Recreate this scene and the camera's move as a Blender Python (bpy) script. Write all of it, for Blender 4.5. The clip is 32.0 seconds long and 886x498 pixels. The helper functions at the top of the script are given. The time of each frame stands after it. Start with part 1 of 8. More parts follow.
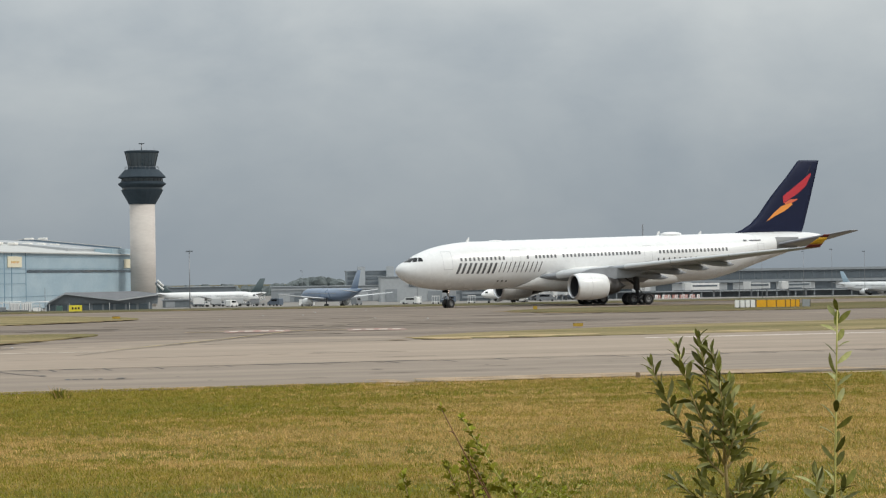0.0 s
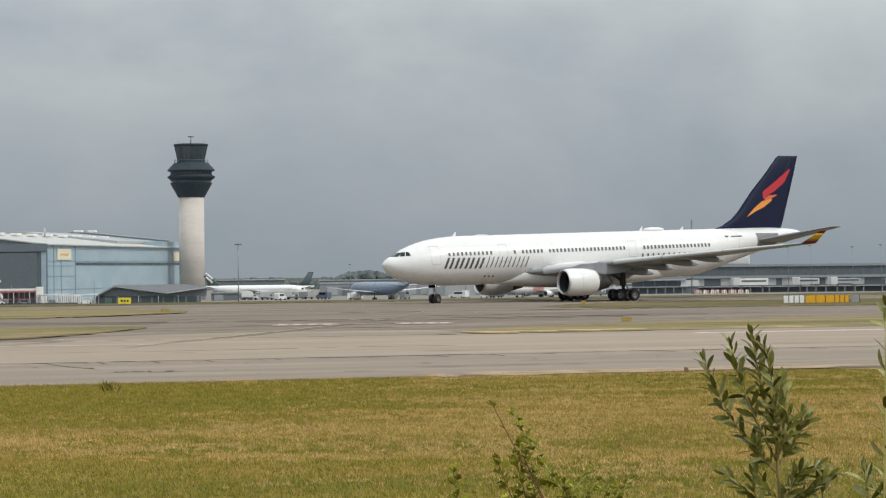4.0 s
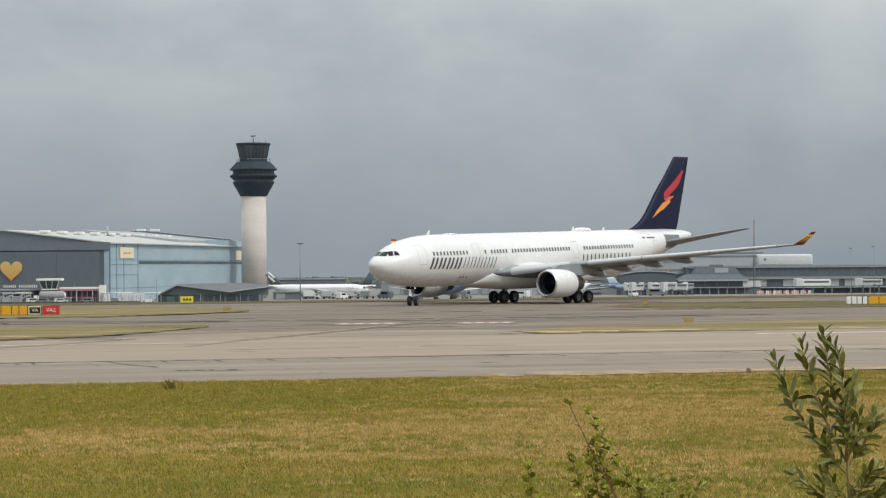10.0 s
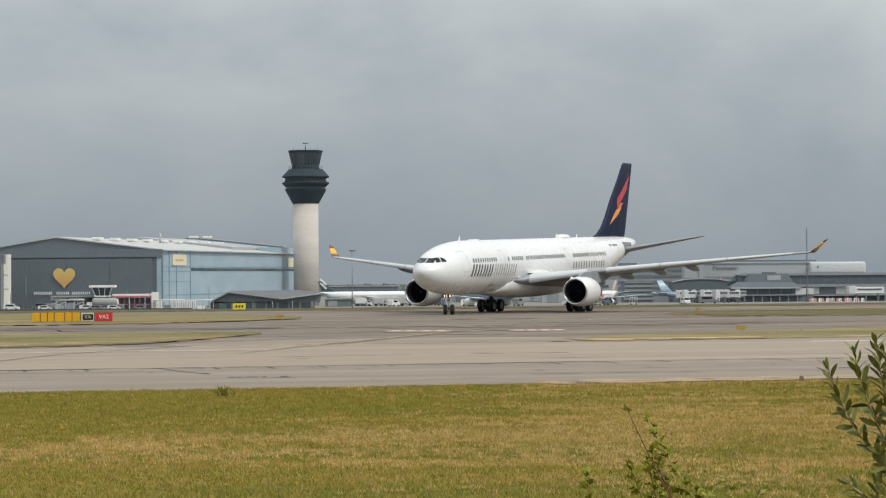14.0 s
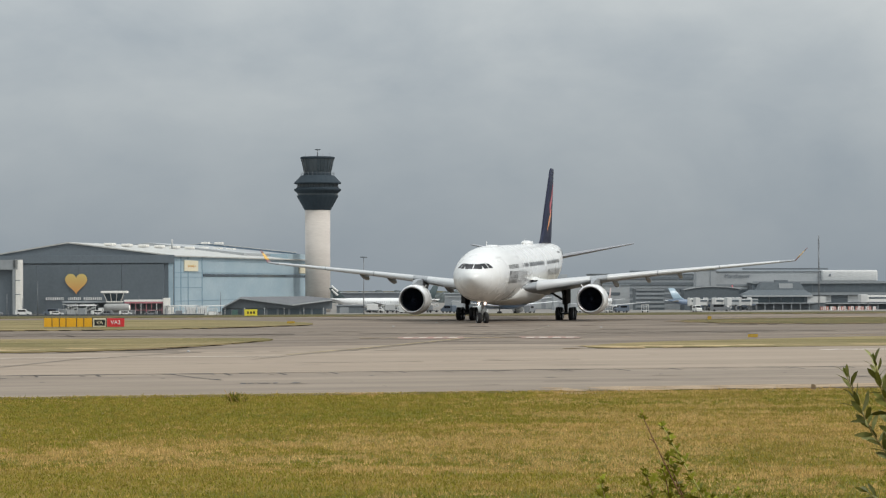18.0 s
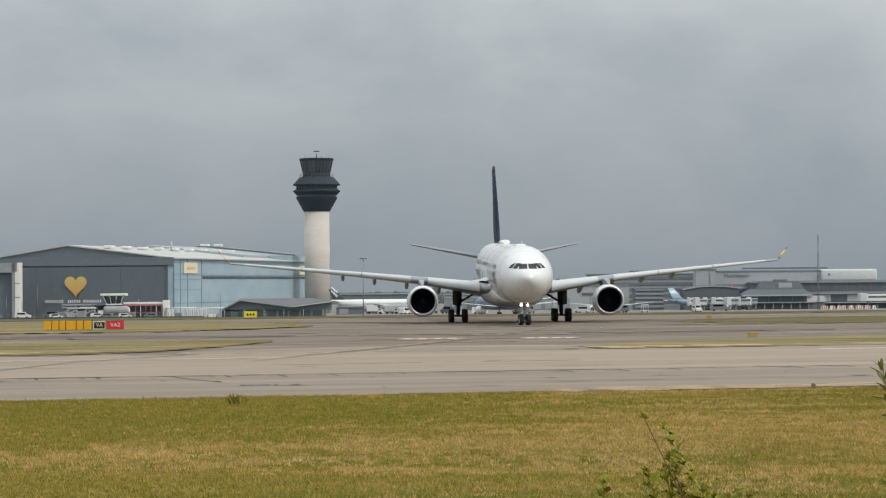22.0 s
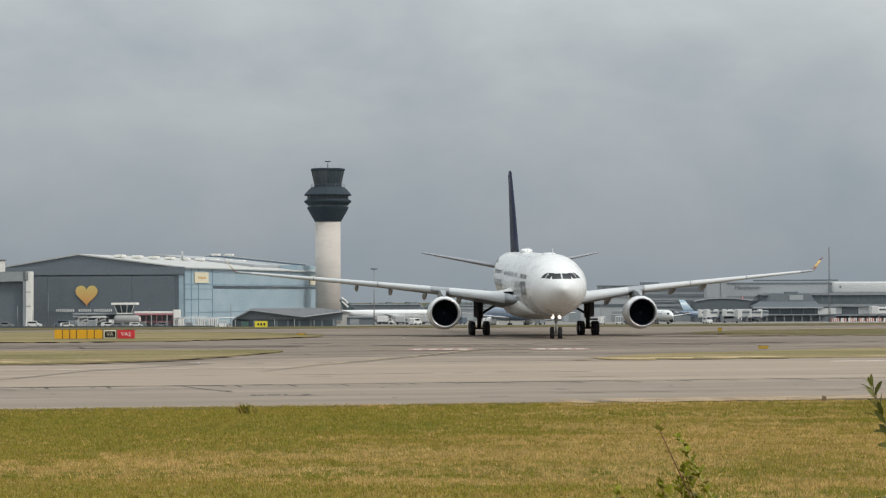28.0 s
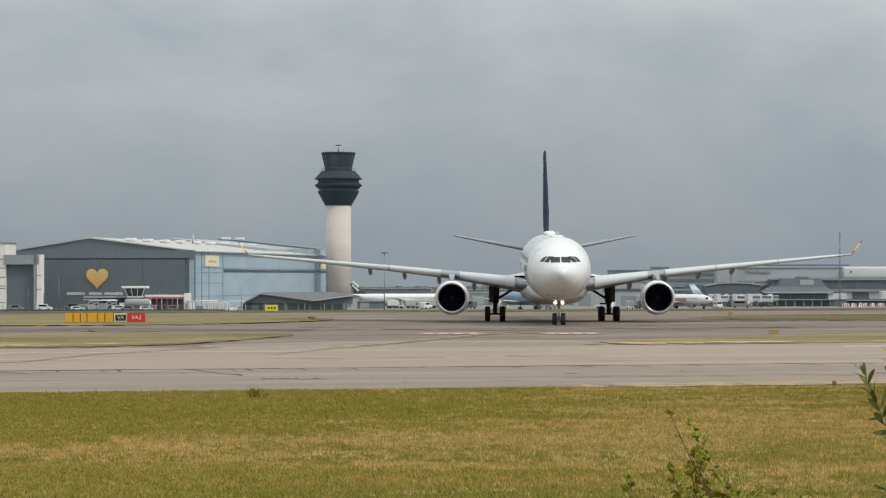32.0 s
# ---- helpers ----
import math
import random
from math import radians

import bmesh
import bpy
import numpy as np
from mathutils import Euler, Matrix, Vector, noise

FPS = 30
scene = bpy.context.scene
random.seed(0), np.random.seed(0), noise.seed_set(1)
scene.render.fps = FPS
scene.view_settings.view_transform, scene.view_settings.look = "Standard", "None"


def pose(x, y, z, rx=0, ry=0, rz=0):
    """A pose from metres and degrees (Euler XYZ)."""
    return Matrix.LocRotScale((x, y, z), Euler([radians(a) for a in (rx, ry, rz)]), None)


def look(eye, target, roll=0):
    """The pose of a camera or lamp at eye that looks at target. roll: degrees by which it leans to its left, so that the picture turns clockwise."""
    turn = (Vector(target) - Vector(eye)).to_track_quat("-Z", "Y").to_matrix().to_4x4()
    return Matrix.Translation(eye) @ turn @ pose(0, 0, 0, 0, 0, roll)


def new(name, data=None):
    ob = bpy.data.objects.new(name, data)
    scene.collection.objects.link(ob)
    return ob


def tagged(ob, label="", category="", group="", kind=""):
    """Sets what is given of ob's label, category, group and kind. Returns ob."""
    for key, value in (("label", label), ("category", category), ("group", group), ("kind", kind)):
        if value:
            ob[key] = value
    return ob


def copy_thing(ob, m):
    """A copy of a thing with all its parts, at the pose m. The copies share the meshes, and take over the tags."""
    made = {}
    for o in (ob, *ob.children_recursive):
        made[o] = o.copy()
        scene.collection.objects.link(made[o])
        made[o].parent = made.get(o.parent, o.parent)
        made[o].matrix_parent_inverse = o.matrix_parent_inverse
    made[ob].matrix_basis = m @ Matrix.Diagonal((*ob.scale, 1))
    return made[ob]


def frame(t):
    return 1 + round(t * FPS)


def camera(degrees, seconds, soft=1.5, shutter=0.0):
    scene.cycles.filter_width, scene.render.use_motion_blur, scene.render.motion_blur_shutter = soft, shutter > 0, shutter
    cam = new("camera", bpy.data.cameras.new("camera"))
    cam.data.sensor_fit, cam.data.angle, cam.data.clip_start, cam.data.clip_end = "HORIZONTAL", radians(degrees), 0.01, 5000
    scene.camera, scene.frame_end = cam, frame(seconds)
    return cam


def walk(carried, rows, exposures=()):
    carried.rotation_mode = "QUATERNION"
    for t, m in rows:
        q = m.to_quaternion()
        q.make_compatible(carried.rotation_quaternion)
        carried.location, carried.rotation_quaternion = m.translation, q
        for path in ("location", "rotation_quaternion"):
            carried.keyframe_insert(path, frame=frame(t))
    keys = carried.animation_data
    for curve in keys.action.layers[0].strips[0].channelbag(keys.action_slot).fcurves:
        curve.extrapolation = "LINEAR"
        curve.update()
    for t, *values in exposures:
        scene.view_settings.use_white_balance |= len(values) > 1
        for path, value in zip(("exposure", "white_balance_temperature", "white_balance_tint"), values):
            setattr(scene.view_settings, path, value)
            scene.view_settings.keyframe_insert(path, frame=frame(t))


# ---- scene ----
EYE_H = 3.969


def aim(x, z, yaw, pitch, roll):
    """Camera pose: sideways shift, height, and degrees of turn to the right, upward tilt and lean."""
    a, b = radians(yaw), radians(pitch)
    eye = Vector((x, 0, z))
    return look(eye, eye + Vector((math.sin(a) * math.cos(b), math.cos(a) * math.cos(b), math.sin(b))), roll)


cam = camera(19.295, 32.0, soft=1.25)
walk(cam, [
    (0, aim(0.053, 3.969, 3.829, 0.545, -0.85)),
    (0.5, aim(0.053, 3.969, 3.700, 0.543, -0.89)),
    (1, aim(0.053, 3.969, 3.566, 0.540, -0.92)),
    (1.5, aim(0.052, 3.969, 3.418, 0.564, -0.94)),
    (2, aim(0.051, 3.969, 3.261, 0.563, -0.92)),
    (2.5, aim(0.050, 3.969, 3.096, 0.542, -0.88)),
    (3, aim(0.049, 3.969, 2.962, 0.502, -0.82)),
    (3.5, aim(0.047, 3.969, 2.862, 0.459, -0.70)),
    (5.5, aim(0.041, 3.969, 2.477, 0.394, -0.56)),
    (6, aim(0.040, 3.969, 2.354, 0.391, -0.60)),
    (6.5, aim(0.038, 3.969, 2.236, 0.400, -0.63)),
    (7, aim(0.037, 3.969, 2.121, 0.380, -0.64)),
    (7.5, aim(0.036, 3.969, 2.029, 0.343, -0.62)),
    (8, aim(0.035, 3.969, 1.936, 0.300, -0.59)),
    (8.5, aim(0.034, 3.969, 1.850, 0.289, -0.54)),
    (9, aim(0.032, 3.969, 1.737, 0.326, -0.48)),
    (9.5, aim(0.031, 3.969, 1.592, 0.387, -0.45)),
    (10, aim(0.029, 3.969, 1.410, 0.432, -0.43)),
    (10.5, aim(0.027, 3.969, 1.222, 0.443, -0.42)),
    (11, aim(0.026, 3.969, 1.040, 0.451, -0.42)),
    (11.5, aim(0.024, 3.969, 0.886, 0.469, -0.43)),
    (12, aim(0.023, 3.969, 0.768, 0.513, -0.46)),
    (12.5, aim(0.022, 3.969, 0.653, 0.534, -0.48)),
    (13, aim(0.020, 3.969, 0.522, 0.581, -0.46)),
    (13.5, aim(0.019, 3.969, 0.397, 0.590, -0.42)),
    (14, aim(0.018, 3.969, 0.271, 0.599, -0.38)),
    (14.5, aim(0.017, 3.969, 0.176, 0.603, -0.35)),
    (16.5, aim(0.011, 3.969, 0.033, 0.638, -0.25)),
    (17, aim(0.009, 3.969, 0.029, 0.678, -0.22)),
    (17.5, aim(0.007, 3.969, 0.017, 0.721, -0.19)),
    (18, aim(0.004, 3.969, 0.015, 0.751, -0.17)),
    (18.5, aim(0.002, 3.969, 0.017, 0.740, -0.17)),
    (19, aim(-0.000, 3.969, -0.000, 0.708, -0.18)),
    (19.5, aim(-0.002, 3.969, -0.002, 0.688, -0.21)),
    (20, aim(-0.004, 3.969, 0.006, 0.683, -0.23)),
    (20.5, aim(-0.004, 3.969, 0.017, 0.697, -0.26)),
    (21, aim(-0.003, 3.969, 0.024, 0.709, -0.33)),
    (21.5, aim(-0.001, 3.969, 0.032, 0.730, -0.40)),
    (22, aim(0.001, 3.969, 0.030, 0.772, -0.44)),
    (22.5, aim(0.004, 3.969, 0.011, 0.819, -0.46)),
    (23, aim(0.007, 3.969, -0.022, 0.881, -0.44)),
    (23.5, aim(0.010, 3.969, -0.056, 0.939, -0.40)),
    (24, aim(0.011, 3.969, -0.085, 0.987, -0.37)),
    (24.5, aim(0.011, 3.969, -0.096, 1.039, -0.32)),
    (25, aim(0.010, 3.969, -0.097, 1.076, -0.27)),
    (25.5, aim(0.008, 3.969, -0.095, 1.077, -0.24)),
    (27.5, aim(0.002, 3.969, -0.171, 1.007, -0.18)),
    (28, aim(0.001, 3.969, -0.209, 1.008, -0.18)),
    (28.5, aim(0.000, 3.969, -0.247, 1.007, -0.20)),
    (29, aim(0.001, 3.969, -0.280, 1.001, -0.23)),
    (29.5, aim(0.001, 3.969, -0.311, 0.987, -0.23)),
    (30, aim(0.001, 3.969, -0.343, 0.927, -0.20)),
    (30.5, aim(0.001, 3.969, -0.361, 0.874, -0.16)),
    (31, aim(0.001, 3.969, -0.384, 0.785, -0.11)),
    (31.5, aim(-0.000, 3.969, -0.418, 0.725, -0.07)),
    (32, aim(-0.002, 3.969, -0.439, 0.659, -0.05)),
], exposures=[(0, 0.055, 6460, 10.8), (10, 0.055, 6460, 10.8), (17, 0.035, 6460, 10.8), (24, 0.0, 6460, 10.8), (32, 0.01, 6460, 10.8)])

# ---- world and sun ----
SUN_EL, SUN_AZ = 44.0, 122.0     # azimuth clockwise from +y
world = bpy.data.worlds.new("sky")
scene.world = world
world.use_nodes = True
wn, wl = world.node_tree.nodes, world.node_tree.links
wn.clear()


def wnode(kind, **kw):
    n = wn.new(kind)
    for k, v in kw.items():
        n.inputs[k].default_value = v
    return n


def wmath(op, a, b=None):
    n = wn.new("ShaderNodeMath")
    n.operation = op
    for i, v in enumerate((a, b)):
        if v is None:
            continue
        if hasattr(v, "is_output"):
            wl.new(v, n.inputs[i])
        else:
            n.inputs[i].default_value = v
    return n.outputs[0]


coord = wn.new("ShaderNodeTexCoord")
sep = wn.new("ShaderNodeSeparateXYZ")
wl.new(coord.outputs["Generated"], sep.inputs[0])
up = wmath("MAXIMUM", sep.outputs["Z"], 0.0)
# clouds: wide banks and small ragged edges, flattened towards the horizon
mp1 = wn.new("ShaderNodeMapping")
mp1.inputs["Scale"].default_value = (4.0, 4.0, 6.5)
mp1.inputs["Location"].default_value = (0.35, 0.2, 1.75)
wl.new(coord.outputs["Generated"], mp1.inputs["Vector"])
banks = wnode("ShaderNodeTexNoise", Scale=2.0, Detail=5.0, Roughness=0.48, Distortion=0.5)
wl.new(mp1.outputs[0], banks.inputs["Vector"])
mp2 = wn.new("ShaderNodeMapping")
mp2.inputs["Scale"].default_value = (7.0, 7.0, 13.0)
mp2.inputs["Rotation"].default_value = (0.0, 0.25, 0.0)
wl.new(coord.outputs["Generated"], mp2.inputs["Vector"])
rags = wnode("ShaderNodeTexNoise", Scale=3.0, Detail=8.0, Roughness=0.58, Distortion=0.2)
wl.new(mp2.outputs[0], rags.inputs["Vector"])
ramp = wn.new("ShaderNodeValToRGB")
ramp.color_ramp.elements[0].position, ramp.color_ramp.elements[0].color = 0.27, (0.228, 0.276, 0.322, 1)
ramp.color_ramp.elements[1].position, ramp.color_ramp.elements[1].color = 0.77, (0.480, 0.512, 0.514, 1)
mixn = wmath("ADD", wmath("MULTIPLY", banks.outputs["Fac"], 0.72), wmath("MULTIPLY", rags.outputs["Fac"], 0.28))
# the deck is more even near the horizon, and lightens a little with height
calm = wmath("MINIMUM", wmath("ADD", wmath("MULTIPLY", up, 7.0), 0.30), 1.0)
mixn = wmath("ADD", wmath("MULTIPLY", wmath("SUBTRACT", mixn, 0.5), calm), 0.5)
lift = wmath("ADD", mixn, wmath("MULTIPLY", wmath("SUBTRACT", wmath("MINIMUM", up, 0.13), 0.060), 1.95))
# and more so higher up
lift = wmath("ADD", lift, wmath("MULTIPLY", wmath("SUBTRACT", wmath("MINIMUM", wmath("MAXIMUM", up, 0.075), 0.14), 0.075), 2.2))
wl.new(lift, ramp.inputs["Fac"])
# overcast sky: three times as bright overhead as at the horizon
gain = wmath("ADD", wmath("MULTIPLY", up, 1.9), 0.98)
cloud = wn.new("ShaderNodeVectorMath")
cloud.operation = "SCALE"
wl.new(ramp.outputs["Color"], cloud.inputs[0])
wl.new(gain, cloud.inputs["Scale"])
sky = wn.new("ShaderNodeTexSky")
sky.sky_type, sky.sun_disc = "NISHITA", False
sky.sun_elevation, sky.sun_rotation = radians(SUN_EL), radians(SUN_AZ)
bg_sky = wnode("ShaderNodeBackground", Strength=0.06)
wl.new(sky.outputs["Color"], bg_sky.inputs["Color"])
bg_cloud = wnode("ShaderNodeBackground", Strength=1.0)
wl.new(cloud.outputs["Vector"], bg_cloud.inputs["Color"])
mixbg = wnode("ShaderNodeMixShader", Fac=0.93)
wl.new(bg_sky.outputs[0], mixbg.inputs[1])
wl.new(bg_cloud.outputs[0], mixbg.inputs[2])
wout = wn.new("ShaderNodeOutputWorld")
wl.new(mixbg.outputs[0], wout.inputs["Surface"])

sun_data = bpy.data.lights.new("sun", "SUN")
sun_data.energy, sun_data.angle, sun_data.color = 1.7, radians(11), (1.0, 0.95, 0.87)
sun = new("sun", sun_data)
sa, se = radians(SUN_AZ), radians(SUN_EL)
sun.matrix_world = look((math.sin(sa) * math.cos(se) * 500, math.cos(sa) * math.cos(se) * 500, math.sin(se) * 500), (0, 0, 0))

# ---- materials ----
def mat(name, base, rough=0.6, metal=0.0, var=0.12, scale=1.0, fine=14.0, bump=0.0, stretch=(1, 1, 1), alt=None, mix=(0.4, 0.65), coat=0.0, island=0.0, spec=0.5, rand=0.0):
    """Procedural surface: a base colour with broad and fine variation, a second colour in patches, and fine relief."""
    m = bpy.data.materials.new(name)
    m.use_nodes = True
    n, l = m.node_tree.nodes, m.node_tree.links
    b = n["Principled BSDF"]
    b.inputs["Metallic"].default_value = metal
    b.inputs["Coat Weight"].default_value = coat
    b.inputs["Specular IOR Level"].default_value = spec
    tc, mp = n.new("ShaderNodeTexCoord"), n.new("ShaderNodeMapping")
    mp.inputs["Scale"].default_value = stretch
    l.new(tc.outputs["Object"], mp.inputs["Vector"])

    def noise_node(s, d):
        t = n.new("ShaderNodeTexNoise")
        t.inputs["Scale"].default_value, t.inputs["Detail"].default_value = s, d
        l.new(mp.outputs[0], t.inputs["Vector"])
        return t.outputs["Fac"]

    broad, small = noise_node(scale, 5.0), noise_node(fine, 4.0)
    cr = n.new("ShaderNodeValToRGB")
    alt = alt or tuple(c * (1 - 0.6 * var) for c in base)
    cr.color_ramp.elements[0].position, cr.color_ramp.elements[0].color = mix[0], (*base, 1)
    cr.color_ramp.elements[1].position, cr.color_ramp.elements[1].color = mix[1], (*alt, 1)
    l.new(broad, cr.inputs["Fac"])
    rng = n.new("ShaderNodeMapRange")
    rng.inputs["From Min"].default_value, rng.inputs["From Max"].default_value = 0.3, 0.7
    rng.inputs["To Min"].default_value, rng.inputs["To Max"].default_value = 1 - var, 1 + var
    l.new(small, rng.inputs["Value"])
    value = rng.outputs[0]
    if rand:
        info, r3, mul3 = n.new("ShaderNodeObjectInfo"), n.new("ShaderNodeMapRange"), n.new("ShaderNodeMath")
        l.new(info.outputs["Random"], r3.inputs["Value"])
        r3.inputs["To Min"].default_value, r3.inputs["To Max"].default_value = 1 - rand, 1 + rand
        mul3.operation = "MULTIPLY"
        l.new(value, mul3.inputs[0])
        l.new(r3.outputs[0], mul3.inputs[1])
        value = mul3.outputs[0]
    if island:
        geo, r2, mul = n.new("ShaderNodeNewGeometry"), n.new("ShaderNodeMapRange"), n.new("ShaderNodeMath")
        l.new(geo.outputs["Random Per Island"], r2.inputs["Value"])
        r2.inputs["To Min"].default_value, r2.inputs["To Max"].default_value = 1 - island, 1 + island
        mul.operation = "MULTIPLY"
        l.new(value, mul.inputs[0])
        l.new(r2.outputs[0], mul.inputs[1])
        value = mul.outputs[0]
    sc = n.new("ShaderNodeVectorMath")
    sc.operation = "SCALE"
    l.new(cr.outputs["Color"], sc.inputs[0])
    l.new(value, sc.inputs["Scale"])
    l.new(sc.outputs["Vector"], b.inputs["Base Color"])
    rr = n.new("ShaderNodeMapRange")
    rr.inputs["To Min"].default_value, rr.inputs["To Max"].default_value = max(0.02, rough - 0.08), min(1, rough + 0.08)
    l.new(broad, rr.inputs["Value"])
    l.new(rr.outputs[0], b.inputs["Roughness"])
    if bump:
        bp = n.new("ShaderNodeBump")
        bp.inputs["Strength"].default_value, bp.inputs["Distance"].default_value = bump, 0.02
        l.new(small, bp.inputs["Height"])
        l.new(bp.outputs[0], b.inputs["Normal"])
    return m


def paving(name, base, dark, pale):
    """Worn pavement: long tyre and weather streaks along the strip over broad blotches, with a fine grain."""
    m = bpy.data.materials.new(name)
    m.use_nodes = True
    n, l = m.node_tree.nodes, m.node_tree.links
    b = n["Principled BSDF"]
    b.inputs["Specular IOR Level"].default_value = 0.2
    b.inputs["Roughness"].default_value = 0.9
    tc, turn = n.new("ShaderNodeTexCoord"), n.new("ShaderNodeMapping")
    turn.inputs["Rotation"].default_value = (0, 0, -math.atan(0.255))
    l.new(tc.outputs["Object"], turn.inputs["Vector"])

    def streaks(sx, sy, detail, shift):
        mp, t = n.new("ShaderNodeMapping"), n.new("ShaderNodeTexNoise")
        mp.inputs["Scale"].default_value, mp.inputs["Location"].default_value = (sx, sy, 1), (shift, shift, 0)
        t.inputs["Scale"].default_value, t.inputs["Detail"].default_value, t.inputs["Roughness"].default_value = 1.0, detail, 0.68
        l.new(turn.outputs[0], mp.inputs["Vector"])
        l.new(mp.outputs[0], t.inputs["Vector"])
        return t.outputs["Fac"]

    def blend(fac, lo, hi, a, bcol, amount):
        r, mx = n.new("ShaderNodeMapRange"), n.new("ShaderNodeMix")
        r.inputs["From Min"].default_value, r.inputs["From Max"].default_value, r.inputs["To Max"].default_value = lo, hi, amount
        mx.data_type = "RGBA"
        l.new(fac, r.inputs["Value"])
        l.new(r.outputs[0], mx.inputs["Factor"])
        if isinstance(a, tuple):
            mx.inputs["A"].default_value = (*a, 1)
        else:
            l.new(a, mx.inputs["A"])
        mx.inputs["B"].default_value = (*bcol, 1)
        return mx.outputs["Result"]

    c = blend(streaks(0.022, 0.16, 5, 3.1), 0.44, 0.60, base, dark, 0.75)
    c = blend(streaks(0.035, 0.24, 5, 9.7), 0.50, 0.62, c, pale, 0.80)
    c = blend(streaks(0.07, 0.60, 5, 27.0), 0.52, 0.64, c, dark, 0.70)
    c = blend(streaks(0.30, 0.35, 5, 41.0), 0.56, 0.72, c, dark, 0.45)
    grain = streaks(1.5, 3.0, 4, 1.0)
    c = blend(grain, 0.35, 0.72, c, dark, 0.45)
    l.new(c, b.inputs["Base Color"])
    bp = n.new("ShaderNodeBump")
    bp.inputs["Strength"].default_value, bp.inputs["Distance"].default_value = 0.15, 0.02
    l.new(grain, bp.inputs["Height"])
    l.new(bp.outputs[0], b.inputs["Normal"])
    return m


def glow(name, color, strength):
    m = mat(name, color, 0.3)
    b = m.node_tree.nodes["Principled BSDF"]
    b.inputs["Emission Color"].default_value, b.inputs["Emission Strength"].default_value = (*color, 1), strength
    return m


M_WHITE = mat("white_aircraft_paint", (0.73, 0.735, 0.73), 0.28, var=0.03, scale=0.25, fine=2.5, alt=(0.685, 0.69, 0.68), coat=0.25)
M_WINGGREY = mat("wing_grey_paint", (0.265, 0.282, 0.300), 0.38, var=0.06, scale=0.5, fine=6, alt=(0.215, 0.230, 0.248))
M_BELLY = mat("belly_fairing_paint", (0.70, 0.70, 0.68), 0.35, var=0.04, scale=0.6, fine=5)
M_NAVY = mat("navy_paint", (0.012, 0.016, 0.042), 0.5, var=0.08, scale=0.6, spec=0.18)
M_RED = mat("red_paint", (0.50, 0.035, 0.050), 0.3, var=0.06)
M_ORANGE = mat("orange_paint", (0.80, 0.30, 0.06), 0.3, var=0.06)
M_YELLOW = mat("yellow_paint", (0.75, 0.42, 0.03), 0.35, var=0.08)
M_MAROON = mat("maroon_paint", (0.16, 0.02, 0.02), 0.35, var=0.08)
M_TITLE = mat("title_grey_paint", (0.085, 0.085, 0.09), 0.35, var=0.04)
M_LINE = mat("door_seam_grey", (0.52, 0.525, 0.53), 0.45, var=0.05)
M_GLASSDARK = mat("dark_window_glass", (0.010, 0.011, 0.013), 0.15, var=0.1, coat=0.0, spec=0.25)
M_CABINPANE = mat("cabin_window_pane", (0.125, 0.128, 0.132), 0.3, var=0.1, spec=0.3)
M_METAL = mat("bare_polished_metal", (0.60, 0.60, 0.61), 0.38, 1.0, var=0.06, scale=3)
M_NOZZLE = mat("heat_stained_metal", (0.13, 0.125, 0.12), 0.42, 0.85, var=0.2, scale=2)
M_INTAKE = mat("intake_liner", (0.045, 0.048, 0.055), 0.5, var=0.1)
M_FANBLADE = mat("fan_blade_titanium", (0.010, 0.014, 0.026), 0.5, 0.3, var=0.1)
M_TYRE = mat("tyre_rubber", (0.018, 0.018, 0.019), 0.75, var=0.15, scale=6, bump=0.2)
M_RIM = mat("wheel_rim_grey", (0.30, 0.30, 0.30), 0.4, 0.6, var=0.12, scale=6)
M_STRUTDARK = mat("gear_dark", (0.05, 0.05, 0.052), 0.5, 0.3, var=0.2, scale=5)
M_LAMP = glow("lit_taxi_lamp", (1.0, 0.78, 0.64), 2.8)

M_CONCRETE = mat("tower_concrete", (0.59, 0.545, 0.50), 0.85, var=0.05, scale=0.10, fine=1.5, alt=(0.50, 0.455, 0.415), stretch=(0.35, 0.35, 1.6), bump=0.1)
# dark cladding, with a little distance haze put into its colour
M_TOWERDARK = mat("tower_dark_cladding", (0.038, 0.052, 0.065), 0.75, var=0.15, scale=0.5, spec=0.15)
M_TOWERGLASS = mat("tower_tinted_glass", (0.032, 0.048, 0.060), 0.3, var=0.1, coat=0.5)
M_TOWERTRIM = mat("tower_grey_trim", (0.040, 0.052, 0.062), 0.6, var=0.1, spec=0.2)
M_CLADBLUE = mat("pale_blue_cladding", (0.305, 0.405, 0.465), 0.45, var=0.05, scale=0.08, fine=0.6, alt=(0.36, 0.455, 0.505), stretch=(1, 1, 2))
M_CLADBLUE2 = mat("blue_cladding_seam", (0.17, 0.27, 0.35), 0.5, var=0.08)
# slate tones lightened: the haze before the hangar is mixed into them
M_CLADDARK = mat("slate_grey_cladding", (0.142, 0.170, 0.194), 0.5, var=0.06, scale=0.2, fine=1.2)
M_CLADDARK2 = mat("slate_door_leaf", (0.122, 0.146, 0.166), 0.5, var=0.07, scale=0.3, fine=1.2)
M_ROOFMETAL = mat("pale_roof_sheet", (0.45, 0.45, 0.43), 0.5, var=0.08, scale=0.06, fine=0.5)
M_WHITEPANEL = mat("white_wall_panel", (0.76, 0.74, 0.69), 0.55, var=0.05, scale=0.2, fine=1)
M_GREYPANEL = mat("mid_grey_panel", (0.27, 0.29, 0.30), 0.6, var=0.08, scale=0.1, fine=0.8)
M_LIGHTPANEL = mat("light_grey_panel", (0.42, 0.43, 0.43), 0.6, var=0.06, scale=0.1, fine=0.8)
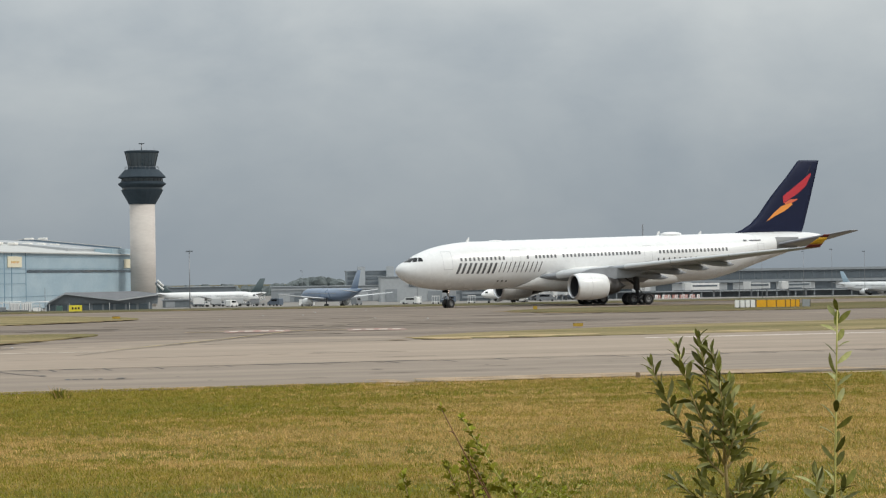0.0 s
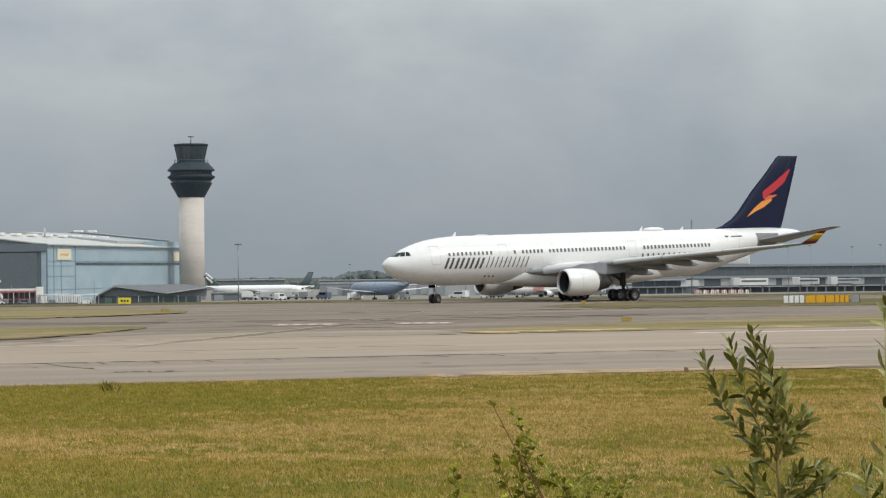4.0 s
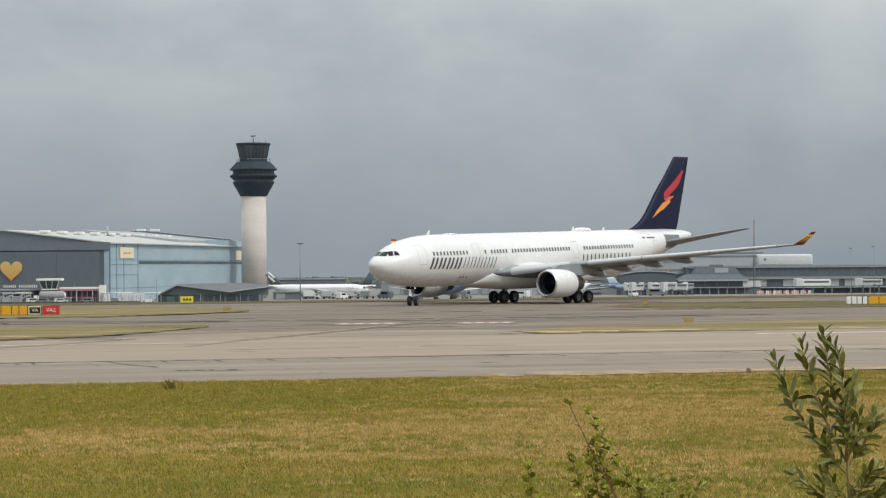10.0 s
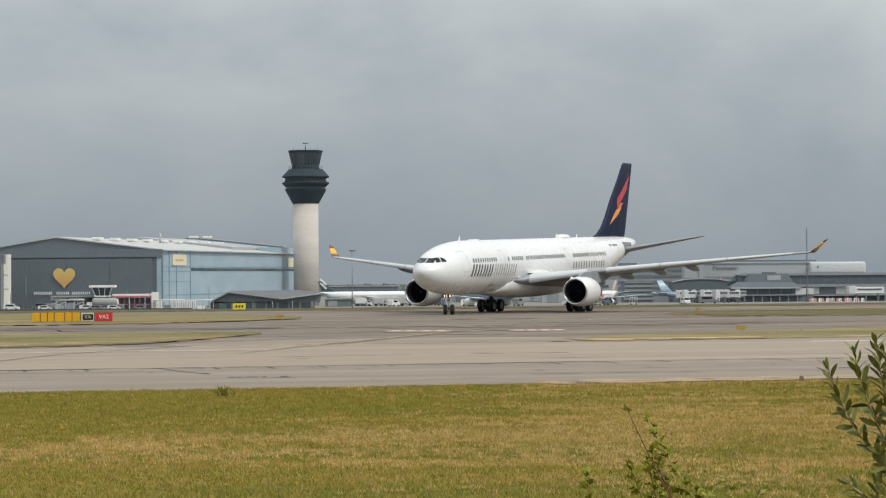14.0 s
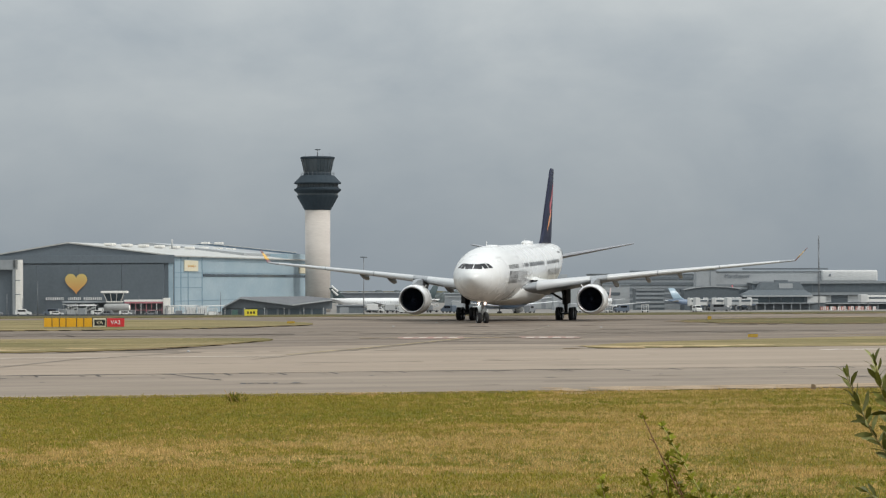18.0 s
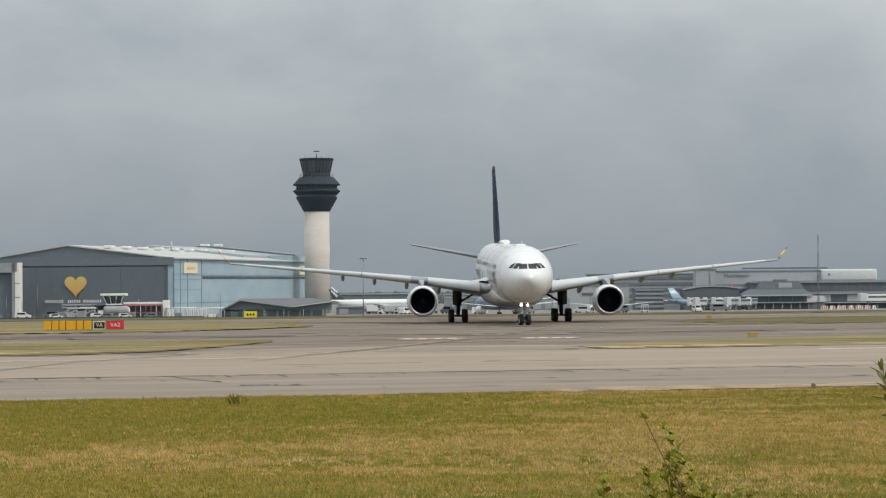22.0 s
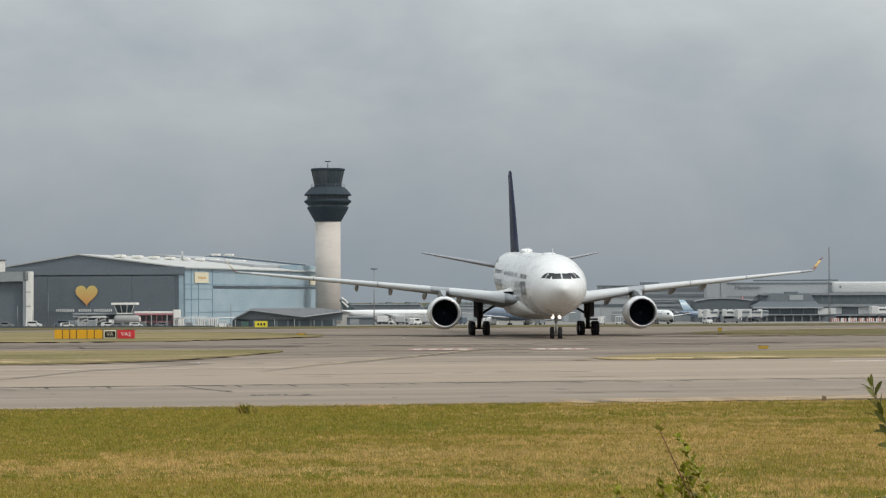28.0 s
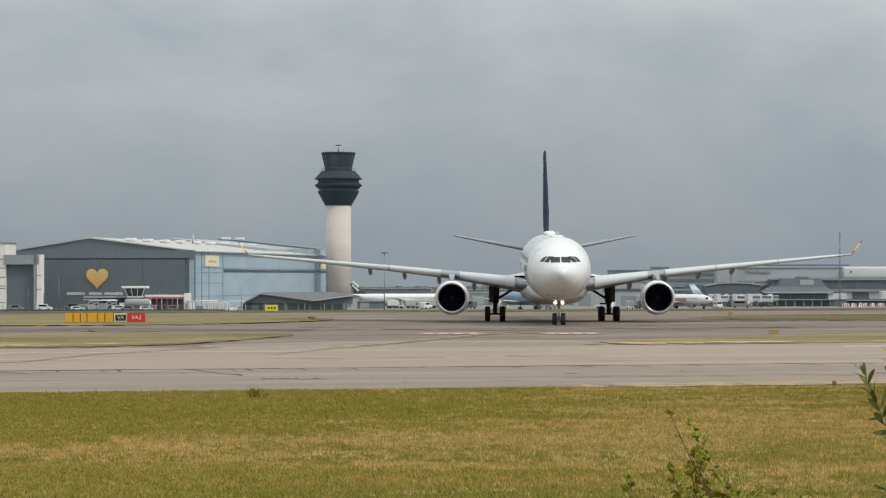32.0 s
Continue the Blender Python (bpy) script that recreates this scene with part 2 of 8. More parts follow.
# next three darks are raised and blued; distance haze is in their colour
M_DARKPANEL = mat("dark_grey_panel", (0.135, 0.155, 0.168), 0.5, var=0.12, scale=0.2, fine=1)
M_STRIPGLASS = mat("ribbon_window_glass", (0.065, 0.085, 0.098), 0.12, var=0.2, scale=0.3)
M_BROWNROOF = mat("dark_felt_roof", (0.125, 0.13, 0.138), 0.8, var=0.12, scale=0.3)
M_POST = mat("galvanised_steel", (0.22, 0.23, 0.24), 0.5, 0.5, var=0.1)
M_SIGNYEL = mat("sign_yellow", (0.72, 0.37, 0.014), 0.4, var=0.06, scale=1.5)
M_SIGNYEL2 = mat("sign_pale_yellow", (0.80, 0.68, 0.06), 0.4, var=0.05)
M_SIGNRED = mat("sign_red", (0.60, 0.03, 0.035), 0.4, var=0.06)
M_BLACK = mat("sign_black", (0.012, 0.012, 0.013), 0.4, var=0.1)
M_SIGNWHITE = mat("sign_white", (0.78, 0.78, 0.76), 0.45, var=0.05)
M_GOLD = mat("gold_heart_paint", (0.60, 0.36, 0.10), 0.45, var=0.08, scale=0.25, alt=(0.70, 0.52, 0.19))
zr = M_GOLD.node_tree
zc, zs, zm = zr.nodes.new("ShaderNodeTexCoord"), zr.nodes.new("ShaderNodeSeparateXYZ"), zr.nodes.new("ShaderNodeValToRGB")
zm.color_ramp.elements[0].color, zm.color_ramp.elements[1].color = (0.62, 0.27, 0.085, 1), (0.64, 0.50, 0.17, 1)
zr.links.new(zc.outputs["Generated"], zs.inputs[0])
zr.links.new(zs.outputs["Z"], zm.inputs["Fac"])
zr.links.new(zm.outputs["Color"], zr.nodes["Principled BSDF"].inputs["Base Color"])
M_CREAM = mat("cream_sign", (0.75, 0.68, 0.50), 0.5, var=0.05)
M_SKYBLUE = mat("light_blue_aircraft_paint", (0.165, 0.220, 0.310), 0.3, var=0.05, scale=0.3)
M_TEAL = mat("dark_slate_paint", (0.055, 0.080, 0.085), 0.35, var=0.08)
M_REDWHITE = mat("faded_red_plastic", (0.44, 0.19, 0.155), 0.6, var=0.15, scale=2)
M_VEHWHITE = mat("vehicle_white", (0.70, 0.70, 0.68), 0.4, var=0.06)
M_VEHGREY = mat("vehicle_grey", (0.20, 0.21, 0.22), 0.5, var=0.15)
M_VEHBLUE = mat("vehicle_blue", (0.10, 0.125, 0.16), 0.4, var=0.1)
# woodland colour greyed and blued to carry haze
M_FARWOOD = mat("hazed_woodland", (0.100, 0.118, 0.118), 0.9, var=0.3, scale=0.1, fine=0.6)

M_GRASSGROUND = mat("mown_grass_ground", (0.225, 0.165, 0.045), 0.95, var=0.25, scale=0.10, fine=3.0, alt=(0.125, 0.120, 0.026), stretch=(0.45, 1.6, 1), mix=(0.42, 0.60), bump=0.5, spec=0.05)
M_GRASSSTRIP = mat("airfield_grass", (0.265, 0.210, 0.112), 0.95, var=0.18, scale=0.16, fine=1.3, alt=(0.150, 0.132, 0.060), stretch=(0.30, 1.0, 1), mix=(0.38, 0.62), bump=0.3, spec=0.05)
M_GRASSDRY = mat("dry_grass_edge", (0.43, 0.325, 0.185), 0.95, var=0.22, scale=0.25, fine=1.4, alt=(0.27, 0.205, 0.105), spec=0.05)
M_GRASSOLIVE = mat("olive_airfield_grass", (0.150, 0.124, 0.062), 0.95, var=0.18, scale=0.16, fine=1.3, alt=(0.094, 0.086, 0.037), stretch=(0.30, 1.0, 1), mix=(0.38, 0.62), bump=0.3, spec=0.05)
M_FARGRASS = mat("far_airfield_grass", (0.118, 0.102, 0.056), 0.95, var=0.3, scale=0.12, fine=1.0, alt=(0.080, 0.076, 0.038), stretch=(0.3, 1.0, 1), spec=0.03)
M_SOIL = mat("dark_turf_edge", (0.165, 0.118, 0.070), 0.95, var=0.35, scale=0.5, fine=2.0, alt=(0.25, 0.185, 0.09), mix=(0.45, 0.6), spec=0.05)
M_RUNWAY = paving("pale_runway_concrete", (0.318, 0.256, 0.198), (0.256, 0.206, 0.160), (0.358, 0.291, 0.227))
M_SHOULDER = paving("grey_shoulder_asphalt", (0.266, 0.217, 0.170), (0.198, 0.162, 0.130), (0.311, 0.255, 0.200))
M_TAXIWAY = paving("grey_taxiway_asphalt", (0.208, 0.166, 0.129), (0.122, 0.099, 0.080), (0.290, 0.234, 0.183))
M_WORN = paving("worn_taxiway_mouth", (0.285, 0.230, 0.178), (0.205, 0.166, 0.130), (0.340, 0.276, 0.214))
M_APRON = mat("apron_concrete", (0.205, 0.192, 0.175), 0.9, var=0.06, scale=0.03, fine=0.4, spec=0.2)
M_TAR = mat("bitumen_joint", (0.062, 0.050, 0.040), 0.85, var=0.2, scale=1)
M_PAINTWHITE = mat("worn_white_road_paint", (0.66, 0.60, 0.54), 0.8, var=0.22, scale=0.5, alt=(0.46, 0.40, 0.34))
M_PAINTRED = mat("worn_red_road_paint", (0.31, 0.165, 0.135), 0.8, var=0.25, scale=0.7, alt=(0.225, 0.178, 0.142), mix=(0.42, 0.58))
M_PAINTYEL = mat("worn_dark_line_paint", (0.185, 0.150, 0.110), 0.85, var=0.2, scale=0.3, alt=(0.24, 0.197, 0.152))
M_STRAW = mat("straw_blades", (0.53, 0.360, 0.145), 0.8, var=0.2, scale=0.3, fine=2, alt=(0.47, 0.315, 0.112), island=0.24, spec=0.12)
M_OLIVE = mat("olive_blades", (0.330, 0.248, 0.058), 0.8, var=0.2, scale=0.3, fine=2, alt=(0.285, 0.222, 0.048), island=0.22, spec=0.12)
M_GREENBLADE = mat("green_blades", (0.196, 0.188, 0.024), 0.8, var=0.2, scale=0.3, fine=2, alt=(0.240, 0.206, 0.030), island=0.25, spec=0.12)
M_LEAF = mat("willow_leaf_green", (0.132, 0.132, 0.028), 0.5, var=0.25, scale=6, fine=40, spec=0.16, rand=0.4)
M_LEAFPALE = mat("willow_leaf_pale", (0.270, 0.270, 0.105), 0.5, var=0.2, scale=6, fine=40, spec=0.18, rand=0.3)
M_LEAFFRESH = mat("fresh_leaf_green", (0.170, 0.190, 0.042), 0.45, var=0.25, scale=6, fine=40, spec=0.2, rand=0.3)
M_STEM = mat("green_brown_twig", (0.27, 0.20, 0.075), 0.6, var=0.2, scale=20)
M_STEMRED = mat("red_brown_twig", (0.17, 0.075, 0.035), 0.6, var=0.2, scale=20)

# ---- mesh helpers ----
def part(name, bm, material, parent=None, label="", smooth=True, loc=None):
    """One mesh object from a bmesh, under a thing or part; material may be a list of slots."""
    me = bpy.data.meshes.new(name)
    bmesh.ops.recalc_face_normals(bm, faces=bm.faces)
    bm.to_mesh(me)
    bm.free()
    return part_of(name, me, material, parent, label, smooth, loc)


def part_of(name, me, material, parent=None, label="", smooth=True, loc=None):
    if material is not None and not me.materials:
        for m in material if isinstance(material, (list, tuple)) else (material,):
            me.materials.append(m)
        if smooth:
            me.polygons.foreach_set("use_smooth", [True] * len(me.polygons))
    ob = new(name, me)
    if parent:
        ob.parent = parent
    if loc is not None:
        ob.location = loc
    if label:
        tagged(ob, label)
    return ob


def thing(name, label, category, loc=(0, 0, 0), rz=0.0, group="", kind=""):
    ob = new(name)
    ob.matrix_basis = pose(*loc, 0, 0, rz)
    ob.empty_display_size = 0.5
    return tagged(ob, label, category, group, kind)


def loft(rings, bm=None, caps=True, closed=True, slot=0):
    """Skin between rings of points of equal count."""
    bm = bm or bmesh.new()
    vs = [[bm.verts.new(p) for p in r] for r in rings]
    n = len(vs[0])
    for a, b in zip(vs, vs[1:]):
        for i in range(n if closed else n - 1):
            j = (i + 1) % n
            f = bm.faces.new((a[i], a[j], b[j], b[i]))
            f.material_index = slot
    if caps and closed:
        for r in (vs[0], vs[-1][::-1]):
            if n > 2:
                f = bm.faces.new(r)
                f.material_index = slot
    return bm


def box(size, at=(0, 0, 0), bm=None, bevel=0.0, rz=0.0, slot=0):
    bm = bm or bmesh.new()
    made = bmesh.ops.create_cube(bm, size=1.0, matrix=pose(*at, 0, 0, rz) @ Matrix.Diagonal((*size, 1)))
    faces = {f for v in made["verts"] for f in v.link_faces}
    for f in faces:
        f.material_index = slot
    if bevel:
        bmesh.ops.bevel(bm, geom=list({e for f in faces for e in f.edges}), offset=bevel, segments=2, affect="EDGES", profile=0.6)
    return bm


def rod(a, b, r0, r1=None, bm=None, n=10, slot=0):
    """Round bar from a to b, tapering."""
    bm = bm or bmesh.new()
    a, b = Vector(a), Vector(b)
    r1 = r0 if r1 is None else r1
    q = (b - a).to_track_quat("Z", "Y")
    rings = []
    for c, r in ((a, r0), (b, r1)):
        rings.append([c + q @ Vector((r * math.cos(k * math.tau / n), r * math.sin(k * math.tau / n), 0)) for k in range(n)])
    return loft(rings, bm, slot=slot)


def lathe(profile, n=32, axis="z", bm=None, slot=0, caps=True):
    """Turned body: profile of (along, radius)."""
    rings = []
    for h, r in profile:
        ring = []
        for k in range(n):
            c, s = r * math.cos(k * math.tau / n), r * math.sin(k * math.tau / n)
            ring.append((c, s, h) if axis == "z" else ((h, c, s) if axis == "x" else (c, h, s)))
        rings.append(ring)
    return loft(rings, bm, caps=caps, slot=slot)


def slab(name, outline, z, material, thick=0.25, kind="structure", label="", category=""):
    """A flat paved or grassed area with an edge, from its outline."""
    bm = bmesh.new()
    top = [bm.verts.new((x, y, z)) for x, y in outline]
    low = [bm.verts.new((x, y, z - thick)) for x, y in outline]
    bm.faces.new(top)
    for i in range(len(top)):
        j = (i + 1) % len(top)
        bm.faces.new((top[i], top[j], low[j], low[i]))
    ob = part(name, bm, material, smooth=False)
    return tagged(ob, label, category, kind=kind)


def smoothed(pts, rounds=2):
    """Corner-cut outline, for kerb fillets."""
    for _ in range(rounds):
        out = []
        for a, b in zip(pts, pts[1:] + pts[:1]):
            d = math.dist(a, b)
            k = min(0.25, 6.0 / max(d, 1e-6))
            out += [(a[0] + (b[0] - a[0]) * k, a[1] + (b[1] - a[1]) * k), (a[0] + (b[0] - a[0]) * (1 - k), a[1] + (b[1] - a[1]) * (1 - k))]
        pts = out
    return pts


def hermite(xs, ys, x):
    """Smooth curve through the points."""
    x = min(max(x, xs[0]), xs[-1])
    i = max(k for k in range(len(xs) - 1) if xs[k] <= x + 1e-9)
    h = xs[i + 1] - xs[i]

    def slope(k):
        if k == 0:
            return (ys[1] - ys[0]) / (xs[1] - xs[0])
        if k == len(xs) - 1:
            return (ys[-1] - ys[-2]) / (xs[-1] - xs[-2])
        a, b = (ys[k] - ys[k - 1]) / (xs[k] - xs[k - 1]), (ys[k + 1] - ys[k]) / (xs[k + 1] - xs[k])
        return 0.0 if a * b <= 0 else 2 * a * b / (a + b)

    u = (x - xs[i]) / h
    m0, m1 = slope(i) * h, slope(i + 1) * h
    return (2 * u ** 3 - 3 * u * u + 1) * ys[i] + (u ** 3 - 2 * u * u + u) * m0 + (3 * u * u - 2 * u ** 3) * ys[i + 1] + (u ** 3 - u * u) * m1


def text_mesh(name, words, size, material, parent, at, rx=90, rz=0.0, align="CENTER", depth=0.01):
    cu = bpy.data.curves.new(name, "FONT")
    cu.body, cu.size, cu.align_x, cu.align_y, cu.extrude = words, size, align, "CENTER", depth
    tmp = new(name, cu)
    me = bpy.data.meshes.new_from_object(tmp.evaluated_get(bpy.context.evaluated_depsgraph_get()))
    bpy.data.objects.remove(tmp)
    ob = part_of(name, me, material, parent, smooth=False)
    ob.matrix_basis = pose(*at, rx, 0, rz)
    return ob

# ---- ground ----
def ground_z(y, x=0.0):
    """The field is level, swells to a bank under the camera and falls away beyond the far strip, which runs askew."""
    if y < 32:
        u = min(1.0, (32 - y) / 20)
        return 2.2 * u * u * (3 - 2 * u)
    if y < 520:
        y = max(32, y - 0.255 * max(-110, min(110, x)) * min(1.0, (520 - y) / 100))
    return hermite([32, 322, 470, 640, 900, 1150, 1600, 4600], [0, 0, -2.1, -4.6, -6.1, -8.0, -9.0, -10.0], min(y, 4600))


def sheet(name, xs, ys, material, lift=0.0, rough=0.0):
    bm = bmesh.new()
    grid = [[bm.verts.new((x, y, ground_z(y, x) + lift + rough * noise.noise(Vector((x * 0.4, y * 0.4, 0))))) for x in xs] for y in ys]
    for a, b in zip(grid, grid[1:]):
        for i in range(len(xs) - 1):
            bm.faces.new((a[i], a[i + 1], b[i + 1], b[i]))
    return part(name, bm, material)


XS = [-4500, -2000, -900, -400, -180, -110, -90, -50, -25, 0, 25, 50, 90, 110, 180, 400, 900, 2000, 4500]
YS = [-4500, -1500, -400, -120, -40, -10, 0, 4, 8, 12, 16, 20, 24, 28, 32, 45, 70, 120, 250, 285, 293, 300, 307, 314, 321, 328, 335, 342, 349, 356, 363, 370, 380, 395, 415, 440, 480, 530, 580, 640, 720, 800, 900, 1020, 1150, 1350, 1600, 2400, 4600]
field = sheet("ground", XS, YS, [M_GRASSGROUND, M_FARGRASS])
for f in field.data.polygons:
    f.material_index = 1 if f.center.y > 250 else 0
tagged(field, "mown yellow-green airfield grass ground", "ground", kind="structure")

SL = 0.255                        # the pavements run at this slope across the view


def band(name, y0, y1, z, material, label, x0=-420.0, x1=420.0, category="pavement"):
    return slab(name, [(x0, y0 + SL * x0), (x1, y0 + SL * x1), (x1, y1 + SL * x1), (x0, y1 + SL * x0)], z, material, label=label, category=category)


band("pavement", 93.5, 311.0, 0.030, M_TAXIWAY, "weathered grey asphalt taxiway surface with streaks")
slab("pavement", smoothed([(-15, 153.0 - 15 * SL), (7, 153.0 + 7 * SL), (10, 160), (7, 168), (-2, 169), (-10, 163), (-16, 156)]), 0.034, M_WORN, label="pale worn mouth of the taxiway at the runway", category="pavement")
band("road", 117.0, 153.8, 0.045, M_RUNWAY, "pale worn concrete runway strip", category="runway")
band("pavement", 94.2, 116.6, 0.042, M_SHOULDER, "grey asphalt shoulder beside the runway")

ISLES = [
    smoothed([(-420, 154.5 - SL * 420), (-60, 154 - 60 * SL), (-26, 147.6), (-17.6, 156), (-13.6, 170), (-10.9, 184.6), (-18, 187), (-60, 191 - 60 * SL), (-420, 191 - SL * 420)]),
    smoothed([(6.8, 154.8), (24, 159.4), (60, 153.8 + 60 * SL), (420, 153.8 + SL * 420), (420, 184 + SL * 420), (60, 184.5 + SL * 60), (31, 189), (20, 178), (12, 171)]),
    smoothed([(-420, 228 - SL * 420), (-60, 228 - 60 * SL), (-25, 222), (-15.5, 238), (-11.8, 248.5), (-14, 262), (-27, 284), (-60, 293 - 60 * SL), (-420, 293 - SL * 420)]),
    smoothed([(23.0, 268), (26, 252), (34, 246), (60, 233.5 + 60 * SL), (420, 233.5 + SL * 420), (420, 277 + SL * 420), (60, 277 + SL * 60), (33, 284)]),
    [(-9, 316), (420, 312 + SL * 420), (420, 321 + SL * 420), (-420, 321 - SL * 420), (-420, 312 - SL * 420)],
]
slab("ground", ISLES[0], 0.11, M_GRASSSTRIP, label="dry grass island between runway and taxiway", category="grass")
slab("ground", ISLES[1], 0.066, M_GRASSSTRIP, label="dry grass island between runway and taxiway", category="grass")
slab("ground", ISLES[2], 0.11, M_GRASSSTRIP, label="dry grass island beside the taxiway turn", category="grass")
slab("ground", ISLES[3], 0.066, M_GRASSOLIVE, label="dry grass island beside the taxiway turn", category="grass")
slab("ground", ISLES[4], 0.040, M_GRASSOLIVE, label="grass strip beyond the taxiway", category="grass")
tagged(sheet("pavement", [-1200, -400, -150, 0, 150, 400, 1200], [520, 580, 640, 720, 800, 900, 1020, 1150, 1400, 1740], M_APRON, 0.05), "pale concrete aircraft apron", "apron", kind="structure")

# ---- the airliner ----
GEAR_S = 28.85                   # nose to main gear, along the body
S_K = [0, 0.15, 0.5, 1.0, 1.5, 2.3, 3.0, 4.0, 5.5, 7.5, 9.5, 38, 41.6, 45, 49, 53, 56, 58, 58.8]
TOP = [-0.25, 0.10, 0.42, 0.68, 0.90, 1.36, 1.68, 2.03, 2.40, 2.68, 2.80, 2.82, 2.82, 2.82, 2.82, 2.80, 2.66, 2.42, 2.15]
BOT = [-0.25, -0.62, -1.02, -1.42, -1.70, -2.05, -2.25, -2.45, -2.65, -2.78, -2.82, -2.82, -2.74, -2.10, -0.95, 0.15, 0.98, 1.52, 1.75]
WID = [0.0, 0.42, 0.85, 1.25, 1.55, 1.93, 2.18, 2.43, 2.65, 2.79, 2.82, 2.82, 2.80, 2.68, 2.30, 1.75, 1.15, 0.62, 0.22]
ROOT_K = [math.sqrt(s) for s in S_K]


def axis_z(s):
    return 4.75 + 0.021 * (s - 5)


def body(s):
    """Mid height, half height and half width of the fuselage at s metres behind the nose."""
    r = math.sqrt(max(s, 0))
    t, b, w = hermite(ROOT_K, TOP, r), hermite(ROOT_K, BOT, r), hermite(ROOT_K, WID, r)
    return axis_z(s) + (t + b) / 2, (t - b) / 2, w


def skin(s, z, side, off=0.0):
    """Point of the fuselage skin at s and height z, on the port (1) or starboard (-1) side."""
    zm, hh, w = body(s)
    k = max(-0.999, min(0.999, (z - zm) / hh))
    a = math.asin(k)
    return Vector((GEAR_S - s, side * (w + off) * math.cos(a), zm + (hh + off) * math.sin(a)))


def skin_front(y, z, off=0.0):
    """Point of the nose skin at the lateral place y and height z."""
    lo, hi = 0.0, 9.0
    for _ in range(40):
        mid = (lo + hi) / 2
        zm, hh, w = body(mid)
        inside = hh > 1e-4 and abs(z - zm) < hh and w * math.sqrt(max(0, 1 - ((z - zm) / hh) ** 2)) >= abs(y)
        lo, hi = (lo, mid) if inside else (mid, hi)
    return Vector((GEAR_S - hi + off, y, z))


def patch(fn, us, vs):
    """A thin curved sheet from a point function over a grid."""
    bm = bmesh.new()
    g = [[bm.verts.new(fn(u, v)) for u in us] for v in vs]
    for a, b in zip(g, g[1:]):
        for i in range(len(us) - 1):
            bm.faces.new((a[i], a[i + 1], b[i + 1], b[i]))
    return bm


def lin(a, b, n):
    return [a + (b - a) * i / (n - 1) for i in range(n)]


def foil(chord, thick, n=14):
    """Closed wing section, nose first, as (aft, up)."""
    up, low = [], []
    for i in range(n + 1):
        c = 0.5 - 0.5 * math.cos(math.pi * i / n)
        t = 5 * thick * (0.2969 * math.sqrt(c) - 0.126 * c - 0.3516 * c * c + 0.2843 * c ** 3 - 0.1036 * c ** 4)
        camb = 0.06 * c * (1 - c)
        up.append((c * chord, (t + camb) * chord))
        low.append((c * chord, (-t * 0.85 + camb) * chord))
    return up + low[-2:0:-1]


def wash(y):
    """Slope of the wing section: nose up at the root, washed out at the tip."""
    return math.tan(radians(4.0 - 4.5 * min(1.0, y / 29)))


def wing_mesh(stations, side, twist=False):
    rings = []
    for y, le, chord, z, th in stations:
        k = wash(y) if twist else 0.0
        rings.append([(GEAR_S - le - a, side * y, z + b - k * a) for a, b in foil(chord, th)])
    return loft(rings)


def wheel_mesh(r, w):
    """Tyre with rounded shoulders and a dished rim, axle along y."""
    bm = lathe([(-w * 0.36, r * 0.55), (-w * 0.46, r * 0.62), (-w * 0.5, r * 0.80), (-w * 0.44, r * 0.93), (-w * 0.25, r * 0.995), (0, r), (w * 0.25, r * 0.995), (w * 0.44, r * 0.93), (w * 0.5, r * 0.80), (w * 0.46, r * 0.62), (w * 0.36, r * 0.55)], 28, "y", slot=0)
    for sgn in (-1, 1):
        lathe([(sgn * w * 0.365, r * 0.56), (sgn * w * 0.40, r * 0.52), (sgn * w * 0.26, r * 0.40), (sgn * w * 0.26, r * 0.22), (sgn * w * 0.44, r * 0.18), (sgn * w * 0.44, 0.02)], 20, "y", bm, slot=1)
        for k in range(6):
            a = k * math.tau / 6
            box((r * 0.12, w * 0.05, r * 0.12), (r * 0.31 * math.cos(a), sgn * w * 0.27, r * 0.31 * math.sin(a)), bm, slot=2)
    me = bpy.data.meshes.new("wheel")
    bmesh.ops.recalc_face_normals(bm, faces=bm.faces)
    bm.to_mesh(me)
    bm.free()
    return me


plane = thing("airliner", "white wide-body twin-engine airliner with navy tail, taxiing on asphalt", "airliner", (41.2, 308.9, 0), 202.5)
WHEELS = []                      # wheels and their radii, turned in motions()


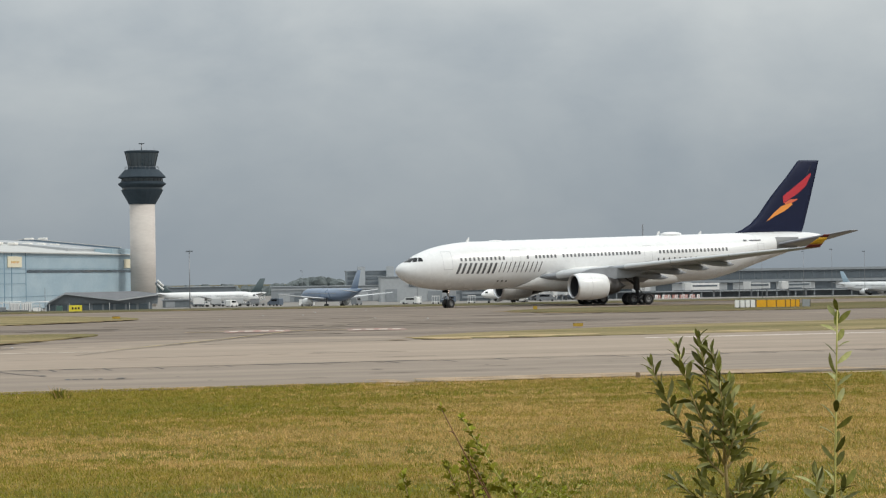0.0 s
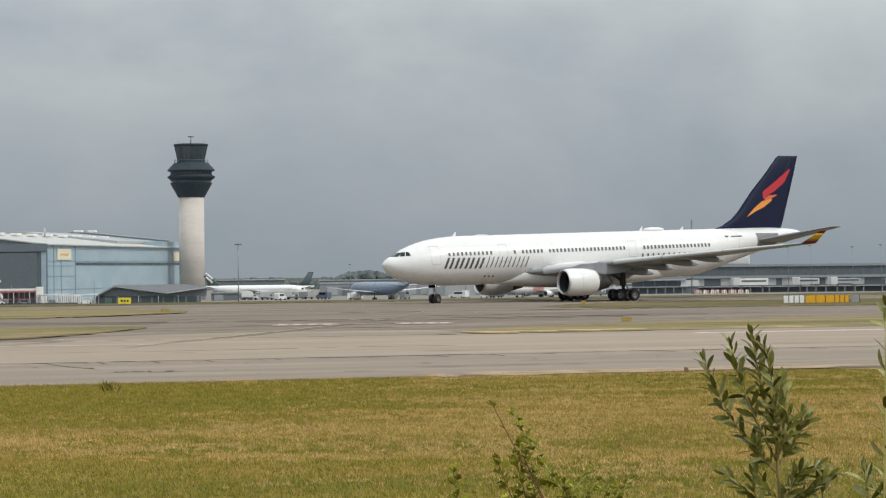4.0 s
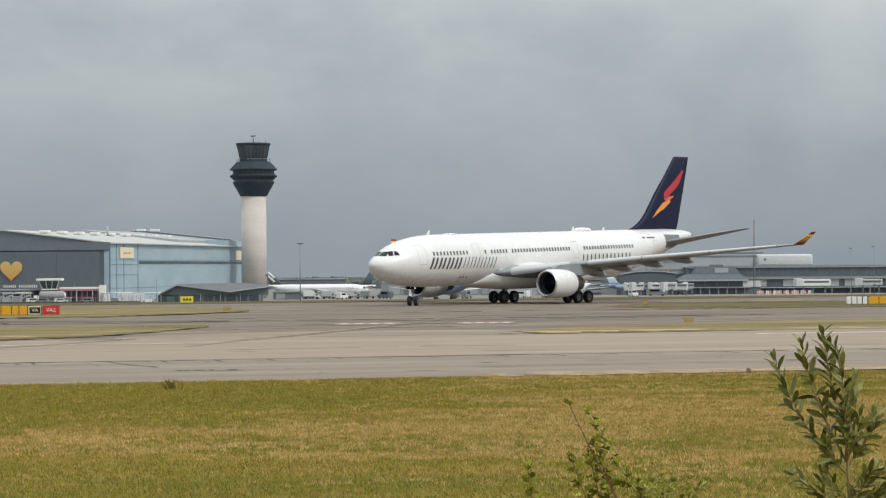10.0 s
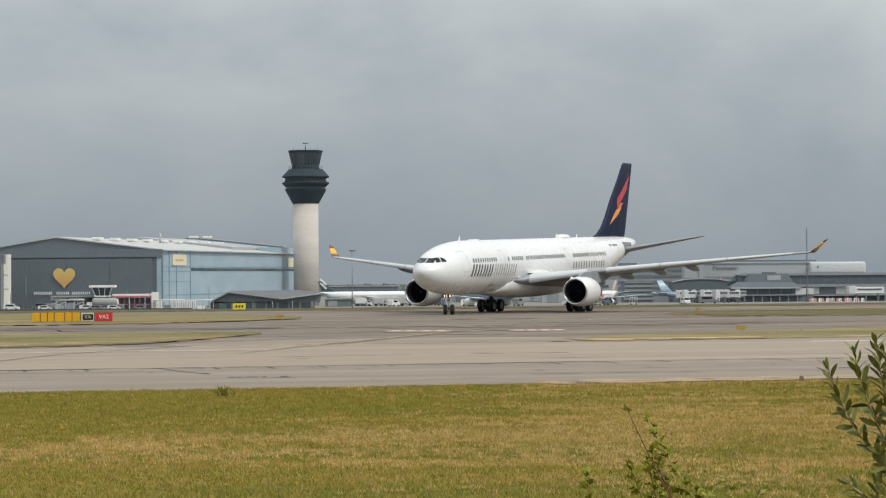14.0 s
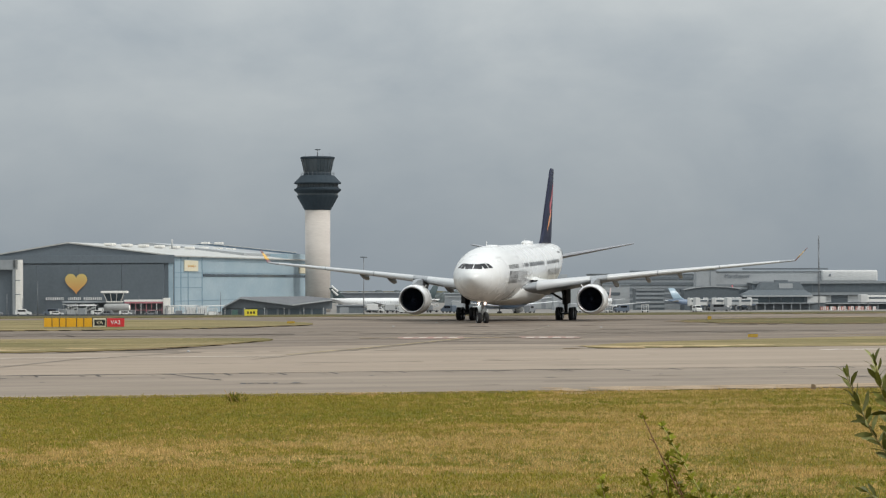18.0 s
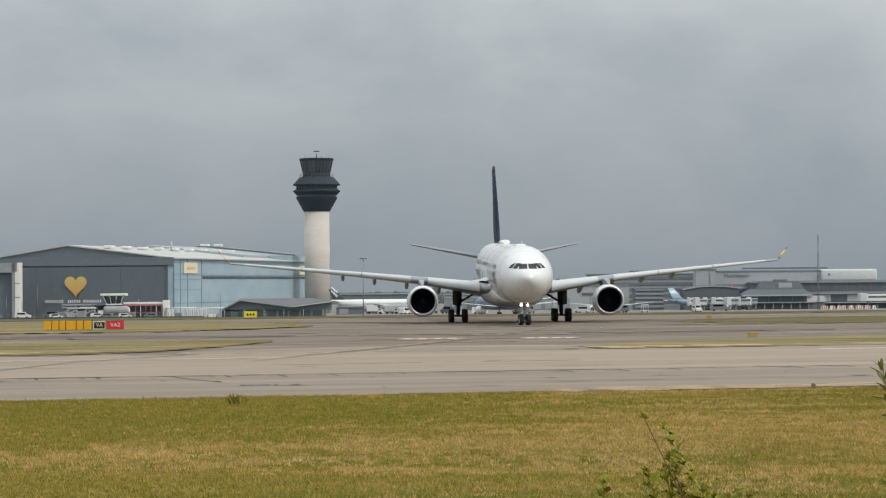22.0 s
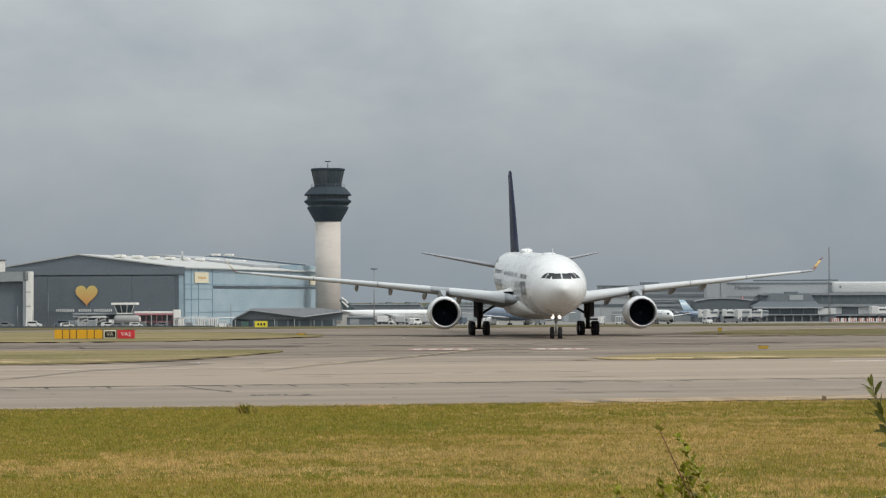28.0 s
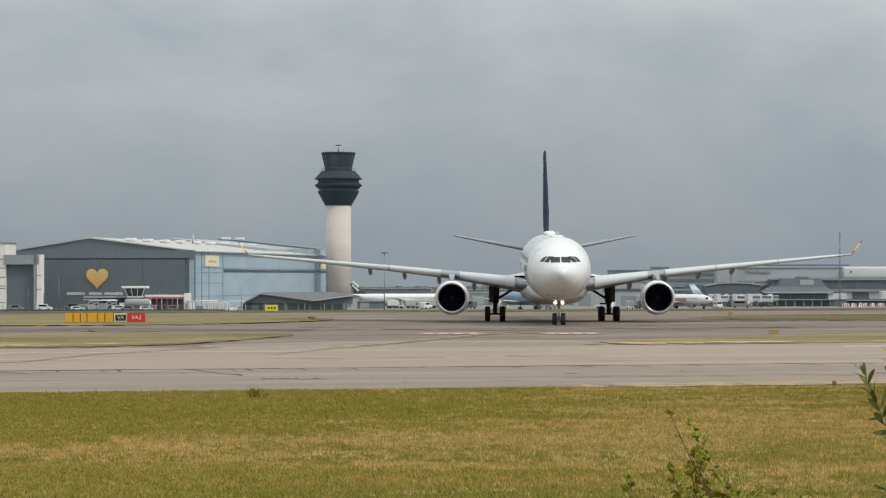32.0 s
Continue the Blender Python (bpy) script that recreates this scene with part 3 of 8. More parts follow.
def fuselage():
    ss = [0.004, 0.03, 0.08] + [0.15 + 0.15 * i for i in range(12)] + [2.1 + 0.25 * i for i in range(12)] + [5.2, 5.8, 6.5, 7.5, 8.5, 9.5] + lin(12, 38, 12) + lin(39, 58, 22) + [58.5, 58.8]
    rings = []
    for s in ss:
        zm, hh, w = body(s)
        rings.append([(GEAR_S - s, w * math.cos(k * math.tau / 56), zm + hh * math.sin(k * math.tau / 56)) for k in range(56)])
    fus = part("fuselage", loft(rings), M_WHITE, plane, "glossy white fuselage")
    # belly and wing-root fairing: its front edge climbs aft from the keel to the wing root
    rings = []
    for s, w, lo, tp in ((14.6, 0.86, 0.02, 2.70), (15.5, 1.55, 0.07, 2.40), (16.5, 2.16, 0.18, 1.92), (17.5, 2.56, 0.30, 1.42), (18.5, 2.78, 0.42, 1.15), (19.5, 2.95, 0.50, 1.15), (22, 3.25, 0.66, 1.15), (27, 3.30, 0.70, 1.15), (31, 3.15, 0.62, 1.15), (34, 2.7, 0.42, 1.15), (36.5, 1.9, 0.2, 1.15), (38, 1.0, 0.02, 1.15)):
        zc = axis_z(s)
        bot = zc - 2.82 - lo
        topz = zc - tp
        ring = []
        for k in range(25):
            a = math.pi * (1 + k / 24)
            ring.append((GEAR_S - s, w * math.copysign(abs(math.cos(a)) ** 0.6, math.cos(a)), topz + (topz - bot) * -abs(math.sin(a)) ** 0.75))
        rings.append(ring)
    for side in (1, -1):
        part("fairing_seam", patch(lambda u, v: skin(u, axis_z(u) - float(np.interp(u, (14.6, 15.5, 16.5, 17.5, 18.3), (2.70, 2.40, 1.92, 1.42, 0.95))) + 0.10 * v, side, 0.05 + 0.05 * (u - 14.6) / 4), lin(14.7, 18.2, 14), (0, 1)), M_LINE, fus, "grey seam of the wing fairing")
    part("belly_fairing", loft(rings), M_BELLY, plane, "off-white belly fairing")
    # cabin windows: the straight part of the body is alike along its length
    me = None
    rows = [(7.1, 12.55, 11), (15.7, 15.7, 1), (16.8, 19.35, 6), (20.45, 30.75, 21), (33.6, 43.0, 19)]
    for side in (1, -1):
        me = None
        for s0, s1, n in rows:
            for i in range(n):
                s = s0 + (s1 - s0) * (i / (n - 1) if n > 1 else 0)
                z = axis_z(s) + 0.76 + 0.004 * (s - 7)
                if s < 9.5 or s > 37.5 or me is None:
                    bm = patch(lambda u, v: skin(s + u, z + v, side, 0.02), lin(-0.13, 0.13, 3), lin(-0.20, 0.20, 4))
                    ob = part("cabin_window", bm, M_CABINPANE, fus)
                    if 9.5 <= s <= 37.5:
                        me, home = ob.data, (s, z)
                else:
                    part_of("cabin_window", me, None, fus, loc=(home[0] - s, 0, z - home[1]))
        # doors: seams of a frame, and a small window
        for s0, s1, lo, hi in ((4.85, 6.0, -0.35, 1.75), (13.65, 14.8, -0.28, 1.72), (31.4, 32.5, -0.25, 1.68), (47.6, 48.6, -0.2, 1.5)):
            z0 = axis_z((s0 + s1) / 2)
            bm = bmesh.new()
            for a, b, c, d in ((s0, s0 + 0.05, lo, hi), (s1 - 0.05, s1, lo, hi), (s0, s1, lo, lo + 0.07), (s0, s1, hi - 0.05, hi)):
                p = patch(lambda u, v: skin(u, z0 + v, side, 0.018), lin(a, b, 3), lin(c, d, 6))
                me2 = bpy.data.meshes.new("tmp")
                p.to_mesh(me2)
                p.free()
                bm.from_mesh(me2)
                bpy.data.meshes.remove(me2)
            door = part("cabin_door", bm, M_LINE, fus, "white cabin door with grey seams")
        # title as plain slanted bars: four heavy, five thin, and a row of short ones aft
        for i in range(4):
            a = 6.35 + i * 1.31
            for d, z0, z1 in ((0.0, 0.0, 1.0), (0.62, 0.0, 1.0)):
                part("title_bar", patch(lambda u, v: skin(u + 0.5 * v, axis_z(9) - 0.90 + 1.22 * v, side, 0.022), lin(a + d, a + d + 0.30, 4), lin(z0, z1, 8)), M_TITLE, fus, "dark grey slanted title bar")
        for i in range(5):
            a = 11.80 + i * 1.16
            for d in (0.0, 0.58):
                part("title_bar", patch(lambda u, v: skin(u + 0.45 * v, axis_z(14) - 0.90 + 1.2 * v, side, 0.022), lin(a + d, a + d + 0.12, 3), lin(0, 1, 8)), M_TITLE, fus, "thin dark grey slanted title bar")
        for i in range(13):
            a = 33.2 + i * 0.75
            tall = 0.70
            part("title_bar", patch(lambda u, v: skin(u, axis_z(38) - 0.56 + 0.02 * (u - 38) + tall * v, side, 0.022), lin(a, a + 0.20, 3), lin(0, 1, 6)), M_TITLE, fus, "short dark grey lettering bar")
        # small dark text mark and registration bar near the tail
        part("flag_mark", patch(lambda u, v: skin(u, v + 0.022 * (u - 46), side, 0.022), lin(45.7, 46.2, 3), lin(7.36, 7.56, 3)), M_TITLE, fus, "small dark text mark")
        part("registration_bar", patch(lambda u, v: skin(u, v + 0.022 * (u - 46), side, 0.022), lin(46.6, 48.3, 4), lin(7.36, 7.52, 3)), M_TITLE, fus)
        # cockpit glazing
        part("cockpit_pane", patch(lambda u, v: skin_front(side * (0.05 + u * (0.80 - 0.05 * v)), 5.34 + 0.47 * v - 0.02 * u, 0.02), lin(0, 1, 6), lin(0, 1, 5)), M_GLASSDARK, fus, "black cockpit windscreen")
        part("cockpit_pane", patch(lambda u, v: skin(1.60 + 0.42 * u + (0.42 - 0.12 * u) * v, 5.34 + 0.48 * v + 0.03 * u, side, 0.02), lin(0, 1, 5), lin(0, 1, 5)), M_GLASSDARK, fus, "black cockpit side window")
        part("cockpit_pane", patch(lambda u, v: skin(2.12 + 0.52 * u + (0.30 - 0.30 * u) * v, 5.40 + (0.48 - 0.10 * u) * v, side, 0.02), lin(0, 1, 5), lin(0, 1, 5)), M_GLASSDARK, fus, "black cockpit side window")
        # outlets on the lower side
        for k in range(3):
            part("outlet", patch(lambda u, v: skin(u, v, side, 0.02), lin(11.9 + k * 0.55, 12.12 + k * 0.55, 3), lin(2.95, 3.12, 3)), M_STRUTDARK, fus)
    # aerials and the satellite dome on the crown
    for s, hgt in ((9.2, 0.5), (34.9, 0.55), (40.8, 0.4)):
        zt = axis_z(s) + 2.78
        part("aerial", loft([[(GEAR_S - s - 0.25, y, zt) if i == 0 else (GEAR_S - s + 0.2, y, zt) for i, y in ((0, -0.03), (1, -0.03), (1, 0.03), (0, 0.03))], [(GEAR_S - s - 0.32, y, zt + hgt) if i == 0 else (GEAR_S - s - 0.14, y, zt + hgt) for i, y in ((0, -0.015), (1, -0.015), (1, 0.015), (0, 0.015))]]), M_WHITE, fus, "white blade aerial", smooth=False)
    for s, ln, hgt in ((12.9, 0.9, 0.16), (36.8, 1.5, 0.46)):
        zt = axis_z(s) + 2.74
        rings = []
        for u in lin(-1, 1, 13):
            r = max(0.02, math.sqrt(max(0, 1 - abs(u) ** 3)))
            rings.append([(GEAR_S - s + u * ln, 0.62 * r * math.copysign(abs(math.cos(math.pi * k / 12)) ** 0.6, 6 - k), zt + hgt * r * math.sin(math.pi * k / 12) ** 0.6) for k in range(13)])
        part("radome", loft(rings), M_WHITE, fus, "white antenna dome")


def wings():
    st = [(1.9, 16.3, 15.3, 3.36, 0.075), (3.1, 18.3, 12.9, 3.50, 0.100), (4.4, 19.9, 11.2, 3.68, 0.118), (6.0, 21.2, 9.8, 3.90, 0.12), (9.6, 23.7, 7.35, 4.36, 0.115), (15, 27.2, 5.75, 4.92, 0.11), (21, 31.0, 4.25, 5.50, 0.105), (27, 34.75, 2.85, 6.07, 0.10), (28.8, 35.9, 2.35, 6.24, 0.10), (29.2, 36.25, 2.0, 6.30, 0.09)]
    for side in (1, -1):
        w = part("wing", wing_mesh(st, side, True), M_WINGGREY, plane, "light grey swept wing")
        # slats: a paler leading edge in four lengths; bare metal and skylit highlight painted in
        for a, b in ((3.6, 8.6), (10.3, 15.2), (15.3, 21.4), (21.5, 27.6)):
            ys = lin(a, b, 4)
            rings = []
            for y in ys:
                le, ch, z = (np.interp(y, [q[0] for q in st], [q[k] for q in st]) for k in (1, 2, 3))
                r = []
                for k in range(9):
                    u = math.pi * (-0.22 + 0.72 * k / 8)
                    r.append((GEAR_S - le + 0.03 - 0.11 * ch * (1 - math.cos(u)), side * y, z + 0.052 * ch * math.sin(u) + 0.03))
                rings.append(r)
            part("slat", loft(rings, caps=False, closed=False), M_LIGHTWING, w, "pale grey leading-edge slat")
        # flap track fairings
        for y, ln, r in ((7.3, 6.0, 0.44), (10.6, 5.8, 0.44), (13.9, 5.5, 0.42), (17.2, 5.2, 0.40)):
            le, ch, z = (float(np.interp(y, [q[0] for q in st], [q[k] for q in st])) for k in (1, 2, 3))
            s1 = le + ch + 0.9
            rings = []
            for u in lin(0, 1, 11):
                rr = r * max(0.03, 1.15 * u ** 0.55 * (1 - u ** 3.5) ** 0.8 + 0.03)
                s = s1 - ln + ln * u
                zc = z - 0.16 - wash(y) * (s - le) - 0.30 * u
                rings.append([(GEAR_S - s, side * y + 0.62 * rr * math.cos(k * math.tau / 14), zc + 1.15 * rr * math.sin(k * math.tau / 14)) for k in range(14)])
            part("flap_fairing", loft(rings), M_WINGGREY, w, "grey flap track fairing")
        # white fillet where the wing's upper skin meets the body
        rings = []
        for a in lin(0.13, 0.92, 16):
            y1 = 4.5 - 1.4 * abs(2 * a - 0.9) ** 2
            le, ch, z = (float(np.interp(y1, [q[0] for q in st], [q[k] for q in st])) for k in (1, 2, 3))
            s = le + a * ch
            k5 = 0.605 * (0.2969 * math.sqrt(a) - 0.126 * a - 0.3516 * a * a + 0.2843 * a ** 3 - 0.1036 * a ** 4) + 0.06 * a * (1 - a)
            zt = z - wash(y1) * a * ch + k5 * ch + 0.03
            hgt = 0.01 + 0.7 * math.sin(math.pi * max(0.0, min(1.0, (a - 0.13) / 0.79))) ** 0.8
            ring = []
            for v in lin(0, 1, 8):
                ring.append((GEAR_S - s, side * ((1 - v) ** 2 * 2.35 + 2 * v * (1 - v) * 2.95 + v * v * y1), (1 - v) ** 2 * (zt + hgt) + 2 * v * (1 - v) * (zt + 0.06) + v * v * (zt - 0.02)))
            rings.append(ring)
        part("root_fillet", loft(rings, caps=False, closed=False), M_BELLY, plane, "white wing-root fillet")
        # winglet in three painted bands
        bands = ((0.0, 0.26, M_MAROON), (0.26, 0.78, M_YELLOW), (0.78, 1.0, M_MAROON))
        for a, b, m in bands:
            rings = []
            for u in lin(a, b, 4):
                y, z, le, ch = 29.15 + 1.30 * u, 6.28 + 1.42 * u, 36.2 + 1.75 * u, 2.05 - 1.25 * u
                rings.append([(GEAR_S - le - p, side * (y + 0.6 * q), z - 0.45 * q) for p, q in foil(ch, 0.07, 8)])
            part("winglet_band", loft(rings), m, w, "painted winglet band")
        # pylon
        rings = []
        for s, zt, zb, hw in ((18.9, 3.85, 3.55, 0.08), (20.2, 4.28, 3.3, 0.24), (22.5, 4.42, 3.1, 0.28), (25.5, 4.35, 3.2, 0.26), (27.6, 4.30, 3.85, 0.08)):
            rings.append([(GEAR_S - s, side * 9.3 + hw, zb), (GEAR_S - s, side * 9.3 + hw, zt), (GEAR_S - s, side * 9.3 - hw, zt), (GEAR_S - s, side * 9.3 - hw, zb)])
        part("pylon", loft(rings), M_WINGGREY, plane, "grey engine pylon", smooth=False)


def engine(side):
    cx, cy, cz = GEAR_S - 18.0, side * 9.27, 2.28
    eng = part("engine", lathe([(0.0 - x, r) for x, r in ((0.18, 1.40), (0.45, 1.47), (1.0, 1.545), (1.8, 1.57), (2.6, 1.55), (3.3, 1.48), (3.85, 1.38), (4.1, 1.31), (4.1, 1.25), (3.3, 1.15))], 48, "x", caps=False), M_WHITE, plane, "white engine nacelle", loc=(cx, cy, cz))
    part("inlet_lip", lathe([(-0.18, 1.402), (-0.05, 1.375), (0.0, 1.32), (-0.03, 1.26), (-0.14, 1.21), (-0.30, 1.18)], 48, "x", caps=False), M_METAL, eng, "polished metal inlet lip")
    part("inlet_duct", lathe([(-0.30, 1.18), (-0.8, 1.19), (-1.35, 1.22)], 48, "x", caps=False), M_INTAKE, eng, "dark grey inlet duct")
    blade = None
    for k in range(24):
        a = k * math.tau / 24
        bm = bmesh.new()
        q = Matrix.Rotation(a, 3, "X")
        pts = [(-1.15, 0.28, -0.06), (-1.35, 0.28, 0.06), (-1.40, 0.75, 0.12), (-1.12, 0.75, -0.10), (-1.08, 1.2, -0.16), (-1.42, 1.2, 0.16)]
        v = [bm.verts.new(Vector((x, z, y))) for x, y, z in pts]
        bm.faces.new((v[0], v[1], v[2], v[3]))
        bm.faces.new((v[3], v[2], v[5], v[4]))
        if blade is None:
            ob = part("fan_blade", bm, M_FANBLADE, eng, "dark fan blade")
            blade = ob.data
        else:
            bm.free()
            ob = part_of("fan_blade", blade, None, eng)
        ob.matrix_basis = q.to_4x4()
    part("fan_disc", lathe([(-1.43, 1.22), (-1.45, 0.05)], 32, "x"), M_BLACK, eng)
    part("spinner", lathe([(-1.42, 0.30), (-1.25, 0.24), (-1.1, 0.14), (-1.0, 0.03)], 24, "x"), M_FANBLADE, eng, "dark spinner cone")
    part("core_nozzle", lathe([(-3.4, 1.10), (-4.3, 1.07), (-4.95, 0.99), (-4.97, 0.94), (-5.5, 0.84), (-5.95, 0.74), (-5.95, 0.68), (-5.3, 0.68)], 36, "x", caps=False), M_NOZZLE, eng, "heat-stained metal core nozzle")
    part("exhaust_plug", lathe([(-5.3, 0.62), (-6.2, 0.42), (-6.9, 0.05)], 24, "x"), M_NOZZLE, eng, "dark exhaust plug")
    ring = lathe([(-1.72, 1.574), (-1.78, 1.576), (-1.78, 1.566)], 48, "x", caps=False)
    part("cowl_seam", ring, M_LINE, eng)
    part("strake", loft([[(-1.1, -side * 0.95, 1.22), (-2.2, -side * 0.95, 1.26), (-2.2, -side * 0.99, 1.24)], [(-1.6, -side * 1.15, 1.5), (-2.2, -side * 1.18, 1.55), (-2.2, -side * 1.2, 1.53)]]), M_WHITE, eng, smooth=False)


def tail():
    # fin: swept, with a dorsal fillet at its root
    prof = [(45.2, 55.6, 8.25, 0.10), (46.8, 55.8, 8.75, 0.50), (48.2, 56.1, 9.55, 0.62), (49.3, 56.4, 10.6, 0.63), (51.2, 57.1, 12.9, 0.54), (53.5, 57.8, 15.3, 0.41), (55.1, 58.3, 17.15, 0.28), (55.45, 58.4, 17.38, 0.10)]
    rings = []
    for a, b, z, th in prof:
        rings.append([(GEAR_S - a - p, q, z) for p, q in [(c, t) for c, t in fin_sec(b - a, th)]])
    fin = part("fin", loft(rings), M_NAVY, plane, "navy blue tail fin with red and orange swoosh")

    def half(s, z):
        zs = [r[2] for r in prof]
        a, b, th = (float(np.interp(z, zs, [r[k] for r in prof])) for k in (0, 1, 3))
        u = max(0.02, min(0.98, (s - a) / (b - a)))
        return th * 1.0 * (2.2 * math.sqrt(u) * (1 - u) + 0.12) * 0.5 + 0.012

    def swoosh(name, m, mid, widths):
        for side in (1,):
            def place(u, v):
                s, z, w = (float(np.interp(u, lin(0, 1, len(mid)), [q[k] for q in mid])) if k < 2 else float(np.interp(u, lin(0, 1, len(widths)), widths)) for k in range(3))
                s2, z2 = s - 0.5 * v * w, z + 0.85 * v * w
                return Vector((GEAR_S - s2, side * half(s2, z2), z2))
            part(name, patch(place, lin(0, 1, 14), lin(-0.5, 0.5, 5)), m, fin, "painted tail swoosh")

    swoosh("red_swoosh", M_RED, [(57.1, 15.7), (56.0, 14.5), (54.4, 13.4), (53.0, 12.6), (52.9, 12.1)], [0.25, 0.95, 0.95, 0.8, 0.2])
    swoosh("red_swoosh", M_ORANGERED, [(53.1, 12.0), (54.0, 12.3), (55.0, 12.55)], [0.25, 0.5, 0.1])
    swoosh("orange_swoosh", M_ORANGE, [(50.4, 9.85), (51.4, 10.6), (52.8, 11.4), (54.2, 12.0)], [0.02, 0.40, 0.78, 0.25])
    part("rudder_seam", loft([[(GEAR_S - a, y, z) for a, y in ((b - 0.32 * (b - a0) - 0.04, 0.15), (b - 0.32 * (b - a0), 0.15), (b - 0.32 * (b - a0), -0.15), (b - 0.32 * (b - a0) - 0.04, -0.15))] for a0, b, z in ((48.8, 56.2, 10.0), (55.0, 58.25, 17.0))]), M_BLACK, fin)
    for side in (1, -1):
        st = [(0.6, 49.6, 6.2, 6.72, 0.11), (1.8, 50.7, 5.1, 6.95, 0.115), (5.5, 53.2, 3.5, 7.68, 0.115), (9.2, 55.75, 1.8, 8.42, 0.12), (9.62, 56.1, 1.3, 8.5, 0.09)]
        part("tailplane", wing_mesh(st, side), M_TAILGREY, plane, "grey tailplane")
        part("tailplane_plate", patch(lambda u, v: skin(u, v, side, 0.02), lin(50.6, 54.2, 6), lin(6.3, 7.85, 6)), M_PLATE, plane, "grey tailplane root plate")
    part("exhaust_cone", lathe([(GEAR_S - 58.6, 0.24), (GEAR_S - 59.0, 0.2), (GEAR_S - 59.0, 0.12)], 20, "x"), M_NOZZLE, plane, loc=(0, 0, axis_z(58.8) + 1.95))


def fin_sec(chord, th):
    up = []
    for i in range(11):
        c = i / 10
        t = th * 0.5 * (2.2 * math.sqrt(c) * (1 - c) + (0.0 if i == 0 else 0.1))
        up.append((c * chord, t))
    return up + [(c, -t) for c, t in up[-1:0:-1]]


def gear():
    # nose leg, which steers, with two wheels and two lit lamps
    bm = rod((0, 0, 0.0), (0.05, 0, 1.0), 0.085)
    rod((0.05, 0, 0.9), (0.14, 0, 2.1), 0.14, 0.15, bm)
    leg = part("nose_gear", bm, M_STRUTLIGHT, plane, "pale grey steerable nose leg", loc=(GEAR_S - 6.67, 0, 0.54))
    part("axle", rod((0, -0.42, 0), (0, 0.42, 0), 0.07), M_STRUTLIGHT, leg)
    part("drag_brace", rod((0.05, 0, 1.5), (-1.1, 0, 2.3), 0.06), M_STRUTLIGHT, leg)
    part("torque_link", rod((-0.02, 0, 0.2), (-0.35, 0, 0.6), 0.05), M_STRUTLIGHT, leg)
    part("torque_link", rod((-0.35, 0, 0.6), (0.03, 0, 1.0), 0.05), M_STRUTLIGHT, leg)
    wm = wheel_mesh(0.54, 0.40)
    for m in (M_TYRE, M_RIM, M_STRUTDARK):
        wm.materials.append(m)
    wm.polygons.foreach_set("use_smooth", [True] * len(wm.polygons))
    for y in (-0.36, 0.36):
        w = part_of("wheel", wm, None, leg, "black nose tyre on a grey rim", loc=(0, y, 0))
        WHEELS.append((w, 0.54, (0, y, 0)))
    for y in (-0.31, 0.31):
        part("taxi_lamp", lathe([(0.0, 0.02), (0.01, 0.16), (0.03, 0.16), (0.035, 0.02)], 20, "x"), M_LAMP, plane, "lit taxi lamp", loc=(GEAR_S - 6.55, y, 1.94))
        part("lamp_housing", lathe([(-0.14, 0.05), (0.0, 0.155), (0.45, 0.16), (0.45, 0.15), (0.0, 0.145)], 20, "x", caps=False), M_SOOT, plane, loc=(GEAR_S - 6.56, y, 1.94))
    part("lamp_bracket", rod((GEAR_S - 6.6, -0.33, 1.94), (GEAR_S - 6.6, 0.33, 1.94), 0.035), M_STRUTLIGHT, plane)
    for y in (-0.55, 0.55):
        part("nose_gear_door", box((0.9, 0.05, 0.34), (GEAR_S - 6.9, y, 2.28), bevel=0.02), M_WINGGREY, plane, "grey nose gear door", smooth=False)
    # main legs, four wheels each
    wm = wheel_mesh(0.70, 0.52)
    for m in (M_TYRE, M_RIM, M_STRUTDARK):
        wm.materials.append(m)
    wm.polygons.foreach_set("use_smooth", [True] * len(wm.polygons))
    for side in (1, -1):
        bm = rod((0, side * 5.34, 0.75), (0.1, side * 5.25, 3.6), 0.20, 0.26)
        rod((0.02, side * 5.3, 1.7), (0.1, side * 5.25, 3.9), 0.33, 0.36, bm)
        main = part("main_gear", bm, M_STRUTDARK, plane, "dark main landing gear leg")
        part("side_brace", rod((0, side * 5.3, 2.0), (0.1, side * 3.3, 3.2), 0.12), M_STRUTDARK, main)
        part("drag_brace", rod((0.05, side * 5.3, 2.1), (1.9, side * 5.0, 3.5), 0.08), M_STRUTDARK, main)
        part("bogie_beam", rod((-1.05, side * 5.34, 0.72), (1.05, side * 5.34, 0.72), 0.13), M_STRUTDARK, main)
        for x in (-0.99, 0.99):
            part("axle", rod((x, side * 5.34 - 0.75, 0.70), (x, side * 5.34 + 0.75, 0.70), 0.09), M_STRUTDARK, main)
        part("torque_link", rod((-0.2, side * 5.34, 0.9), (-0.6, side * 5.3, 1.5), 0.06), M_STRUTDARK, main)
        part("torque_link", rod((-0.6, side * 5.3, 1.5), (-0.1, side * 5.3, 2.0), 0.06), M_STRUTDARK, main)
        for x in (-0.99, 0.99):
            for dy in (-0.70, 0.70):
                p = (x, side * 5.34 + dy, 0.70)
                w = part_of("wheel", wm, None, main, "black main tyre on a grey rim", loc=p)
                WHEELS.append((w, 0.70, p))
        part("gear_door", box((0.10, 0.50, 1.9), (0.50, side * 5.66, 2.75), bevel=0.03, rz=side * 20), M_STRUTDARK, plane, "dark grey leg door", smooth=False)
    return leg


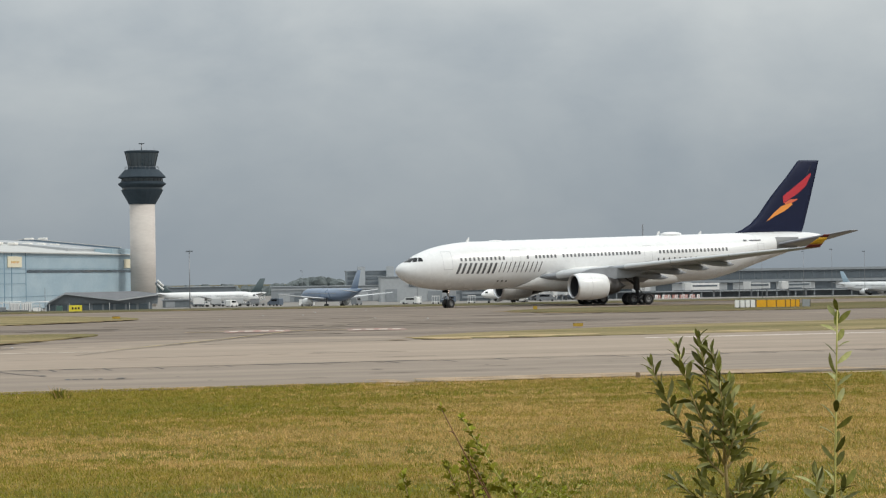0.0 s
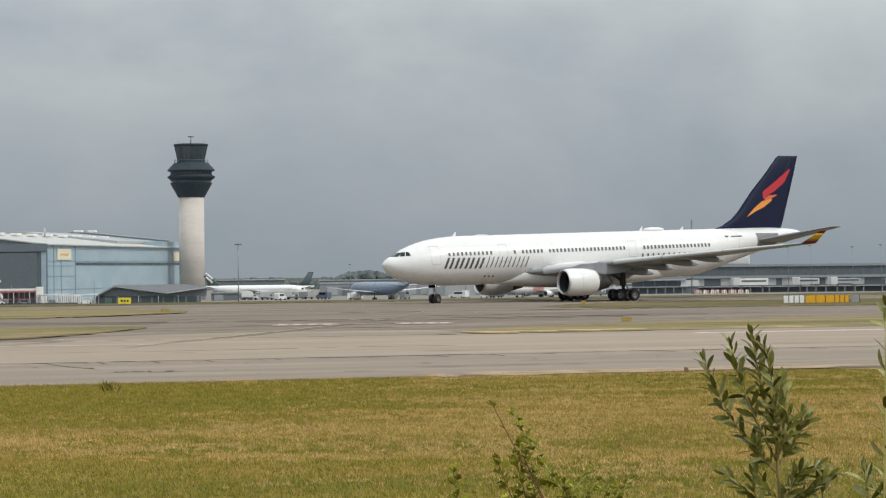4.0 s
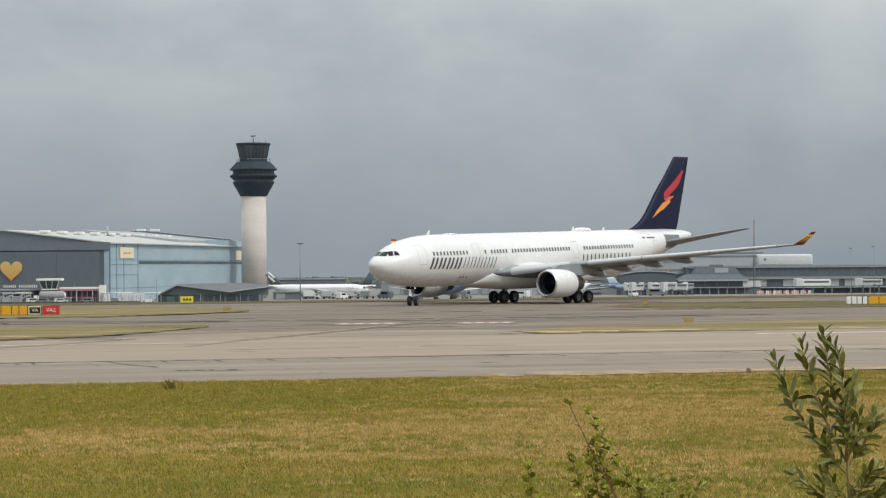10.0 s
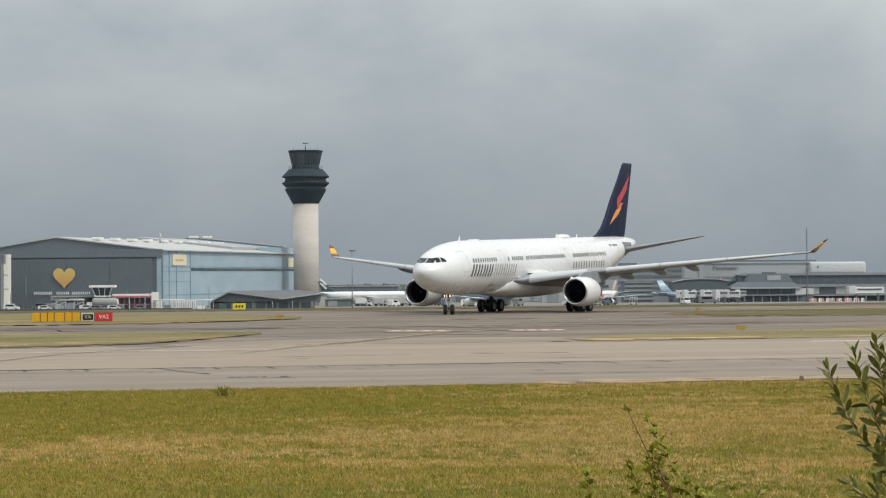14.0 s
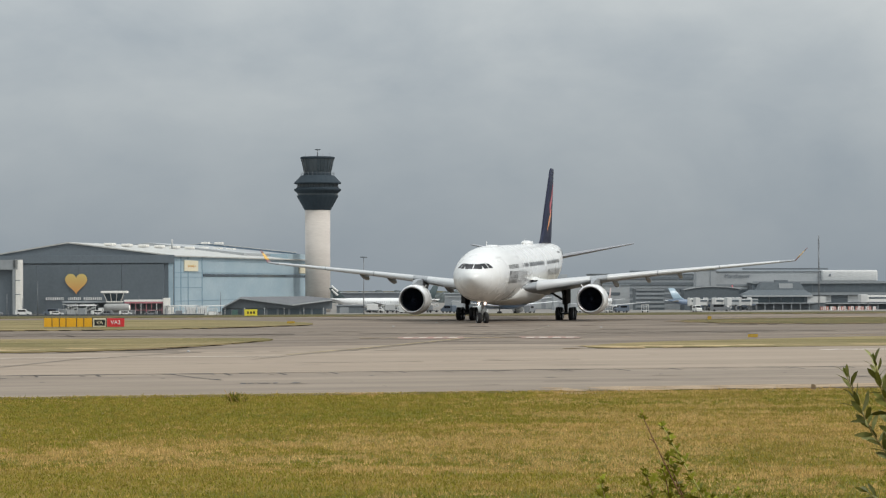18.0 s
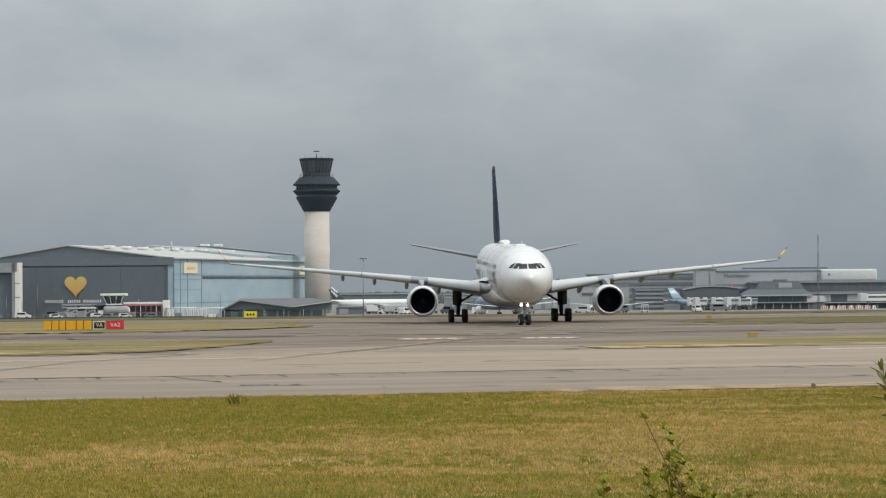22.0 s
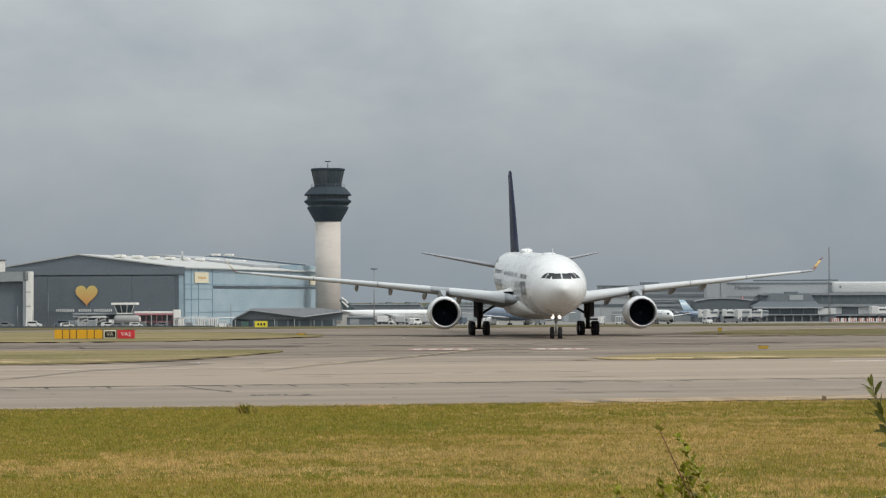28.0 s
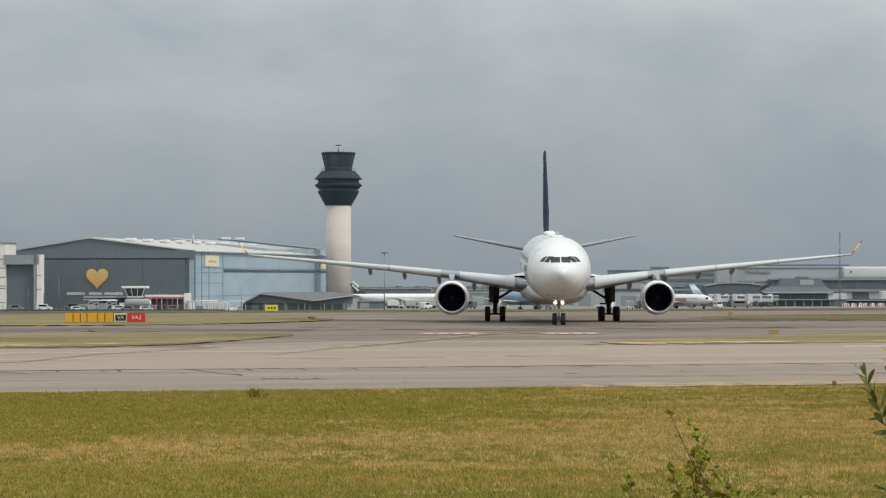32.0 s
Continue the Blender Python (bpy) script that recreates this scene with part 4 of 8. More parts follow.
M_PLATE = mat("tailplane_plate_grey", (0.16, 0.165, 0.165), 0.4, var=0.08)
M_TAILGREY = mat("tailplane_grey_paint", (0.235, 0.245, 0.272), 0.38, var=0.06, scale=0.5, fine=6)
M_SOOT = mat("matt_black_paint", (0.004, 0.004, 0.004), 0.95, var=0.1, spec=0.05)
M_LIGHTWING = mat("slat_pale_grey", (0.52, 0.535, 0.545), 0.32, var=0.05, scale=0.6)
M_ORANGERED = mat("orange_red_paint", (0.68, 0.14, 0.07), 0.3, var=0.06)
M_STRUTLIGHT = mat("strut_pale_grey", (0.42, 0.42, 0.42), 0.35, 0.2, var=0.15, scale=6)
fuselage()
wings()
engine(1)
engine(-1)
tail()
NOSE_LEG = gear()

# far tones: contrast lowered and darks lifted to carry distance haze in the colour
M_FARPALE = mat("pale_hazed_cladding", (0.54, 0.545, 0.54), 0.6, var=0.06, scale=0.2, fine=0.8)
M_FARLIGHT = mat("light_grey_hazed_cladding", (0.355, 0.375, 0.388), 0.6, var=0.06, scale=0.1, fine=0.8)
M_FARGREY = mat("grey_hazed_cladding", (0.245, 0.268, 0.284), 0.6, var=0.08, scale=0.1, fine=0.8)
M_FARDARK = mat("dark_hazed_cladding", (0.140, 0.162, 0.180), 0.6, var=0.1, scale=0.2, fine=1)
M_FARGLASS = mat("grey_hazed_glazing", (0.105, 0.126, 0.143), 0.3, var=0.2, scale=0.3)

# ---- terminal buildings and far skyline ----
def block(name, label, x0, x1, y, depth, z1, m, roof=None, category="building"):
    gz = ground_z(y)
    t = thing(name, label, category, ((x0 + x1) / 2, y, gz))
    h = z1 - gz
    part("wall", box((x1 - x0, depth, h), (0, depth / 2, h / 2)), m, t, smooth=False)
    part("roof", box((x1 - x0 + 0.8, depth + 0.8, 0.4), (0, depth / 2, h + 0.2)), roof or M_FARGREY, t, smooth=False)
    return t, gz


def strip(t, name, m, x0, x1, z0, z1, y=-0.1, thick=0.3, label=""):
    """A flat panel on a block's front, in the block's own frame."""
    return part(name, box((x1 - x0, thick, z1 - z0), ((x0 + x1) / 2, y, (z0 + z1) / 2)), m, t, label, smooth=False)


def terminal():
    # main hall with its white rounded end and sign
    t, gz = block("terminal_hall", "light grey terminal hall with white rounded end", 114.5, 160, 1100, 40, 8.4, M_FARLIGHT)
    strip(t, "fascia", M_FARGREY, -22.7, 22.7, 10.2, 10.9)
    strip(t, "ribbon_window", M_FARGLASS, -22, 22, 5.0, 8.8, label="dark ribbon window")
    part("plant_screen", box((36, 4, 0.7), (9, 12, 17.4)), M_FARDARK, t, "dark roof plant screen", smooth=False)
    text_mesh("sign_letters", "Manchester", 2.3, M_FARDARK, t, (-12.8, -0.25, 14.4), depth=0.03)
    w = thing("terminal_pavilion", "white clad rooftop pavilion with rounded edge", "building", (171.7, 1098, gz))
    part("shell", box((23.6, 14, 4.9), (0, 7, 14.3), bevel=0.9), M_FARPALE, w, "white rounded shell")
    part("base", box((22.5, 13, 12.0), (0, 7.2, 6.0)), M_FARGREY, w, smooth=False)
    part("vent", box((0.8, 0.2, 0.8), (-8.5, -0.05, 14.6)), M_FARDARK, w, smooth=False)
    b, gz = block("terminal_annex", "tall light grey annex block", 106.8, 115.2, 1096, 12, 9.2, M_FARLIGHT)
    strip(b, "panel_joint", M_FARGREY, -4.1, 4.1, 10.0, 10.3)
    strip(b, "panel_joint", M_FARGREY, 1.6, 1.9, 3.0, 16.5)
    # stepped car park behind
    c, gz = block("parking_structure", "grey multi-storey parking structure with open decks", 66, 113, 1150, 40, 7.6, M_FARGREY)
    for k in range(5):
        strip(c, "deck_opening", M_FARDARK, -23, 23, 3.0 + k * 2.6, 4.2 + k * 2.6, label="dark open deck")
    part("stair_head", box((8, 5, 1.6), (-2, 10, 16.5)), M_FARDARK, c, smooth=False)
    # long pier with two decks, pale panels and a glazed concourse
    p, gz = block("terminal_pier", "long grey terminal pier with dark glazing and pale panels", 129, 420, 1090, 22, 3.4, M_FARDARK)
    x0, x1 = -145.0, 145.0
    strip(p, "fascia", M_FARGREY, x0, x1, 11.0, 12.0, -0.5, 1.0, "grey roof fascia")
    strip(p, "glazing", M_FARGLASS, x0, x1, 7.4, 10.9, label="dark glazed concourse")
    strip(p, "fascia", M_FARGREY, x0, x1, 6.2, 7.3, -1.0, 2.0, "grey canopy fascia")
    for k in range(58):
        strip(p, "mullion", M_FARDARK, x0 + 5 * k, x0 + 5 * k + 0.25, 7.4, 10.9, -0.25)
    for a, b in ((13.3, 20.5), (27.6, 33.0), (40.0, 45.0), (57.6, 63.5), (66.0, 78.0), (84.5, 89.5), (95.5, 101), (110, 121), (132, 144), (156, 170), (182, 195)):
        strip(p, "pale_panel", M_FARPALE, x0 + a, x0 + b, 3.2, 6.0, -0.15, 0.3, "pale wall panel")
    strip(p, "canopy", M_FARLIGHT, x0, x1, 2.5, 2.85, -2.0, 4.0, "thin pale canopy")
    for k in range(36):
        part("column", box((0.45, 0.45, 2.5), (x0 + 4 + k * 8, -3.4, 1.25)), M_FARGREY, p, smooth=False)
    # hipped departure building in front of the pier
    hgz = ground_z(1060)
    h = thing("gate_building", "grey gate building with stepped dark roof and lantern", "building", (136.4, 1060, hgz))
    part("wall", box((27, 16, 3.0), (0, 9, 1.5)), M_FARDARK, h, "dark wall", smooth=False)
    part("canopy", box((30, 3.0, 0.4), (0, -0.4, 2.9)), M_FARGREY, h, "grey canopy", smooth=False)
    part("eave", box((28.6, 18.5, 0.6), (0, 9, 5.8)), M_FARLIGHT, h, "pale eave", smooth=False)
    part("upper_wall", box((26, 15.6, 2.5), (0, 9, 4.25)), M_FARGLASS, h, "dark glazed upper storey", smooth=False)
    part("roof_skirt", loft([[(-14.1, 0.2, 6.1), (14.1, 0.2, 6.1), (14.1, 18, 6.1), (-14.1, 18, 6.1)], [(-10.0, 4, 8.3), (11.5, 4, 8.3), (11.5, 14, 8.3), (-10.0, 14, 8.3)]]), M_HIPROOF, h, "dark metal roof skirt", smooth=False)
    part("roof_tier", loft([[(-7.5, 4.2, 8.4), (11.5, 4.2, 8.4), (11.5, 14, 8.4), (-7.5, 14, 8.4)], [(-6.0, 5.5, 11.4), (9.6, 5.5, 11.4), (9.6, 12.5, 11.4), (-6.0, 12.5, 11.4)]]), M_HIPROOF, h, "dark upper roof tier", smooth=False)
    part("roof_panel", box((5.6, 0.2, 2.0), (3.9, 4.55, 9.9)), M_FARLIGHT, h, "pale roof panel", smooth=False)
    part("lantern", box((5.2, 4, 0.9), (2.4, 9, 11.8)), M_FARDARK, h, "roof lantern", smooth=False)
    for k in range(5):
        part("window_pane", box((4.4, 0.2, 2.0), (-10.5 + k * 4.8, 1.15, 4.3)), M_STRIPGLASS, h, smooth=False)
    for k in range(8):
        part("column", box((0.4, 0.4, 2.8), (-12.6 + k * 3.6, -1.2, 1.4)), M_FARGREY, h, smooth=False)
    part("pale_panel", box((7.4, 0.3, 2.5), (15.8, 0.8, 4.3)), M_FARPALE, h, "pale wall panel", smooth=False)
    part("panel_base", box((7.4, 6, 5.6), (15.8, 4.1, 2.8)), M_FARDARK, h, smooth=False)
    # arched hall and slatted block left of it
    agz = ground_z(1065)
    a = thing("arched_hall", "dark low hall with gently arched roof", "building", (110.2, 1065, agz))
    pts = [(-11.2, 0), (-11.2, 8.6), (-6, 9.5), (0, 9.8), (6, 9.6), (11, 9.0), (11, 0)]
    part("shell", loft([[(x, y, z) for x, z in pts] for y in (0, 20)]), M_HIPROOF, a, "dark arched shell", smooth=False)
    part("roof_edge", loft([[(x, y, z) for x, z in ((-11.6, 8.7), (-6, 9.7), (0, 10.0), (6, 9.8), (11.4, 9.1), (11.4, 8.7), (6, 9.4), (0, 9.6), (-6, 9.3), (-11.6, 8.3))] for y in (-0.5, 0.2)]), M_FARLIGHT, a, "pale roof edge", smooth=False)
    s, gz = block("slatted_block", "grey block with horizontal louvres", 80.0, 92.0, 1080, 15, 1.3, M_FARDARK)
    for k in range(5):
        strip(s, "louvre", M_FARGREY, -5.9, 5.9, 1.2 + k * 1.75, 2.1 + k * 1.75, -0.2, 0.4, "grey louvre")
    l, gz = block("service_block", "pale grey service building", 47, 79, 1100, 20, 2.8, M_FARLIGHT)
    strip(l, "shutter", M_FARGREY, -14, -9, 0.2, 5.5, label="grey shutter")
    strip(l, "ribbon_window", M_FARGLASS, -4, 12, 6.5, 7.6)
    strip(l, "shutter", M_FARGREY, 4, 10, 0.2, 4.5, label="grey shutter")
    # loading bridges and steps, pale boxes on legs
    for i, (x, y, ln, rz) in enumerate(((94.6, 984, 2.4, -6), (97.2, 978, 3.4, 12), (100.8, 983, 2.6, 4), (104.0, 980, 3.2, -10), (106.4, 986, 2.4, 9), (108.8, 976, 3.6, 16), (111.4, 984, 2.6, -4), (114.0, 982, 4.4, -8), (117.6, 985, 2.8, 6), (176, 1050, 13, 8), (199, 1050, 9, -14), (215, 1052, 11, 10))):
        jgz = ground_z(y)
        j = thing("passenger_bridge", "pale boxy passenger boarding bridge on steel legs", "boarding bridge", (x, y, jgz), rz, group="boarding bridges")
        part("tunnel", box((ln, 3.0, 2.7 - 0.35 * (i % 3)), (0, 0, 3.5 - 0.25 * (i % 2) if y < 1000 else 4.6), bevel=0.15), (M_VEHWHITE, M_FARPALE, M_FARLIGHT)[i % 3], j, "pale tunnel", smooth=False)
        part("cab", box((min(3.0, ln * 0.5), 3.6, 3.2), (-ln / 2 - 0.3, 0, 3.4 if y < 1000 else 4.7), bevel=0.25), M_FARPALE, j, "pale docking cab", smooth=False)
        part("window_band", box((ln * 0.8, 0.1, 0.7), (0.4, -1.54, 3.8 if y < 1000 else 4.9)), M_FARGLASS, j, smooth=False)
        for dx in (-ln * 0.35, ln * 0.35):
            part("leg", box((0.6, 0.6, 2.4), (dx, 0, 1.2)) if y < 1000 else box((0.6, 0.6, 3.3), (dx, 0, 1.6)), M_POST, j, smooth=False)
    # striped barriers
    k = 0
    for i in range(16):
        x = 145.5 + i * 1.35
        t = thing("barrier", "red and white plastic road barrier", "barrier", (x, 1000 + (i * 37 % 5), ground_z(1002)), (i * 53) % 40 - 20, group="apron barriers")
        part("body", loft([[(-0.6, -0.3, 0), (0.6, -0.3, 0), (0.6, 0.3, 0), (-0.6, 0.3, 0)], [(-0.55, -0.12, 1.5), (0.55, -0.12, 1.5), (0.55, 0.12, 1.5), (-0.55, 0.12, 1.5)]]), M_VEHWHITE if i % 2 else M_REDWHITE, t, smooth=False)
        part("stripe", box((0.25, 0.64, 1.2), (0.1, 0, 0.66), rz=0), M_REDWHITE if i % 2 else M_VEHWHITE, t, smooth=False)
    # left skyline
    d, gz = block("cargo_shed", "long dark cargo shed", -46, -14.5, 1150, 30, -0.45, M_FARDARK)
    strip(d, "door", M_CLADDARK2, -10, -4, 0.1, 5)
    g, gz = block("freight_building", "long mid grey freight building with bays", 1.0, 62, 1200, 30, -1.2, M_FARGREY)
    for i, (a, b, m) in enumerate(((-27, -22, M_FARLIGHT), (-20, -15, M_FARDARK), (-9, -4, M_FARLIGHT), (2, 8, M_FARDARK), (10, 14, M_FARLIGHT), (16, 19, M_FARLIGHT), (21, 28, M_FARDARK))):
        strip(g, "bay_door", m, a, b, 0.3, 4.2, label="freight bay door")
    strip(g, "cladding_band", M_FARLIGHT, -30.4, 30.4, 5.6, 6.3)
    u, gz = block("offices", "dark grey office block between pale stair towers", 36.5, 58.5, 1230, 20, 5.6, M_FARGREY)
    for k in range(5):
        strip(u, "ribbon_window", M_FARDARK, -10.5, 10.5, 3.2 + k * 2.3, 4.5 + k * 2.3)
    for x, z in ((-4.0, 7.9), (9.5, 7.9)):
        part("stair_tower", box((3.4, 6, z - gz), (x, -1.5, (z - gz) / 2)), M_FARLIGHT, u, "pale stair tower", smooth=False)
    v, gz = block("white_store", "white flat-roofed store on the apron", 59.5, 66, 1190, 14, 3.2, M_FARPALE)
    v2, gz = block("pale_store", "pale grey clad store on the apron", 70, 79, 1185, 14, -1.0, M_FARLIGHT)
    # wooded hill, and an added far tree line that hides the far ground: rough clumps
    for name, xs, y, base, tops, lab in (("far_trees", (9.5, 42.0), 1265, -9.0, (0.0, 3.6), "dark wooded hill behind the freight building"), ("far_trees", (-420.0, 520.0), 1750, -10.0, (-2.5, -0.6), "added far woodland line hiding the far ground")):
        bm = bmesh.new()
        n = 26 if y < 1500 else 150
        for i in range(n):
            u = i / (n - 1)
            x = xs[0] + (xs[1] - xs[0]) * u + random.uniform(-1, 1)
            top = tops[0] + (tops[1] - tops[0]) * (math.sin(math.pi * min(1, u * 1.15)) ** 0.7 if y < 1500 else random.random())
            r = random.uniform(2.5, 4.5) if y < 1500 else random.uniform(5, 9)
            made = bmesh.ops.create_icosphere(bm, subdivisions=2, radius=1, matrix=Matrix.Translation((x, y + random.uniform(0, 12), top - r)) @ Matrix.Diagonal((r, r, r, 1)))
            for w_ in made["verts"]:
                w_.co += 0.35 * r * Vector((noise.noise(w_.co * 0.35), noise.noise(w_.co * 0.35 + Vector((9, 0, 0))), noise.noise(w_.co * 0.4)))
            box((r * 1.6, 3, top - r - base), (x, y + 6, (top - r + base) / 2), bm)
        tagged(part(name, bm, M_FARWOOD, smooth=False), lab, "trees", kind="stuff")


M_HIPROOF = mat("dark_seamed_roof", (0.112, 0.130, 0.144), 0.6, var=0.08, scale=0.2, fine=1, spec=0.2)


def post_lamp(x, y, top, heads=1, name="floodlight_mast", label="tall slim steel floodlight mast", bulky=0.16):
    gz = ground_z(y)
    t = thing(name, label, "lamp post", (x, y, gz), group="light masts")
    part("pole", rod((0, 0, 0), (0, 0, top - gz), bulky, bulky * 0.55, n=8), M_POST, t)
    for k in range(heads):
        part("lamp_head", box((0.95, 0.6, 0.30), (-0.3 + k * 0.6, 0, top - gz + 0.1), bevel=0.08, rz=k * 15), M_FARDARK, t, "dark lamp head", smooth=False)


def masts():
    post_lamp(-18.1, 600, 9.9, 2, bulky=0.14)
    for x, top in ((163.8, 9.9), (171.7, 10.5), (186.4, 9.9), (196.4, 10.5), (208, 9.6)):
        post_lamp(x, 900, top, bulky=0.10)
    gz = ground_z(1000)
    t = thing("radio_mast", "tall thin grey lattice radio mast", "mast", (144.4, 1000, gz))
    h = 21.9 - gz
    for x, y in ((-0.35, -0.3), (0.35, -0.3), (0, 0.35)):
        part("chord", rod((x, y, 0), (x * 0.4, y * 0.4, h), 0.09, 0.06, n=5), M_POST, t)
    bm = bmesh.new()
    for k in range(28):
        z = k * h / 28
        rod((-0.34, -0.3, z), (0.34, -0.3, z + h / 28), 0.05, bm=bm, n=4)
        rod((0.34, -0.3, z), (0.0, 0.34, z + h / 28), 0.05, bm=bm, n=4)
    part("bracing", bm, M_POST, t)
    for x, y, top in ((-121.1, 780, 4.8), (-126, 782, -0.2), (-131, 784, 1.0), (-66.2, 778, 1.4), (-92, 790, 0.2), (62, 1090, 4.0), (14, 1100, 6.0)):
        post_lamp(x, y, top, 0 if top < 2 else 1, "lamp_post", "thin pale steel lamp post on the apron", 0.12)


terminal()
masts()

# ---- apron equipment before the hangar ----
M_PINKRED = mat("faded_crimson_paint", (0.42, 0.17, 0.19), 0.6, var=0.15, scale=1)
M_TANK = mat("weathered_tank_grey", (0.29, 0.29, 0.28), 0.5, var=0.2, scale=0.6)
EQ_Y = 780.0
EQ_Z = ground_z(EQ_Y) + 0.05


def wheel_small(parent, x, y, r=0.45):
    part("tyre", lathe([(-0.16, r * 0.5), (-0.16, r * 0.9), (0, r), (0.16, r * 0.9), (0.16, r * 0.5)], 14, "y"), M_TYRE, parent, loc=(x, y, r))


def van(x, y, paint, label, ln=4.6, h=2.0, rz=0.0):
    t = thing("van", label, "van", (x, y, ground_z(y) + 0.05), rz, group="apron vehicles")
    body = [(-ln / 2, 0.4), (-ln / 2, h * 0.92), (-ln / 2 + 0.25, h), (ln * 0.18, h), (ln * 0.34, h * 0.62), (ln / 2, h * 0.52), (ln / 2, 0.4)]
    part("body", loft([[(a, s * 0.9, b) for a, b in body] for s in (-1, 1)]), paint, t, smooth=False)
    for s in (-1, 1):
        part("side_window", box((ln * 0.5, 0.04, h * 0.26), (-ln * 0.08, s * 0.915, h * 0.76)), M_GLASSDARK, t, smooth=False)
        for dx in (-ln * 0.3, ln * 0.3):
            wheel_small(t, dx, s * 0.82, 0.36)
    part("windscreen", loft([[(ln * 0.19, y, h * 0.97), (ln * 0.335, y, h * 0.64), (ln * 0.345, y, h * 0.64), (ln * 0.20, y, h * 0.97)] for y in (-0.8, 0.8)]), M_GLASSDARK, t, smooth=False)


def truck(x, y, paint, label, ln, h, turned):
    """High-sided service truck: box body, lower cab, chassis and wheels."""
    t = thing("truck", label, "truck", (x, y, ground_z(y) + 0.05), 180 if turned else 0, group="apron vehicles")
    part("box_body", box((ln * 0.66, 2.2, h - 0.95), (-ln * 0.16, 0, 0.95 + (h - 0.95) / 2), bevel=0.06), paint, t, smooth=False)
    cab = [(ln * 0.2, 0.6), (ln * 0.2, h * 0.7), (ln * 0.36, h * 0.7), (ln * 0.46, h * 0.45), (ln * 0.5, 0.6)]
    part("cab", loft([[(a, s * 1.0, b) for a, b in cab] for s in (-1, 1)]), paint, t, smooth=False)
    part("chassis", box((ln * 0.92, 1.7, 0.3), (-ln * 0.02, 0, 0.72)), M_DARKPANEL, t, smooth=False)
    for s in (-1, 1):
        part("side_window", box((ln * 0.12, 0.04, h * 0.18), (ln * 0.3, s * 1.015, h * 0.55)), M_STRIPGLASS, t, smooth=False)
        for dx in (-ln * 0.32, ln * 0.32):
            wheel_small(t, dx, s * 0.9, 0.42)


def equipment():
    # small control cabin on a pedestal
    t = thing("apron_control_cabin", "white flat-roofed glazed cabin on a pedestal", "cabin", (-98.1, EQ_Y, EQ_Z))
    b = -EQ_Z
    part("pedestal", box((3.6, 3.0, 4.2), (0.1, 0, 2.1)), M_GREYPANEL, t, smooth=False)
    part("glazing", loft([[(-2.0, -1.6, 4.1), (2.0, -1.6, 4.1), (2.0, 1.6, 4.1), (-2.0, 1.6, 4.1)], [(-3.0, -2.4, 6.6), (3.0, -2.4, 6.6), (3.0, 2.4, 6.6), (-3.0, 2.4, 6.6)]]), M_STRIPGLASS, t, "outward sloping glazing", smooth=False)
    for x in (-1, -0.33, 0.33, 1):
        part("mullion", rod((x * 2.0, -1.64, 4.1), (x * 3.0, -2.45, 6.6), 0.12, n=6), M_WHITEPANEL, t)
    part("roof", box((7.6, 6, 0.65), (0, 0, 7.0), bevel=0.1), M_WHITEPANEL, t, "white flat roof", smooth=False)
    part("sill", box((4.6, 3.8, 0.35), (0, 0, 4.1)), M_WHITEPANEL, t, smooth=False)
    # storage tank
    t = thing("storage_tank", "grey horizontal storage tank on cradles", "tank", (-96.7, EQ_Y - 6, EQ_Z))
    part("shell", lathe([(-3.9, 0.3), (-3.7, 1.0), (-3.3, 1.32), (3.3, 1.32), (3.7, 1.0), (3.9, 0.3)], 28, "x"), M_TANK, t, "grey cylindrical shell", loc=(0, 0, 2.25))
    for x in (-2.3, 2.3):
        part("cradle", box((0.5, 2.2, 1.3), (x, 0, 0.65)), M_GREYPANEL, t, smooth=False)
    part("end_cap", lathe([(3.7, 1.05), (3.95, 0.5), (4.0, 0.05)], 24, "x"), M_WHITEPANEL, t, loc=(0, 0, 2.25))
    # red framed shelter with a white roof
    t = thing("baggage_shelter", "red framed open shelter with white roof", "shelter", (-88.4, EQ_Y, EQ_Z))
    part("roof", box((13.4, 4, 0.6), (0, 0, 4.4), bevel=0.08), M_WHITEPANEL, t, "white roof", smooth=False)
    part("valance", box((13.0, 0.12, 0.5), (0, -2.0, 3.85)), M_PINKRED, t, "red valance", smooth=False)
    for k in range(9):
        part("post", box((0.16, 0.22, 4.2), (-6.3 + k * 1.57, -1.9, 2.1)), M_PINKRED if k % 3 else M_VEHWHITE, t, smooth=False)
    part("rail", box((13.0, 0.12, 0.18), (0, -1.95, 1.6)), M_PINKRED, t, smooth=False)
    part("back_wall", box((13.0, 0.2, 4.0), (0, 1.8, 2.0)), M_DARKPANEL, t, smooth=False)
    t = thing("white_cabin", "white portable cabin beside the shelter", "cabin", (-82.4, EQ_Y - 1, EQ_Z))
    part("body", box((1.9, 3, 5.2), (0, 0, 2.6), bevel=0.08), M_WHITEPANEL, t, smooth=False)
    part("door", box((0.9, 0.06, 2.0), (0, -1.53, 1.1)), M_LIGHTPANEL, t, smooth=False)
    # pipe racks and crates
    for i in range(5):
        t = thing("dolly", "white metal cargo dolly rack", "dolly", (-80.0 + i * 2.9, EQ_Y + (i % 2) * 3, EQ_Z), 0, group="cargo dollies")
        hgt = 2.5 if i < 4 else 1.9
        part("deck", box((2.5, 2, 0.2), (0, 0, 0.6)), M_VEHWHITE, t, smooth=False)
        for x in (-1.15, -0.4, 0.4, 1.15):
            part("upright", box((0.12, 0.12, hgt), (x, -0.9, hgt / 2)), M_VEHWHITE, t, smooth=False)
        part("top_rail", box((2.5, 0.12, 0.22), (0, -0.9, hgt)), M_VEHWHITE, t, smooth=False)
